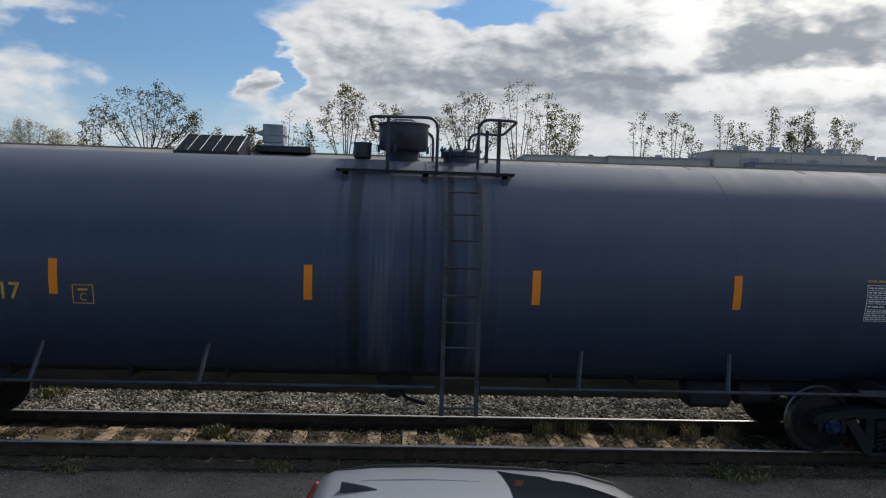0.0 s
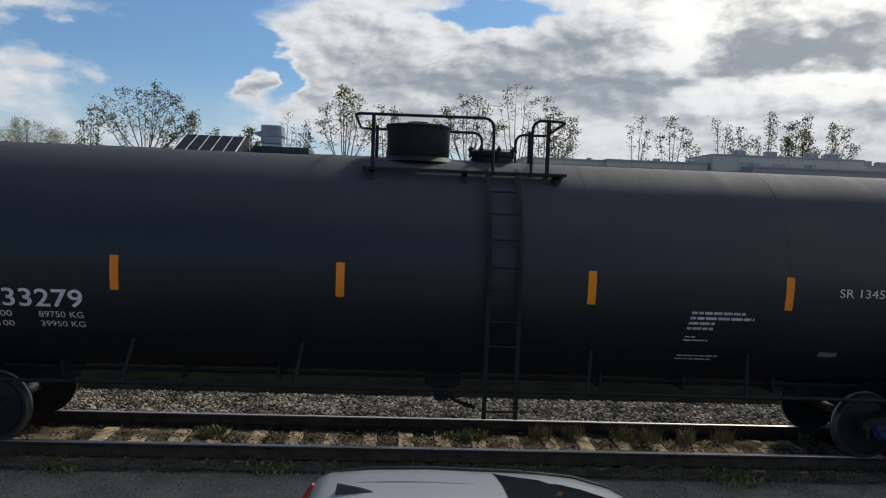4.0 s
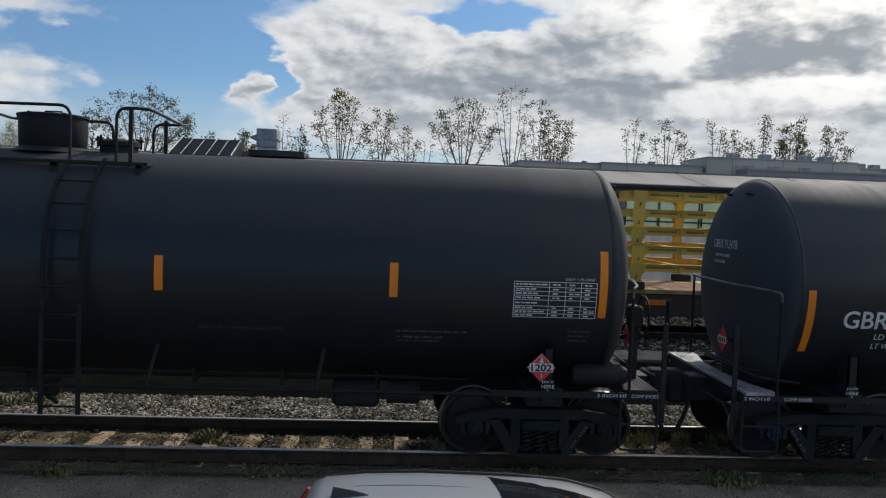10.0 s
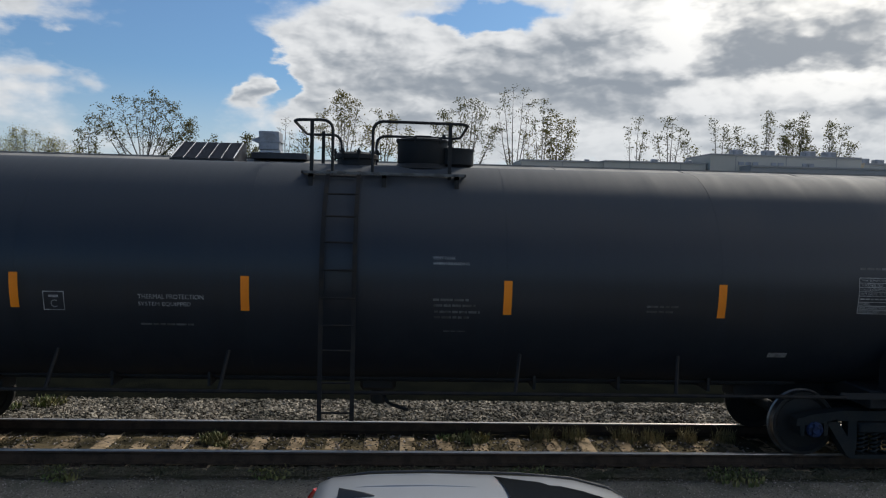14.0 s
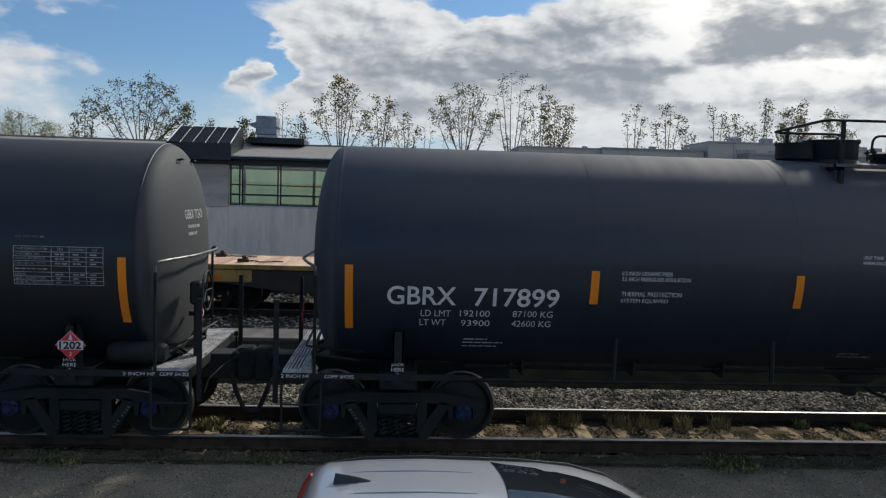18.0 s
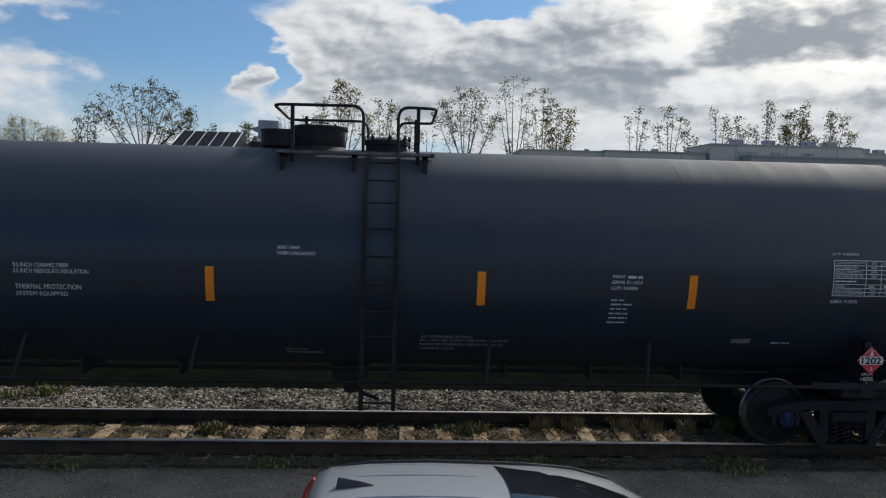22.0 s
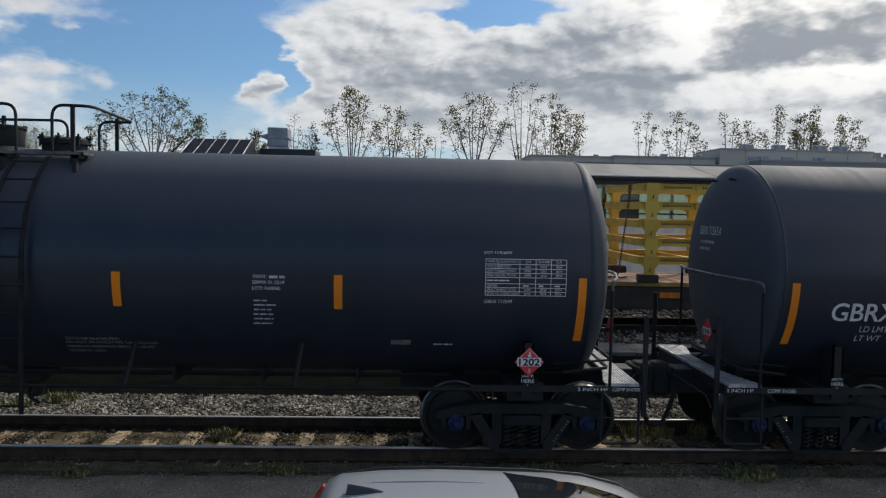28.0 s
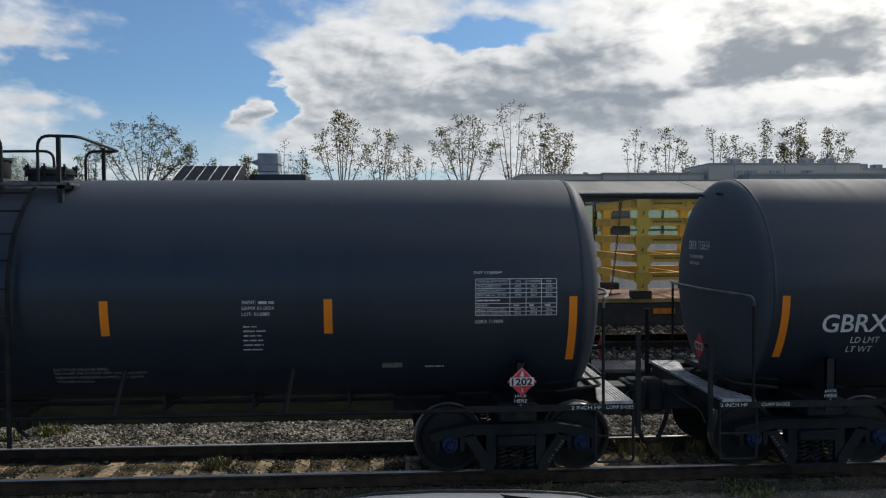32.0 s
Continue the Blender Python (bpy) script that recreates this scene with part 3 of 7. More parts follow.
def sheet(x0, x1, y0, y1, z, step, bumps, seed, edge=0.0):
    """A gently uneven sheet of ground."""
    bm = bmesh.new()
    nx, ny = max(1, int((x1 - x0) / step)), max(1, int((y1 - y0) / step))
    g = []
    for j in range(ny + 1):
        row = []
        for i in range(nx + 1):
            x, y = x0 + (x1 - x0) * i / nx, y0 + (y1 - y0) * j / ny
            d = min(j, ny - j) / max(1, ny) * (y1 - y0)
            h = noise.noise((x * 1.7, y * 1.7, seed)) * bumps + noise.noise((x * 0.4, y * 0.4, seed + 5)) * bumps + noise.noise((x * 6.0, y * 6.0, seed)) * bumps * 0.6
            row.append(bm.verts.new((x, y, z + h - (edge * max(0.0, 1 - d / 0.35)))))
        g.append(row)
    for a, b in zip(g, g[1:]):
        for i in range(nx):
            bm.faces.new((a[i], a[i + 1], b[i + 1], b[i]))
    return bm


bm = bmesh.new()
bm.faces.new([bm.verts.new(p) for p in ((-1500, -1500, 0), (1500, -1500, 0), (1500, 2500, 0), (-1500, 2500, 0))])
solid("ground", bm, EARTH, "bare open ground round the railway yard", "ground", kind="structure", smooth=0)
solid("road", sheet(-60, 60, -12.4, -1.05, 0.060, 0.5, 0.012, 3.0, 0.02), ASPHALT, "worn grey asphalt yard road with loose gravel", "road", kind="structure")
solid("track_shoulder", sheet(-60, 60, -1.22, -0.70, 0.110, 0.18, 0.02, 9.0, 0.05), SHOULDER, "dark weedy cinder shoulder beside the near rail", "ground", kind="structure")
solid("track_bed", sheet(-60, 60, -0.72, 0.80, 0.092, 0.075, 0.024, 21.0), SOIL, "sandy soil between the near rails", "ground", kind="structure")
# flat soil strip, the shade over it painted in by its colour
solid("drain_ditch", sheet(-60, 60, 2.5, 7.3, 0.115, 0.22, 0.03, 17.0, 0.04), SHADE_SOIL, "soil strip between ballast and path, its shade put into a near-black colour", "ground", kind="structure")
solid("ballast_bed", sheet(-60, 60, 0.70, 2.75, 0.10, 0.22, 0.03, 14.0, 0.06), BED, "grey crushed stone ballast between the tracks", "ballast", kind="structure")
solid("far_ballast_bed", sheet(-60, 60, 8.3, 15.6, 0.10, 0.4, 0.03, 31.0, 0.06), BED, "grey crushed stone ballast under the far track", "ballast", kind="structure")


def rail_profile():
    return [(-0.07, 0.0), (0.07, 0.0), (0.07, 0.012), (0.012, 0.035), (0.010, 0.125), (0.035, 0.140), (0.036, 0.168), (0.028, 0.180), (-0.028, 0.180), (-0.036, 0.168), (-0.035, 0.140), (-0.010, 0.125), (-0.012, 0.035), (-0.07, 0.012)]


def rail(y, label):
    bm = bmesh.new()
    prof = rail_profile()
    a = [bm.verts.new((-60, y + p, RAIL_TOP_Z - 0.18 + q)) for p, q in prof]
    b = [bm.verts.new((60, y + p, RAIL_TOP_Z - 0.18 + q)) for p, q in prof]
    n = len(prof)
    for i in range(n):
        f = bm.faces.new((a[i], a[(i + 1) % n], b[(i + 1) % n], b[i]))
        f.material_index = 1 if 6 <= i <= 8 else 0
    bm.faces.new(a[::-1])
    bm.faces.new(b)
    bmesh.ops.recalc_face_normals(bm, faces=bm.faces)
    return solid("rail", bm, (RAIL_SIDE, RAIL_TOP), label, "rail", "rails", "structure", 0)


RAIL_TOP_Z = 0.30
for y in (-0.75, 0.75):
    rail(y, "steel rail with a polished head, on weathered ties")
for y in (10.85, 12.35):
    rail(y, "rusty steel rail of the far track")


def stones(n, x0, x1, y0, y1, z, lo, hi, seed, squash=0.7):
    """Many small broken stones: eight-cornered lumps, each turned and sized by chance."""
    r = np.random.RandomState(seed)
    cube = np.array([(x, y, w) for x in (-1, 1) for y in (-1, 1) for w in (-1, 1)], float)
    quads = np.array([(0, 1, 3, 2), (4, 6, 7, 5), (0, 4, 5, 1), (2, 3, 7, 6), (0, 2, 6, 4), (1, 5, 7, 3)])
    pts = cube[None] * r.uniform(0.55, 1.0, (n, 8, 3))
    q = r.normal(size=(n, 4))
    q /= np.linalg.norm(q, axis=1)[:, None]
    w, a, b, c = q.T
    rot = np.stack([1 - 2 * (b * b + c * c), 2 * (a * b - c * w), 2 * (a * c + b * w), 2 * (a * b + c * w), 1 - 2 * (a * a + c * c), 2 * (b * c - a * w),
                    2 * (a * c - b * w), 2 * (b * c + a * w), 1 - 2 * (a * a + b * b)], 1).reshape(n, 3, 3)
    pts = np.einsum("nij,nkj->nki", rot, pts) * r.uniform(lo, hi, n)[:, None, None]
    pts[:, :, 2] *= squash
    at = np.stack([r.uniform(x0, x1, n), r.uniform(y0, y1, n), z + r.uniform(-0.5, 0.8, n) * hi * 0.6], 1)
    verts = (pts + at[:, None]).reshape(-1, 3)
    faces = (quads[None] + 8 * np.arange(n)[:, None, None]).reshape(-1, 4)
    return verts.tolist(), faces.tolist()


def stone_field(name, label, mat, *args):
    v, f = stones(*args)
    ob = new(name, from_arrays(name, v, f, mat))
    return tagged(ob, label, "gravel", kind="stuff")


stone_field("ballast_stones", "pale grey broken ballast stones", STONE, 42000, -11, 15, 0.84, 2.75, 0.125, 0.014, 0.034, 11)
stone_field("far_ballast_stones", "pale grey broken ballast stones by the far track", STONE, 9000, -20, 26, 12.4, 15.5, 0.13, 0.03, 0.06, 13)
stone_field("far_ballast_stones", "dusty grey ballast stones before the far track", STONE, 5000, -16, 20, 8.5, 10.8, 0.10, 0.025, 0.05, 15)
stone_field("loose_gravel", "fine loose gravel scattered over the road edge", PEBBLE, 20000, -8, 10, -3.2, -1.05, 0.066, 0.003, 0.010, 16)
stone_field("loose_gravel", "scattered gravel and clods on the track soil", PEBBLE, 2600, -10, 13, -0.62, 0.62, 0.10, 0.008, 0.022, 17)
stone_field("loose_gravel", "dark cinders beside the near rail", SHOULDER, 14000, -8, 10, -1.22, -0.84, 0.108, 0.005, 0.016, 18)
stone_field("loose_gravel", "crumbs of dark soil over the ties", SOIL, 5000, -10, 13, -0.66, 0.66, 0.108, 0.005, 0.018, 19)


def tuft(n, spread, height, seed, broad=1.0):
    """A clump of bent blades, narrow grass or broad weed leaves."""
    rnd = random.Random(seed)
    v, f = [], []
    for i in range(n):
        a, r = rnd.uniform(0, 6.283), spread * rnd.random() ** 0.7
        x, y = r * math.cos(a), r * math.sin(a)
        h, w = height * rnd.uniform(0.45, 1.0), rnd.uniform(0.003, 0.007) * broad
        lean = rnd.uniform(0.1, 0.7) * h
        t = rnd.uniform(0, 6.283)
        lx, ly = lean * math.cos(t), lean * math.sin(t)
        px, py = -math.sin(t) * w, math.cos(t) * w
        k = len(v)
        v += [(x - px, y - py, 0), (x + px, y + py, 0), (x + lx * 0.4 + px, y + ly * 0.4 + py, h * 0.6), (x + lx * 0.4 - px, y + ly * 0.4 - py, h * 0.6), (x + lx, y + ly, h)]
        f += [(k, k + 1, k + 2, k + 3), (k + 3, k + 2, k + 4)]
    return v, f


WEEDS = (([], []), ([], []))
# clumps between and beside the near rails: x, y, spread, height, blades, dry or green
for i, (x, y, sp, h, n, dry) in enumerate([(-2.0, 0.30, 0.20, 0.24, 130, 0), (-1.85, 0.1, 0.14, 0.14, 60, 0), (1.95, 0.45, 0.25, 0.20, 120, 0), (1.55, 0.5, 0.16, 0.14, 60, 0),
                                           (3.05, 0.50, 0.20, 0.26, 150, 1), (3.55, 0.52, 0.20, 0.24, 130, 1), (4.35, 0.5, 0.22, 0.26, 160, 1), (4.8, 0.45, 0.2, 0.25, 140, 1),
                                           (5.35, 0.42, 0.16, 0.28, 130, 1), (5.95, 0.45, 0.18, 0.27, 140, 1), (7.35, 0.55, 0.12, 0.25, 50, 0), (8.3, 0.5, 0.14, 0.2, 60, 0),
                                           (-5.3, 2.3, 0.30, 0.30, 140, 0), (-5.9, 2.0, 0.25, 0.24, 90, 0), (9.9, 0.4, 0.2, 0.2, 80, 1), (-4.6, 0.2, 0.12, 0.1, 40, 1),
                                           (-0.9, -1.05, 0.3, 0.10, 120, 0), (2.6, -1.1, 0.35, 0.10, 130, 0), (5.4, -1.15, 0.4, 0.12, 150, 0), (-3.6, -1.1, 0.35, 0.09, 110, 0)]):
    v, f = tuft(n * (1 if dry else 2), sp, h * (1.0 if dry else 0.7), i + 40, 1.0 if dry else 2.6)
    k = len(WEEDS[dry][0])
    WEEDS[dry][0].extend((a + x, b + y, c + 0.085) for a, b, c in v)
    WEEDS[dry][1].extend(tuple(q + k for q in p) for p in f)
tagged(new("weeds", from_arrays("weeds", *WEEDS[0], GRASS)), "small green weeds in the track soil", "weeds", kind="stuff")
tagged(new("dry_grass", from_arrays("dry_grass", *WEEDS[1], DRY)), "dry straw-coloured grass tufts between the rails", "grass", kind="stuff")

# platform and its edge beyond the far track
bm = bmesh.new()
box(bm, -60, 60, 16.4, 30.0, 0.0, 0.62, 0.02)
solid("platform", bm, CONCRETE, "concrete station platform beyond the far track", "platform", kind="structure")
bm = bmesh.new()
box(bm, -60, 60, 16.25, 16.39, 0.0, 0.66, 0.01)
solid("platform_edge", bm, FASCIA, "dark rubbing strip along the platform edge", "platform edge", kind="structure")

# ---- the shelter building ----
WALL_Y = 20.0
shelter = thing("shelter_building", "long platform shelter with ribbon windows and a metal roof", "building")


def shelter_part(name, x0, x1, y0, y1, z0, z1, mat, label="", parent=None, bevel=0.0):
    bm = bmesh.new()
    box(bm, x0, x1, y0, y1, z0, z1, bevel)
    return part(name, bm, mat, parent or shelter, label, 0)


# low painted walls under the glass, in bays
xs = [-40, -33, -26, -20.5, -14.6, -8.12]
for a, b in zip(xs, xs[1:]):
    shelter_part("wall_panel", a + 0.006, b - 0.006, WALL_Y, WALL_Y + 0.22, 0.60, 3.03, WALL_W, "streaked off-white painted wall panel")
xs = [-8.12, -6.0, -0.4, 2.15, 4.6, 7.2, 9.8, 12.6, 15.2, 20.6, 26, 33, 42]
for a, b in zip(xs, xs[1:]):
    shelter_part("wall_panel", a + 0.006, b - 0.006, WALL_Y, WALL_Y + 0.22, 0.60, 3.03, WALL_W)
shelter_part("wall_panel", -40, 42, 24.8, 25.0, 0.60, 3.03, WALL_W)
# lapped siding between the ribbon windows
n = 8
for i in range(n):
    z0 = 3.04 + i * (4.84 - 3.04) / n
    bm = bmesh.new()
    x0, x1, y, h = -8.12, -6.0, WALL_Y - 0.02, (4.84 - 3.04) / n
    v = [bm.verts.new(p) for p in ((x0, y - 0.025, z0), (x1, y - 0.025, z0), (x1, y, z0 + h), (x0, y, z0 + h), (x0, y + 0.2, z0), (x1, y + 0.2, z0), (x1, y + 0.2, z0 + h), (x0, y + 0.2, z0 + h))]
    for q in ((0, 1, 2, 3), (5, 4, 7, 6), (4, 0, 3, 7), (1, 5, 6, 2), (3, 2, 6, 7), (4, 5, 1, 0)):
        bm.faces.new([v[k] for k in q])
    part("siding_board", bm, WALL_S, shelter, "", 0)


def window_bay(x0, x1, y, flip=False):
    """One glazed bay: frame, sill, a low cross rail and the panes above and below it."""
    bm = bmesh.new()
    t = 0.05
    for a in ((x0, x0 + t, 3.08, 4.78), (x1 - t, x1, 3.08, 4.78), (x0, x1, 3.08, 3.08 + t), (x0, x1, 4.78 - t, 4.78), (x0, x1, 3.52, 3.55)):
        box(bm, a[0], a[1], y - 0.04, y + 0.06, a[2], a[3])
    w = part("window", bm, WALL_S if flip else FASCIA, shelter, "", 0)
    for z0, z1 in ((3.13, 3.515), (3.555, 4.73)):
        bm = bmesh.new()
        box(bm, x0 + t, x1 - t, y, y + 0.008, z0, z1)
        p = part("pane", bm, GLASS_F if flip else GLASS, w, "", 0)
        p.visible_shadow = False
    if not flip:
        bm = bmesh.new()
        box(bm, x0 - 0.02, x1 + 0.02, y - 0.07, y - 0.041, 3.035, 3.10)
        part("sill", bm, TRIM_L, w, "", 0)
    return w


left = [-40, -37.4, -34.8, -32.2, -29.6, -27, -24.4, -21.8, -19.2, -16.6, -14.3, -12.0, -10.05, -8.14]
right = [-5.98, -5.52, -4.0, -1.9, 0.7, 3.18, 3.36, 5.66, 5.92, 8.3, 10.9, 13.4, 16.0, 18.6, 21.2, 23.8, 26.4, 29, 32, 36, 42]
for row in (left, right):
    for a, b in zip(row, row[1:]):
        window_bay(a + 0.03, b - 0.03, WALL_Y + 0.08)
for k in range(20):
    window_bay(-40 + k * 4.1, -40 + (k + 1) * 4.1, 24.86, True)
# orange waist rail behind the glass, and a column now and then
shelter_part("waist_rail", -40, 42, 22.3, 22.34, 3.92, 3.97, ORANGE_D, "orange rail inside the shelter")
for x in (-28, -18.5, -11.1, 0.5, 9.5, 19, 29):
    shelter_part("column", x - 0.09, x + 0.09, 22.8, 22.98, 0.62, 4.9, FASCIA)
shelter_part("poster_case", -10.75, -10.05, 20.6, 20.66, 3.2, 4.55, FASCIA)
shelter_part("poster_case", 9.55, 10.6, 21.2, 21.26, 3.2, 4.6, FASCIA)
shelter_part("curtain_panel", -5.50, -5.38, 20.3, 20.34, 3.12, 4.7, TRIM_L)
# beam, gutter and roof
shelter_part("beam", -40, 42, WALL_Y - 0.05, WALL_Y + 0.25, 4.70, 4.98, FASCIA)
shelter_part("gutter", -40, -8.25, WALL_Y - 0.42, WALL_Y - 0.30, 4.93, 5.04, FASCIA)
shelter_part("gutter", -5.85, 42, WALL_Y - 0.42, WALL_Y - 0.30, 4.93, 5.04, FASCIA)
for x0, x1 in ((-40, -8.25), (-5.85, 42)):
    shelter_part("gutter_lip", x0, x1, WALL_Y - 0.45, WALL_Y - 0.425, 5.02, 5.06, TRIM_L)
seams = [-40, -34.6, -29.2, -23.8, -18.6, -13.6, -8.15, -5.95, -2.2, 2.4, 7.6, 13.45, 18.6, 24, 30, 36, 42]
for a, b in zip(seams, seams[1:]):
    bm = bmesh.new()
    prism_pts = [(WALL_Y - 0.40, 5.06), (23.6, 5.78), (25.15, 5.48), (25.15, 5.40), (23.6, 5.68), (WALL_Y - 0.40, 4.99)]
    va = [bm.verts.new((a + 0.012, y, z)) for y, z in prism_pts]
    vb = [bm.verts.new((b - 0.012, y, z)) for y, z in prism_pts]
    bm.faces.new(va)
    bm.faces.new(vb[::-1])
    for i in range(6):
        bm.faces.new((va[(i + 1) % 6], va[i], vb[i], vb[(i + 1) % 6]))
    bmesh.ops.recalc_face_normals(bm, faces=bm.faces)
    part("roof_panel", bm, ROOF, shelter, "", 0)
    bm = bmesh.new()
    for y0, z0, y1, z1 in ((WALL_Y - 0.38, 5.07, 23.6, 5.79),):
        vv = [bm.verts.new((b + d, y, z + h)) for d in (-0.02, 0.02) for y, z in ((y0, z0), (y1, z1)) for h in (-0.01, 0.012)]
        for q in ((0, 1, 3, 2), (4, 6, 7, 5), (0, 4, 5, 1), (2, 3, 7, 6), (1, 5, 7, 3)):
            bm.faces.new([vv[i] for i in q])
    bmesh.ops.recalc_face_normals(bm, faces=bm.faces)
    part("roof_batten", bm, FASCIA if b > 13 and b < 14 else ROOF, shelter, "", 0)
shelter_part("ridge_cap", -40, 42, 23.45, 23.75, 5.76, 5.82, ROOF)
shelter_part("header_beam", -40, 42, 24.78, 24.98, 4.79, 5.40, WALL_S)
# dormer with sloping dark glazing
bm = bmesh.new()
prof = [(WALL_Y - 0.55, 4.86), (WALL_Y - 0.55, 5.48), (21.4, 6.28), (21.9, 6.28), (21.9, 4.9)]
va = [bm.verts.new((-8.30, y, z)) for y, z in prof]
vb = [bm.verts.new((-5.80, y, z)) for y, z in prof]
bm.faces.new(va)
bm.faces.new(vb[::-1])
for i in range(5):
    bm.faces.new((va[(i + 1) % 5], va[i], vb[i], vb[(i + 1) % 5]))
bmesh.ops.recalc_face_normals(bm, faces=bm.faces)
dormer = part("dormer", bm, FASCIA, shelter, "dark metal dormer over the entrance", 0)
for k in range(5):
    x0 = -8.26 + k * 0.485
    bm = bmesh.new()
    q = [(x0 + 0.03, WALL_Y - 0.52, 5.515), (x0 + 0.455, WALL_Y - 0.52, 5.515), (x0 + 0.455, 21.36, 6.285), (x0 + 0.03, 21.36, 6.285)]
    f = bm.faces.new([bm.verts.new(p) for p in q])
    bmesh.ops.solidify(bm, geom=[f], thickness=0.02)
    part("glazing_panel", bm, SKYLIGHT, dormer, "", 0)
for k in range(6):
    x0 = -8.26 + k * 0.485
    bm = bmesh.new()
    tube(bm, [(x0, WALL_Y - 0.54, 5.52), (x0, 21.4, 6.31)], 0.011 if 0 < k < 5 else 0.024, 6)
    part("glazing_bar", bm, HVAC, dormer)
# roof-top air unit on a low curb
unit = thing("air_unit", "grey roof-top air handling unit on a dark curb", "air unit")
bm = bmesh.new()
box(bm, -5.75, -3.35, 22.6, 24.4, 5.75, 6.02, 0.02)
part("curb", bm, FASCIA, unit)
bm = bmesh.new()
box(bm, -5.5, -4.6, 23.0, 24.0, 6.15, 6.98, 0.03)
box(bm, -5.56, -4.54, 22.96, 24.04, 6.5, 6.53)
part("casing", bm, HVAC, unit)
bm = bmesh.new()
box(bm, -5.45, -4.55, 23.05, 23.95, 6.02, 6.15)
part("base_frame", bm, TRIM_L, unit)
bm = bmesh.new()
prism(bm, [(-5.5, 6.42), (-5.5, 6.72), (-5.82, 6.62), (-5.80, 6.55)], 23.1, 23.9)
part("intake_hood", bm, HVAC, unit)
# station name board and wall painting
set_type(["ALDERSHOT"])
board = thing("name_board", "grey station name board with pale lettering", "sign")
bm = bmesh.new()
box(bm, -11.95, -9.80, 19.86, 19.89, 4.10, 4.43)
part("panel", bm, SIGN, board)
bm = bmesh.new()
box(bm, -11.85, -11.35, 19.852, 19.858, 4.17, 4.36)
part("emblem", bm, WALL_W, board)
bm = bmesh.new()
flat_word(bm, "ALDERSHOT", -11.25, -9.9, 4.18, 4.35, 19.852)
part("lettering", bm, FASCIA, board)
for x in (-11.5, -10.2):
    bm = bmesh.new()
    box(bm, x - 0.02, x + 0.02, 19.89, 20.08, 4.1, 4.8)
    part("bracket", bm, FASCIA, board)


def mural():
    """Red bubble letters sprayed on the wall under the windows: fat strokes with a pale rim, and a dark edge round the whole."""
    art = thing("wall_graffiti", "red bubble-letter graffiti sprayed on the white wall", "graffiti")
    bow = [(0.0, 1.0), (0.55, 1.0), (0.8, 0.78), (0.55, 0.52), (0.0, 0.5)]
    forms = {"P": [[(0, 0), (0, 1)], bow], "B": [[(0, 0), (0, 1)], bow, [(0, 0.5), (0.6, 0.48), (0.88, 0.24), (0.6, 0.0), (0, 0)]], "V": [[(0, 1), (0.42, 0.0)], [(0.42, 0.0), (0.85, 1)]]}

    def fat(bm, a, b, r, y):
        d = (b - a).normalized() if (b - a).length > 1e-6 else Vector((1, 0))
        at = math.atan2(d.y, d.x)
        rim = [b + r * Vector((math.cos(at + q), math.sin(at + q))) for q in (math.pi * (k / 8 - 0.5) for k in range(9))]
        rim += [a + r * Vector((math.cos(at + q), math.sin(at + q))) for q in (math.pi * (k / 8 + 0.5) for k in range(9))]
        bm.faces.new([bm.verts.new((p.x, y, p.y)) for p in rim])
    x = 3.50
    for n, (ch, w) in enumerate((("P", 0.50), ("B", 0.46), ("V", 0.42), ("B", 0.52))):
        for name, r, y, mat in (("letter_edge", 0.165, 19.9955, GRAF), ("letter_rim", 0.140, 19.992, GRAF_L), ("letter_fill", 0.102, 19.988, GRAF)):
            bm = bmesh.new()
            k = 0
            for line in forms[ch]:
                for p, q in zip(line, line[1:]):
                    a, b = (Vector((x + 0.05 + u * (w - 0.18), 1.86 + 0.03 * math.sin(2.3 * n) + v * 0.70)) for u, v in (p, q))
                    fat(bm, a, b, r, y - 0.0002 * k - 0.0006 * (n % 2))
                    k += 1
            part(name, bm, mat, art, "", 0)
        x += w


mural()

# ---- warehouse and roof plant in the distance ----
def distant_block(x0, x1, y0, y1, z1, mat, label):
    h = thing("warehouse", label, "warehouse", "warehouse blocks")
    bm = bmesh.new()
    box(bm, x0, x1, y0, y1, 0, z1)
    w = part("wall", bm, mat, h, "", 0)
    bm = bmesh.new()
    box(bm, x0 + 0.02, x1 - 0.02, y0 - 0.08, y1 + 0.08, z1, z1 + 0.16)
    part("parapet", bm, WARE_D, h, "", 0)
    n = int((x1 - x0) / 4.2)
    for k in range(n):
        bm = bmesh.new()
        x = x0 + (k + 0.5) * (x1 - x0) / n
        box(bm, x - 0.04, x + 0.04, y0 - 0.02, y0 + 0.02, 0, z1)
        part("panel_joint", bm, WARE_D, w, "", 0)
    return h


distant_block(12.2, 20.1, 61.5, 67, 8.6, WARE, "low pale warehouse with a flat roof")
distant_block(20.1, 30.0, 61.2, 67, 8.7, WARE, "low pale warehouse wing with a flat roof")
blk = distant_block(30.2, 45.1, 60.7, 67, 9.58, WARE, "taller pale warehouse block with roof plant")
distant_block(33.0, 47.3, 58.2, 60.5, 8.4, WARE_D, "low grey warehouse annexe with flat roof")
distant_block(45.5, 78, 60.9, 67, 9.1, WARE, "long pale warehouse wing")
for x in (33.2, 33.9, 34.6, 36.4, 37.1, 39.5, 40.1):
    bm = bmesh.new()
    box(bm, x - 0.26, x + 0.26, 60.62, 60.71, 8.72, 9.02)
    part("window", bm, HVAC, blk, "", 0)
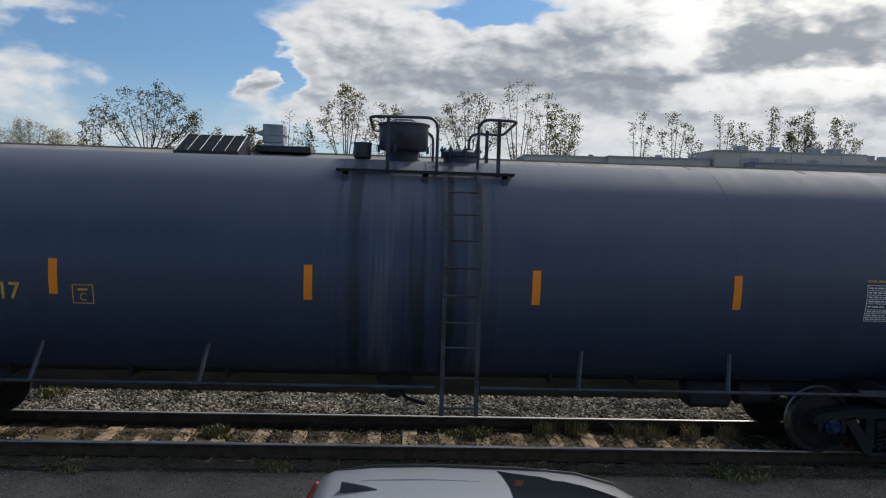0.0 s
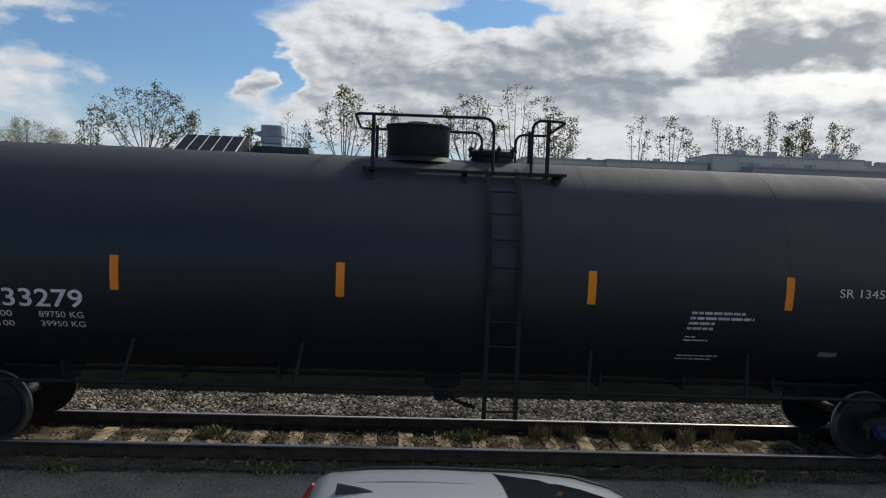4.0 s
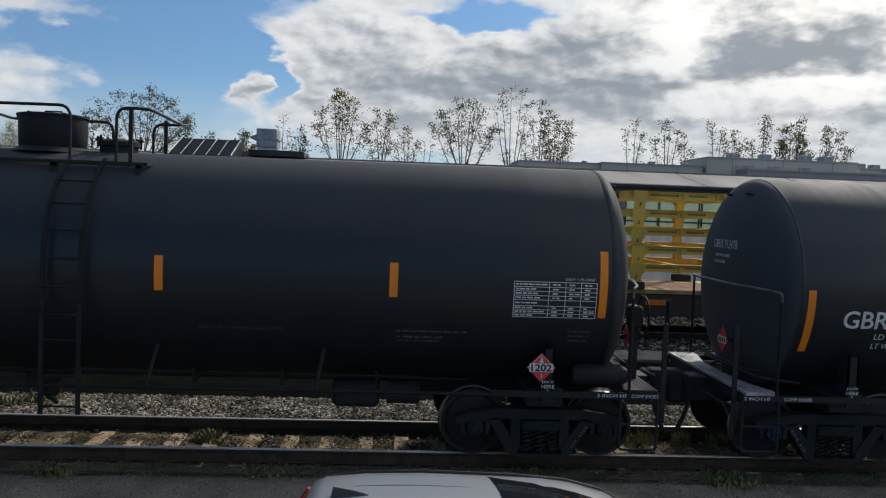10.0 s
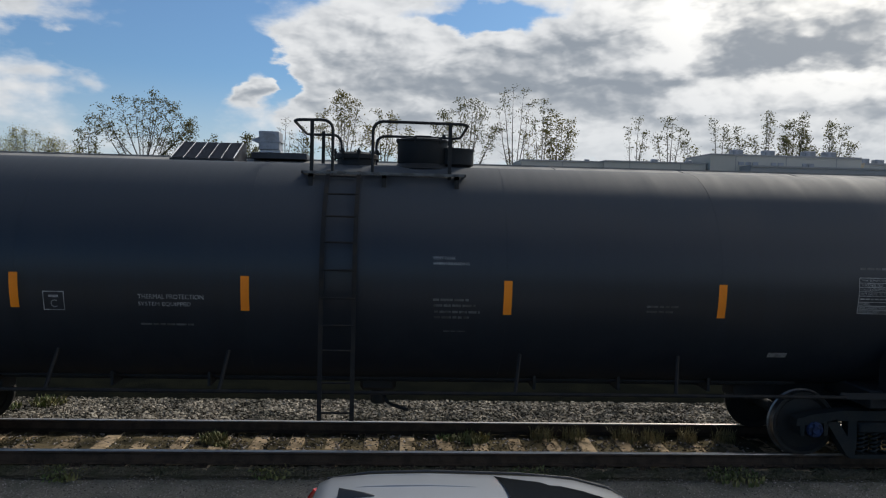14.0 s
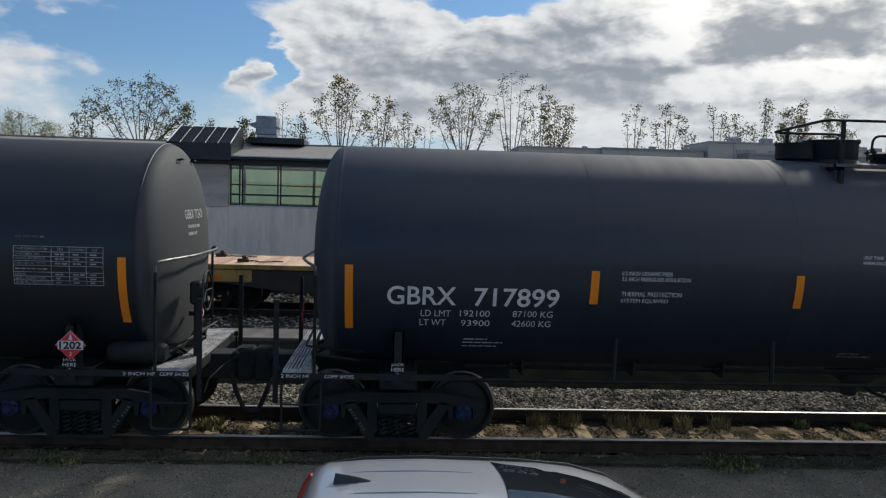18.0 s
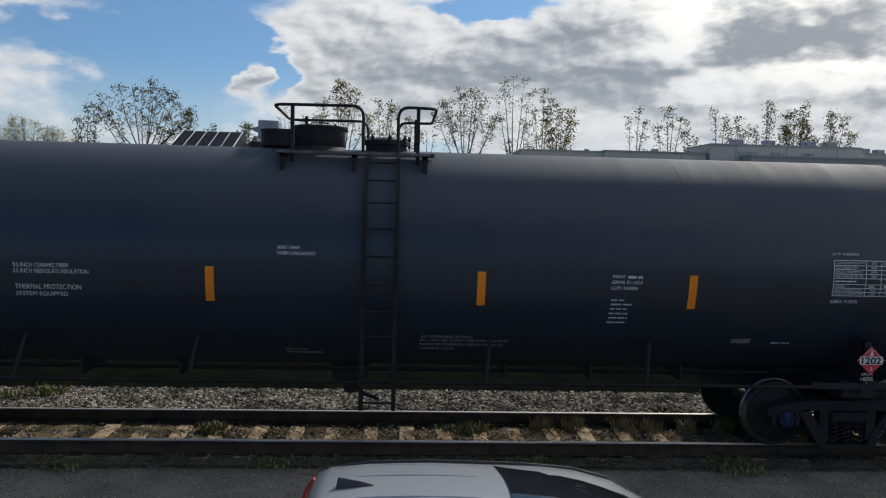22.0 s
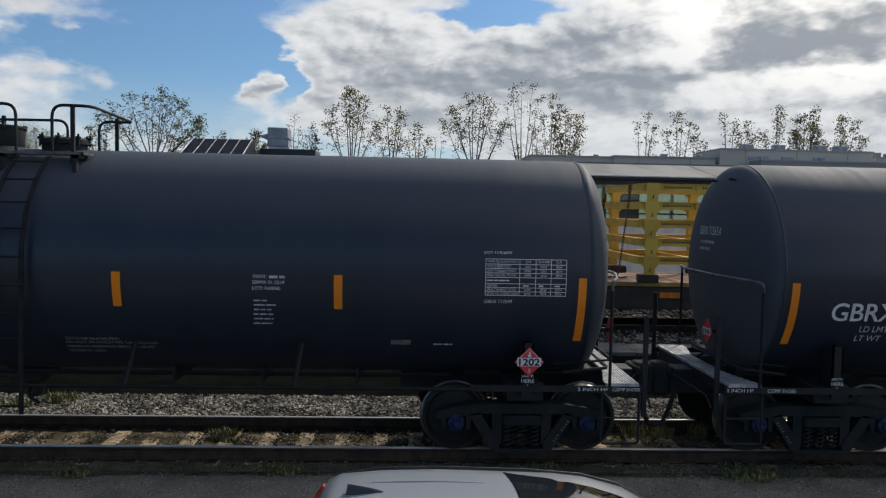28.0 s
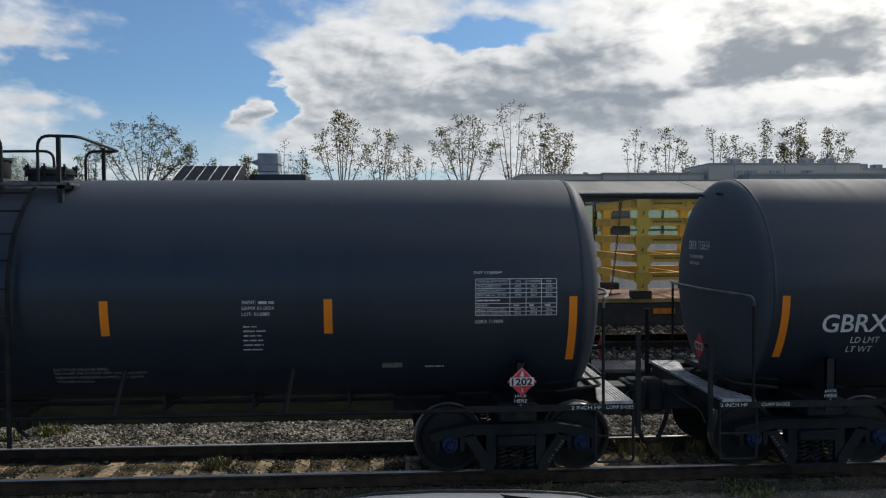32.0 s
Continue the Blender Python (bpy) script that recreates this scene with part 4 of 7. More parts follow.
for x, z, w in ((25.6, 8.85, 0.6), (29.0, 8.85, 0.55), (33.8, 9.75, 1.0), (37.0, 9.75, 1.0), (41.1, 9.75, 1.05), (43.2, 9.75, 1.05), (46.7, 9.25, 0.95), (48.3, 9.25, 0.85), (57.9, 9.25, 1.0), (18.9, 8.75, 0.45)):
    u = thing("roof_fan", "dark square roof-top fan housing on the warehouse", "roof fan", "warehouse roof plant")
    u.location = (x, 63.2, z)
    bm = bmesh.new()
    box(bm, -w / 2, w / 2, -w / 2, w / 2, 0.1, w * 0.62, 0.04)
    part("housing", bm, HVAC, u)
    bm = bmesh.new()
    box(bm, -w * 0.42, w * 0.42, -w * 0.42, w * 0.42, -0.05, 0.1)
    part("curb", bm, WARE_D, u)

# ---- the train: six tank cars, rolling along x on the near track ----
RAIL_Z = 0.30
TANK_R, TANK_Z = 1.55, 2.49      # radius, and height of the axis over the rail head
RIM, HEAD = 7.77, 0.40           # where the straight shell ends, and how far the dished head stands out
TRUCK, AXLE = 6.95, 0.889        # truck centre from the car's middle, axle from the truck centre
WHEEL_R = 0.457

# lettering: text, x from, x to, height round the shell from the middle line (base), letter height
BIG_B = [("GATX", -7.01, -6.17, -0.59, 0.245), ("233279", -5.83, -4.63, -0.579, 0.246), ("LD LMT", -6.52, -6.13, -0.736, 0.087),
         ("197900", -5.96, -5.53, -0.732, 0.09), ("89750 KG", -5.2, -4.65, -0.73, 0.09), ("LT WT", -6.53, -6.2, -0.887, 0.09),
         ("88100", -5.9, -5.53, -0.886, 0.09), ("39950 KG", -5.2, -4.65, -0.876, 0.09), ("SR 13450", 5.1, 5.81, -0.125, 0.114),
         ("FRA-AIF 201901", 6.37, 6.81, 0.211, 0.043), ("DOT 117J100W", 6.38, 6.76, 0.089, 0.043)]
BIG_C = [("TILX", -6.63, -5.93, -0.489, 0.25), ("732478", -5.7, -4.51, -0.467, 0.25), ("LD LMT", -6.59, -6.2, -0.64, 0.091),
         ("194 800", -6.14, -5.69, -0.632, 0.091), ("88300 KG", -5.38, -4.83, -0.626, 0.091), ("LT WT", -6.6, -6.19, -0.789, 0.095),
         ("91 200", -6.1, -5.7, -0.78, 0.095), ("41400 KG", -5.38, -4.83, -0.766, 0.095), ("DOT 117J100W", 7.12, 7.5, 0.026, 0.044)]
DIM_C = [("VENT TANK WHEN UNLOADING", 2.41, 3.5, -0.76, 0.054)]
BIG_D = [("GBRX", -7.18, -6.31, -0.468, 0.248), ("712478", -6.06, -4.96, -0.459, 0.249), ("LD LMT", -6.7, -6.29, -0.623, 0.082),
         ("195800 LB", -6.15, -5.6, -0.625, 0.082), ("88800 KG", -5.49, -4.96, -0.627, 0.083), ("LT WT", -6.7, -6.39, -0.772, 0.085),
         ("90200 LB", -6.13, -5.61, -0.773, 0.085), ("40900 KG", -5.5, -4.97, -0.767, 0.085)]
DIM_D = [("THERMAL PROTECTION", -2.99, -2.18, -0.28, 0.06), ("SYSTEM EQUIPPED", -2.99, -2.34, -0.381, 0.06), ("VENT TANK", 0.7, 0.99, 0.288, 0.037),
         ("WHEN UNLOADING", 0.7, 1.17, 0.217, 0.037)]
BIG_E = [("GBRX", -7.12, -6.23, -0.548, 0.257), ("717899", -6.0, -4.89, -0.552, 0.259), ("LD LMT", -6.68, -6.29, -0.716, 0.095),
         ("192100", -6.17, -5.78, -0.709, 0.095), ("87100 KG", -5.48, -4.95, -0.704, 0.095), ("LT WT", -6.69, -6.35, -0.865, 0.1),
         ("93900", -6.15, -5.77, -0.866, 0.1), ("42600 KG", -5.48, -4.96, -0.862, 0.1), ("0.5 INCH CERAMIC FIBER", -4.09, -3.42, -0.087, 0.051),
         ("3.5 INCH FIBERGLASS INSULATION", -4.09, -3.18, -0.161, 0.052), ("THERMAL PROTECTION", -4.08, -3.28, -0.366, 0.062),
         ("SYSTEM EQUIPPED", -4.08, -3.45, -0.463, 0.063), ("VENT TANK", -0.87, -0.58, 0.196, 0.044), ("WHEN UNLOADING", -0.87, -0.39, 0.126, 0.044),
         ("PAINT:", 3.43, 3.60, -0.092, 0.043), ("GRMX 01-2024", 3.42, 3.82, -0.165, 0.044), ("LOT: R60885", 3.42, 3.77, -0.242, 0.044), ("DOT 117J100W", 6.35, 6.71, 0.254, 0.044),
         ("GBRX 717899", 6.36, 6.72, -0.374, 0.046)]
DIM_E = [("VENT TANK", -0.82, -0.52, -1.348, 0.055), ("WHEN UNLOADING", -0.81, -0.32, -1.428, 0.055), ("EXTERIOR HEATER PIPES", 0.98, 1.66, -1.032, 0.05),
         ("NO INLET OR OUTLET PIPE CAPS REQUIRED", 0.97, 2.14, -1.107, 0.05), ("MAXIMUM OPERATING PRESSURE 150 PSI", 0.96, 2.07, -1.193, 0.055),
         ("TESTED 01-2024", 0.95, 1.42, -1.286, 0.055)]
BIG_F = [("GBRX", -7.1, -6.2, -0.575, 0.26), ("715654", -5.98, -4.88, -0.57, 0.26), ("LD LMT", -6.66, -6.27, -0.74, 0.092), ("192100", -6.15, -5.76, -0.735, 0.092), ("LT WT", -6.68, -6.33, -0.895, 0.098), ("93900", -6.13, -5.75, -0.89, 0.098)]
HEADS = {"B": "GATX 233279", "C": "TILX 732478", "D": "GBRX 712478", "E": "GBRX 717899", "F": "GBRX 715654"}
# the inspection table from its lowest row up: test, station, year qualified, year due
TABLE_ROWS = [("STUB SILL INSPECTION", "GRMX", "2024", "2034"), ("88.B.2 INSPECTION", "GRMX", "2024", "2034"), ("LINING", "", "", ""), ("", "", "", ""),
              ("PRD VALVE: 75 PSI", "GRMX", "2024", "2034"), ("SERVICE EQUIPMENT", "GRMX", "2024", "2034"), ("THICKNESS TEST", "GRMX", "2024", "2034"),
              ("TANK QUALIFICATION", "STN", "QUALIFIED", "DUE")]
SMALL = [w for r in TABLE_ROWS for w in r if w] + ["JACK", "HERE", "2 INCH HF", "COMP SHOES", "2 INCH TREAD", "COND. SHOES", "1202", "3", "17", "C"]
set_type([w[0] for rows in (BIG_B, BIG_C, DIM_C, BIG_D, DIM_D, BIG_E, DIM_E, BIG_F) for w in rows] + list(HEADS.values()) + SMALL)

# faint lines of small print that cannot be read: x from, x to, height round the shell, thickness
LINES = {
    "A": [(6.17, 6.47, 0.078, 0.036)],
    "B": [(3.15, 3.87, -0.41, 0.045), (3.14, 4.0, -0.485, 0.046), (3.13, 3.48, -0.56, 0.046), (3.12, 3.47, -0.637, 0.046), (3.12, 3.29, -0.764, 0.026),
          (3.11, 3.44, -0.82, 0.027), (3.1, 3.65, -1.11, 0.03), (3.08, 3.58, -1.183, 0.03)],
    "C": [(4.94, 5.87, -0.73, 0.03), (4.95, 5.56, -0.829, 0.045), (4.95, 5.53, -0.888, 0.035), (7.19, 7.49, -0.669, 0.024), (7.2, 7.51, -0.741, 0.024), (7.22, 7.46, -0.818, 0.024)],
    "D": [(-2.98, -2.32, -0.642, 0.034), (0.71, 1.17, -0.245, 0.038), (0.72, 1.26, -0.321, 0.039), (0.73, 1.32, -0.408, 0.04), (0.73, 1.18, -0.483, 0.04),
          (0.86, 1.14, -0.68, 0.022), (6.34, 6.69, 0.26, 0.036), (3.5, 3.95, -0.29, 0.035), (3.5, 3.85, -0.36, 0.035)],
    "E": [(-6.09, -5.77, -1.13, 0.03), (-6.1, -5.56, -1.201, 0.03), (-6.1, -5.64, -1.285, 0.03), (3.63, 3.83, -0.092, 0.043), (3.43, 3.6, -0.394, 0.023),
          (3.43, 3.72, -0.455, 0.024), (3.43, 3.68, -0.519, 0.024), (3.42, 3.67, -0.585, 0.024), (3.42, 3.67, -0.652, 0.024), (3.41, 3.65, -0.722, 0.024), (5.73, 5.98, -1.05, 0.03)],
    "F": [],
}
# reflector strips: left edges of the short ones, then of the tall end ones, and the tops and bottoms of both
STRIPS = {
    "A": ([-4.31, -1.17, 1.74, 4.38], [-7.6, 7.55], (0.12, -0.33), (0.41, -0.47)),
    "B": ([-4.285, -1.484, 1.75, 4.375], [-7.497, 7.547], (0.12, -0.32), (0.31, -0.57)),
    "C": ([-4.12, -1.324, 1.906, 4.845], [-7.72, 7.565], (0.2, -0.24), (0.43, -0.45)),
    "D": ([-4.55, -1.72, 1.62, 4.443], [-7.695, 7.582], (0.03, -0.42), (0.04, -0.85)),
    "E": ([-4.49, -1.757, 1.675, 4.443], [-7.66, 7.575], (-0.038, -0.49), (-0.03, -0.945)),
    "F": ([-4.5, -1.75, 1.68, 4.45], [-7.67, 7.58], (-0.05, -0.5), (-0.06, -0.97)),
}
TABLES = {"A": (6.17, 7.25, -0.445, 0.482), "B": (6.38, 7.44, -0.48, 0.476), "C": (6.45, 7.53, -0.459, 0.471), "D": (6.33, 7.41, -0.323, 0.477),
          "E": (6.37, 7.41, -0.269, 0.468), "F": (6.37, 7.41, -0.29, 0.468)}


def on_shell(u, v, off, zc):
    """A place on the near flank of the tank: u along the car, v round the shell from its middle line."""
    a = v / TANK_R
    r = TANK_R + off
    return (u, -r * math.cos(a), zc + r * math.sin(a))


def shell_patch(bm, u0, u1, v0, v1, zc, off=0.005, lean=0.0, mat=0):
    n = max(1, int(abs(v1 - v0) / 0.12))
    rows = []
    for i in range(n + 1):
        v = v0 + (v1 - v0) * i / n
        d = lean * (v - v0)
        rows.append([bm.verts.new(on_shell(u, v, off, zc)) for u in (u0 + d, u1 + d)])
    for a, b in zip(rows, rows[1:]):
        bm.faces.new((a[0], a[1], b[1], b[0])).material_index = mat


def shell_word(word, u0, u1, v, h, zc, off=0.007):
    vs, fs = WORDS[word]
    return [on_shell(u0 + a * (u1 - u0), v + b * h, off, zc) for a, b in vs], fs


def head_depth(r):
    """How far the dished head stands out at distance r from the axis."""
    return HEAD * (1 - (min(r, TANK_R) / TANK_R) ** 2.3) ** 0.5


def tank_mesh(name, paint):
    bm = bmesh.new()
    ring = []
    for i in range(15):
        a = math.pi / 2 * i / 14
        r = TANK_R * math.sin(a)
        ring.append((max(r, 0.0), -(RIM + head_depth(r))))
    prof = ring + [(TANK_R, x) for x in (-6.5, -4, -2, 0, 2, 4, 6.5)] + [(r, -h) for r, h in ring[::-1]]
    lathe(bm, prof, "x", 96, (0, 0, TANK_Z))
    return finish(bm, name, paint, 60)


def truck_frame_mesh():
    """One cast side frame with its bolster end, the window on either side of the springs, and the journal housings."""
    bm = bmesh.new()
    y0, y1 = -1.12, -0.93
    top = [(-1.15, 0.60), (-0.95, 0.66), (-0.55, 0.72), (0.55, 0.72), (0.95, 0.66), (1.15, 0.60), (1.15, 0.50), (0.95, 0.52), (0.5, 0.58), (-0.5, 0.58), (-0.95, 0.52), (-1.15, 0.50)]
    prism(bm, top, y0, y1)
    for s in (-1, 1):
        leg = [(s * 0.72, 0.56), (s * 0.58, 0.60), (s * 0.30, 0.20), (s * 0.30, 0.10), (s * 0.42, 0.10)]
        prism(bm, leg if s > 0 else leg[::-1], y0, y1)
        col = [(s * 0.40, 0.60), (s * 0.27, 0.60), (s * 0.27, 0.16), (s * 0.40, 0.18)]
        prism(bm, col if s > 0 else col[::-1], y0 + 0.02, y1 - 0.01)
        for d in (-1, 1):
            jaw = [(s * AXLE + d * 0.13, 0.58), (s * AXLE + d * 0.21, 0.56), (s * AXLE + d * 0.19, 0.36), (s * AXLE + d * 0.14, 0.36)]
            prism(bm, jaw, y0 + 0.01, y1)
        lathe(bm, [(0.0, -1.10), (0.115, -1.10), (0.125, -1.08), (0.125, -0.92), (0.0, -0.92)], "y", 16, (s * AXLE, 0, WHEEL_R))
    prism(bm, [(-0.42, 0.10), (0.42, 0.10), (0.36, 0.05), (-0.36, 0.05)], y0, y1)
    box(bm, -0.26, 0.26, -1.15, -0.90, 0.42, 0.56, 0.02)
    return finish(bm, "side_frame", CAST, 40)


def spring_mesh():
    bm = bmesh.new()
    pts = [(0.045 * math.cos(a), 0.045 * math.sin(a), 0.11 + 0.30 * a / (10 * math.pi)) for a in (2 * math.pi * k / 8 for k in range(41))]
    tube(bm, pts, 0.016, 6)
    return finish(bm, "spring", CAST, 60)


def wheelset_mesh():
    bm = bmesh.new()
    prof = [(0.09, -0.89), (0.12, -0.87), (0.13, -0.84), (0.14, -0.83), (0.16, -0.80), (0.36, -0.765), (0.39, -0.80), (0.405, -0.825), (0.450, -0.825), (WHEEL_R, -0.815),
            (WHEEL_R + 0.003, -0.72), (0.482, -0.705), (0.486, -0.69), (0.476, -0.68), (0.40, -0.685), (0.37, -0.72), (0.16, -0.72), (0.12, -0.66), (0.085, -0.64)]
    tread = [0] * 8 + [1, 1, 1, 0, 0, 0, 0, 0, 0, 0]
    lathe(bm, prof, "y", 40, (0, 0, 0), tread)
    lathe(bm, [(r, -h) for r, h in prof], "y", 40, (0, 0, 0), tread)
    lathe(bm, [(0.0, -1.0), (0.08, -1.0), (0.085, -0.64), (0.085, 0.64), (0.08, 1.0), (0.0, 1.0)], "y", 16)
    return finish(bm, "wheelset", (WHEEL, TREAD), 35)


def cap_mesh(mat):
    bm = bmesh.new()
    lathe(bm, [(0.0, -1.165), (0.05, -1.165), (0.06, -1.15), (0.105, -1.145), (0.112, -1.13), (0.112, -1.11), (0.0, -1.11)], "y", 20)
    for k in range(3):
        a = 2 * math.pi * k / 3 + 0.3
        lathe(bm, [(0.0, -1.178), (0.017, -1.178), (0.017, -1.14)], "y", 6, (0.075 * math.cos(a), 0, 0.075 * math.sin(a)))
    return finish(bm, "bearing_cap", mat, 40)


def ladder_line(x, zc, foot):
    """A stringer that hugs the shell and hangs straight down below its middle."""
    pts = []
    r = TANK_R + 0.11
    for i in range(13):
        a = radians(58 - 62 * i / 12)
        pts.append((x, -r * math.cos(a), zc + r * math.sin(a)))
    pts += [(x, -r - 0.01, zc - 0.6), (x, -r - 0.02, 1.2), (x, -r - 0.02, foot)]
    return pts


def bar_path(bm, pts, w, t):
    """A flat bar of width w along x and thickness t that follows a path in the y-z plane."""
    rings = []
    for i, p in enumerate(pts):
        a, b = Vector(pts[max(i - 1, 0)]), Vector(pts[min(i + 1, len(pts) - 1)])
        d = (b - a).normalized()
        nrm = Vector((0, -d.z, d.y)) * t / 2
        rings.append([bm.verts.new(Vector(p) + Vector((sx * w / 2, 0, 0)) + nrm * sn) for sx, sn in ((-1, -1), (1, -1), (1, 1), (-1, 1))])
    for a, b in zip(rings, rings[1:]):
        for k in range(4):
            bm.faces.new((a[k], a[(k + 1) % 4], b[(k + 1) % 4], b[k]))
    bm.faces.new(rings[0][::-1])
    bm.faces.new(rings[-1])
    bmesh.ops.recalc_face_normals(bm, faces=bm.faces)


def grating(bm, x0, x1, y0, y1, z, pitch=0.055, along="y"):
    """Open safety grating: a rim and raised bars with slots between them."""
    t = 0.035
    for a in ((x0, x0 + 0.02, y0, y1), (x1 - 0.02, x1, y0, y1), (x0, x1, y0, y0 + 0.02), (x0, x1, y1 - 0.02, y1)):
        box(bm, *a, z - t, z)
    if along == "y":
        n = int((x1 - x0) / pitch)
        for i in range(1, n):
            x = x0 + (x1 - x0) * i / n
            box(bm, x - 0.011, x + 0.011, y0 + 0.012, y1 - 0.012, z - t + 0.004, z - 0.004)
    else:
        n = int((y1 - y0) / pitch)
        for i in range(1, n):
            y = y0 + (y1 - y0) * i / n
            box(bm, x0 + 0.012, x1 - 0.012, y - 0.011, y + 0.011, z - t + 0.004, z - 0.004)


SIDE_FRAME, SPRING, WHEELSET = truck_frame_mesh(), spring_mesh(), wheelset_mesh()
CAP_BLUE, CAP_DARK = cap_mesh(BLUE), cap_mesh(CAST)
WHEELS = []      # (wheelset, its resting pose)
FLIP = pose(0, 0, 0, 0, 0, 180)


def trucks(car, cap):
    for s in (-1, 1):
        for side in (0, 1):
            fr = part("side_frame", SIDE_FRAME, None, car)
            fr.matrix_basis = pose(s * TRUCK, 0, 0) @ (FLIP if side else Matrix())
            if not side:
                bm = bmesh.new()
                for k in (0, 1, 2, 3, 5, 6, 7):
                    u = k * 0.046
                    c0 = Vector((0.62, -1.126, 0.50)) + Vector((-0.56, 0, -0.80)).normalized() * u
                    e1, e2 = Vector((-0.56, 0, -0.80)).normalized() * 0.026, Vector((0.80, 0, -0.56)) * 0.036
                    bm.faces.new([bm.verts.new(c0 + d) for d in (Vector(), e1, e1 + e2, e2)])
                sb = part("stencil_bars", bm, PIPE_W, fr)
                if s < 0:
                    sb.scale.x = -1
            for k in range(5):
                sp = part("spring", SPRING, None, fr)
                sp.location = (-0.19 + 0.095 * k, -1.06 if k % 2 == 0 else -0.99, 0)
        bm = bmesh.new()
        box(bm, s * TRUCK - 0.2, s * TRUCK + 0.2, -0.93, 0.93, 0.45, 0.68, 0.03)
        part("truck_bolster", bm, CAST, car)
        bm = bmesh.new()
        for d in (-1, 1):
            box(bm, s * TRUCK + d * 0.36 - 0.05, s * TRUCK + d * 0.36 + 0.05, -0.85, 0.85, 0.30, 0.42, 0.02)
        part("brake_beam", bm, CAST, car)
        for d in (-1, 1):
            ws = part("wheelset", WHEELSET, None, car)
            rest = pose(s * TRUCK + d * AXLE, 0, WHEEL_R)
            ws.matrix_basis = rest
            WHEELS.append((ws, rest))
            for side in (0, 1):
                c = part("bearing_cap", cap, None, ws, "blue-painted bearing end cap" if cap is CAP_BLUE else "")
                if side:
                    c.matrix_basis = FLIP


def placard(car, x, z, y):
    """A hazard diamond on a steel holder: red field, flame mark, white number panel."""
    bm = bmesh.new()
    h = 0.19
    prism(bm, [(x, z + h), (x + h, z), (x, z - h), (x - h, z)], y, y + 0.012)
    pl = part("hazard_placard", bm, RED, car, "red diamond hazard placard with number 1202")
    bm = bmesh.new()
    box(bm, x - 0.155, x + 0.155, y - 0.004, y, z - 0.055, z + 0.055)
    part("number_panel", bm, PANEL_W, pl)
    bm = bmesh.new()
    flat_word(bm, "1202", x - 0.135, x + 0.135, z - 0.048, z + 0.048, y - 0.008)
    part("number", bm, INK, pl)
    bm = bmesh.new()
    flat_word(bm, "3", x - 0.016, x + 0.016, z - 0.135, z - 0.085, y - 0.006)
    w = [(0.0, 0.15), (0.02, 0.11), (0.012, 0.10), (0.03, 0.085), (0.015, 0.065), (-0.015, 0.065), (-0.028, 0.09), (-0.01, 0.10)]
    bm.faces.new([bm.verts.new((x + a, y - 0.006, z + b)) for a, b in w[::-1]])
    for k in range(4):
        u = [(-h + 0.012, 0), (0, h - 0.012), (h - 0.012, 0), (0, -h + 0.012), (-h + 0.012, 0)]
        (a0, b0), (a1, b1) = u[k], u[k + 1]
        if k in (0, 1):
            q = [(a0, b0), (a1, b1), (a1 * 0.96, b1 * 0.96), (a0 * 0.96, b0 * 0.96)]
            bm.faces.new([bm.verts.new((x + a, y - 0.005, z + b)) for a, b in q])
    part("symbol", bm, PANEL_W, pl)
    bm = bmesh.new()
    box(bm, x - 0.09, x + 0.09, y + 0.014, y + 0.03, z - 0.09, z + 0.09)
    box(bm, x - 0.05, x + 0.05, y + 0.03, y + 0.30, z - 0.05, z + 0.05)
    part("placard_holder", bm, BLACK, pl)


def inspection_table(car, key, zc, mat):
    u0, u1, v0, h = TABLES[key]
    bm = bmesh.new()
    cols = [0, 0.42, 0.62, 0.81, 1.0]
    rows = [0, 0.11, 0.22, 0.33, 0.50, 0.62, 0.74, 0.86, 1.0]
    w = 0.008
    for r in rows:
        shell_patch(bm, u0, u1, v0 + h * r - w / 2, v0 + h * r + w / 2, zc)
    for c in cols:
        u = u0 + (u1 - u0) * c
        shell_patch(bm, u - w / 2, u + w / 2, v0, v0 + h, zc, 0.006)
    rnd = random.Random(key)
    tab = []
    for n, (r0, r1) in enumerate(zip(rows, rows[1:])):
        m = v0 + h * (r0 + r1) / 2
        for q, (c0, c1) in enumerate(zip(cols, cols[1:])):
            a, b = u0 + (u1 - u0) * c0 + 0.02, u0 + (u1 - u0) * c1 - 0.02
            word = TABLE_ROWS[n][min(q, 3)]
            if key in "DEF" and word and not (key != "E" and q and n < 7):
                wide = min(b - a, 0.0215 * len(word))
                at = a if q == 0 else (a + b - wide) / 2
                tab.append((word, at, at + wide, m - 0.015, 0.030))
                continue
            if n == 3 and q:
                continue
            f = rnd.uniform(0.5, 0.85) if c0 == 0 else rnd.uniform(0.35, 0.6)
            if c0 > 0:
                a += (b - a) * 0.15
            k = a
            while k < a + (b - a) * f:       # broken into word-like dashes
                l = rnd.uniform(0.03, 0.08)
                shell_patch(bm, k, min(k + l, b), m - 0.009, m + 0.009, zc)
                k += l + 0.014
    lettering(car, tab, mat, zc)
    part("inspection_table", bm, mat, car, "white stencilled inspection table")


def lettering(car, words, mat, zc):
    for w in words:
        vs, fs = shell_word(*w, zc)
        part("lettering", from_arrays("lettering", vs, fs, mat), None, car)


def small_print(car, key, zc, mat):
    rnd = random.Random(key + "p")
    for u0, u1, v, h in LINES[key]:
        bm = bmesh.new()
        u = u0
        while u < u1 - 0.02:
            l = min(rnd.uniform(0.05, 0.16), u1 - u)
            shell_patch(bm, u, u + l, v, v + h * 0.8, zc)
            u += l + 0.018
        part("small_print", bm, mat, car)


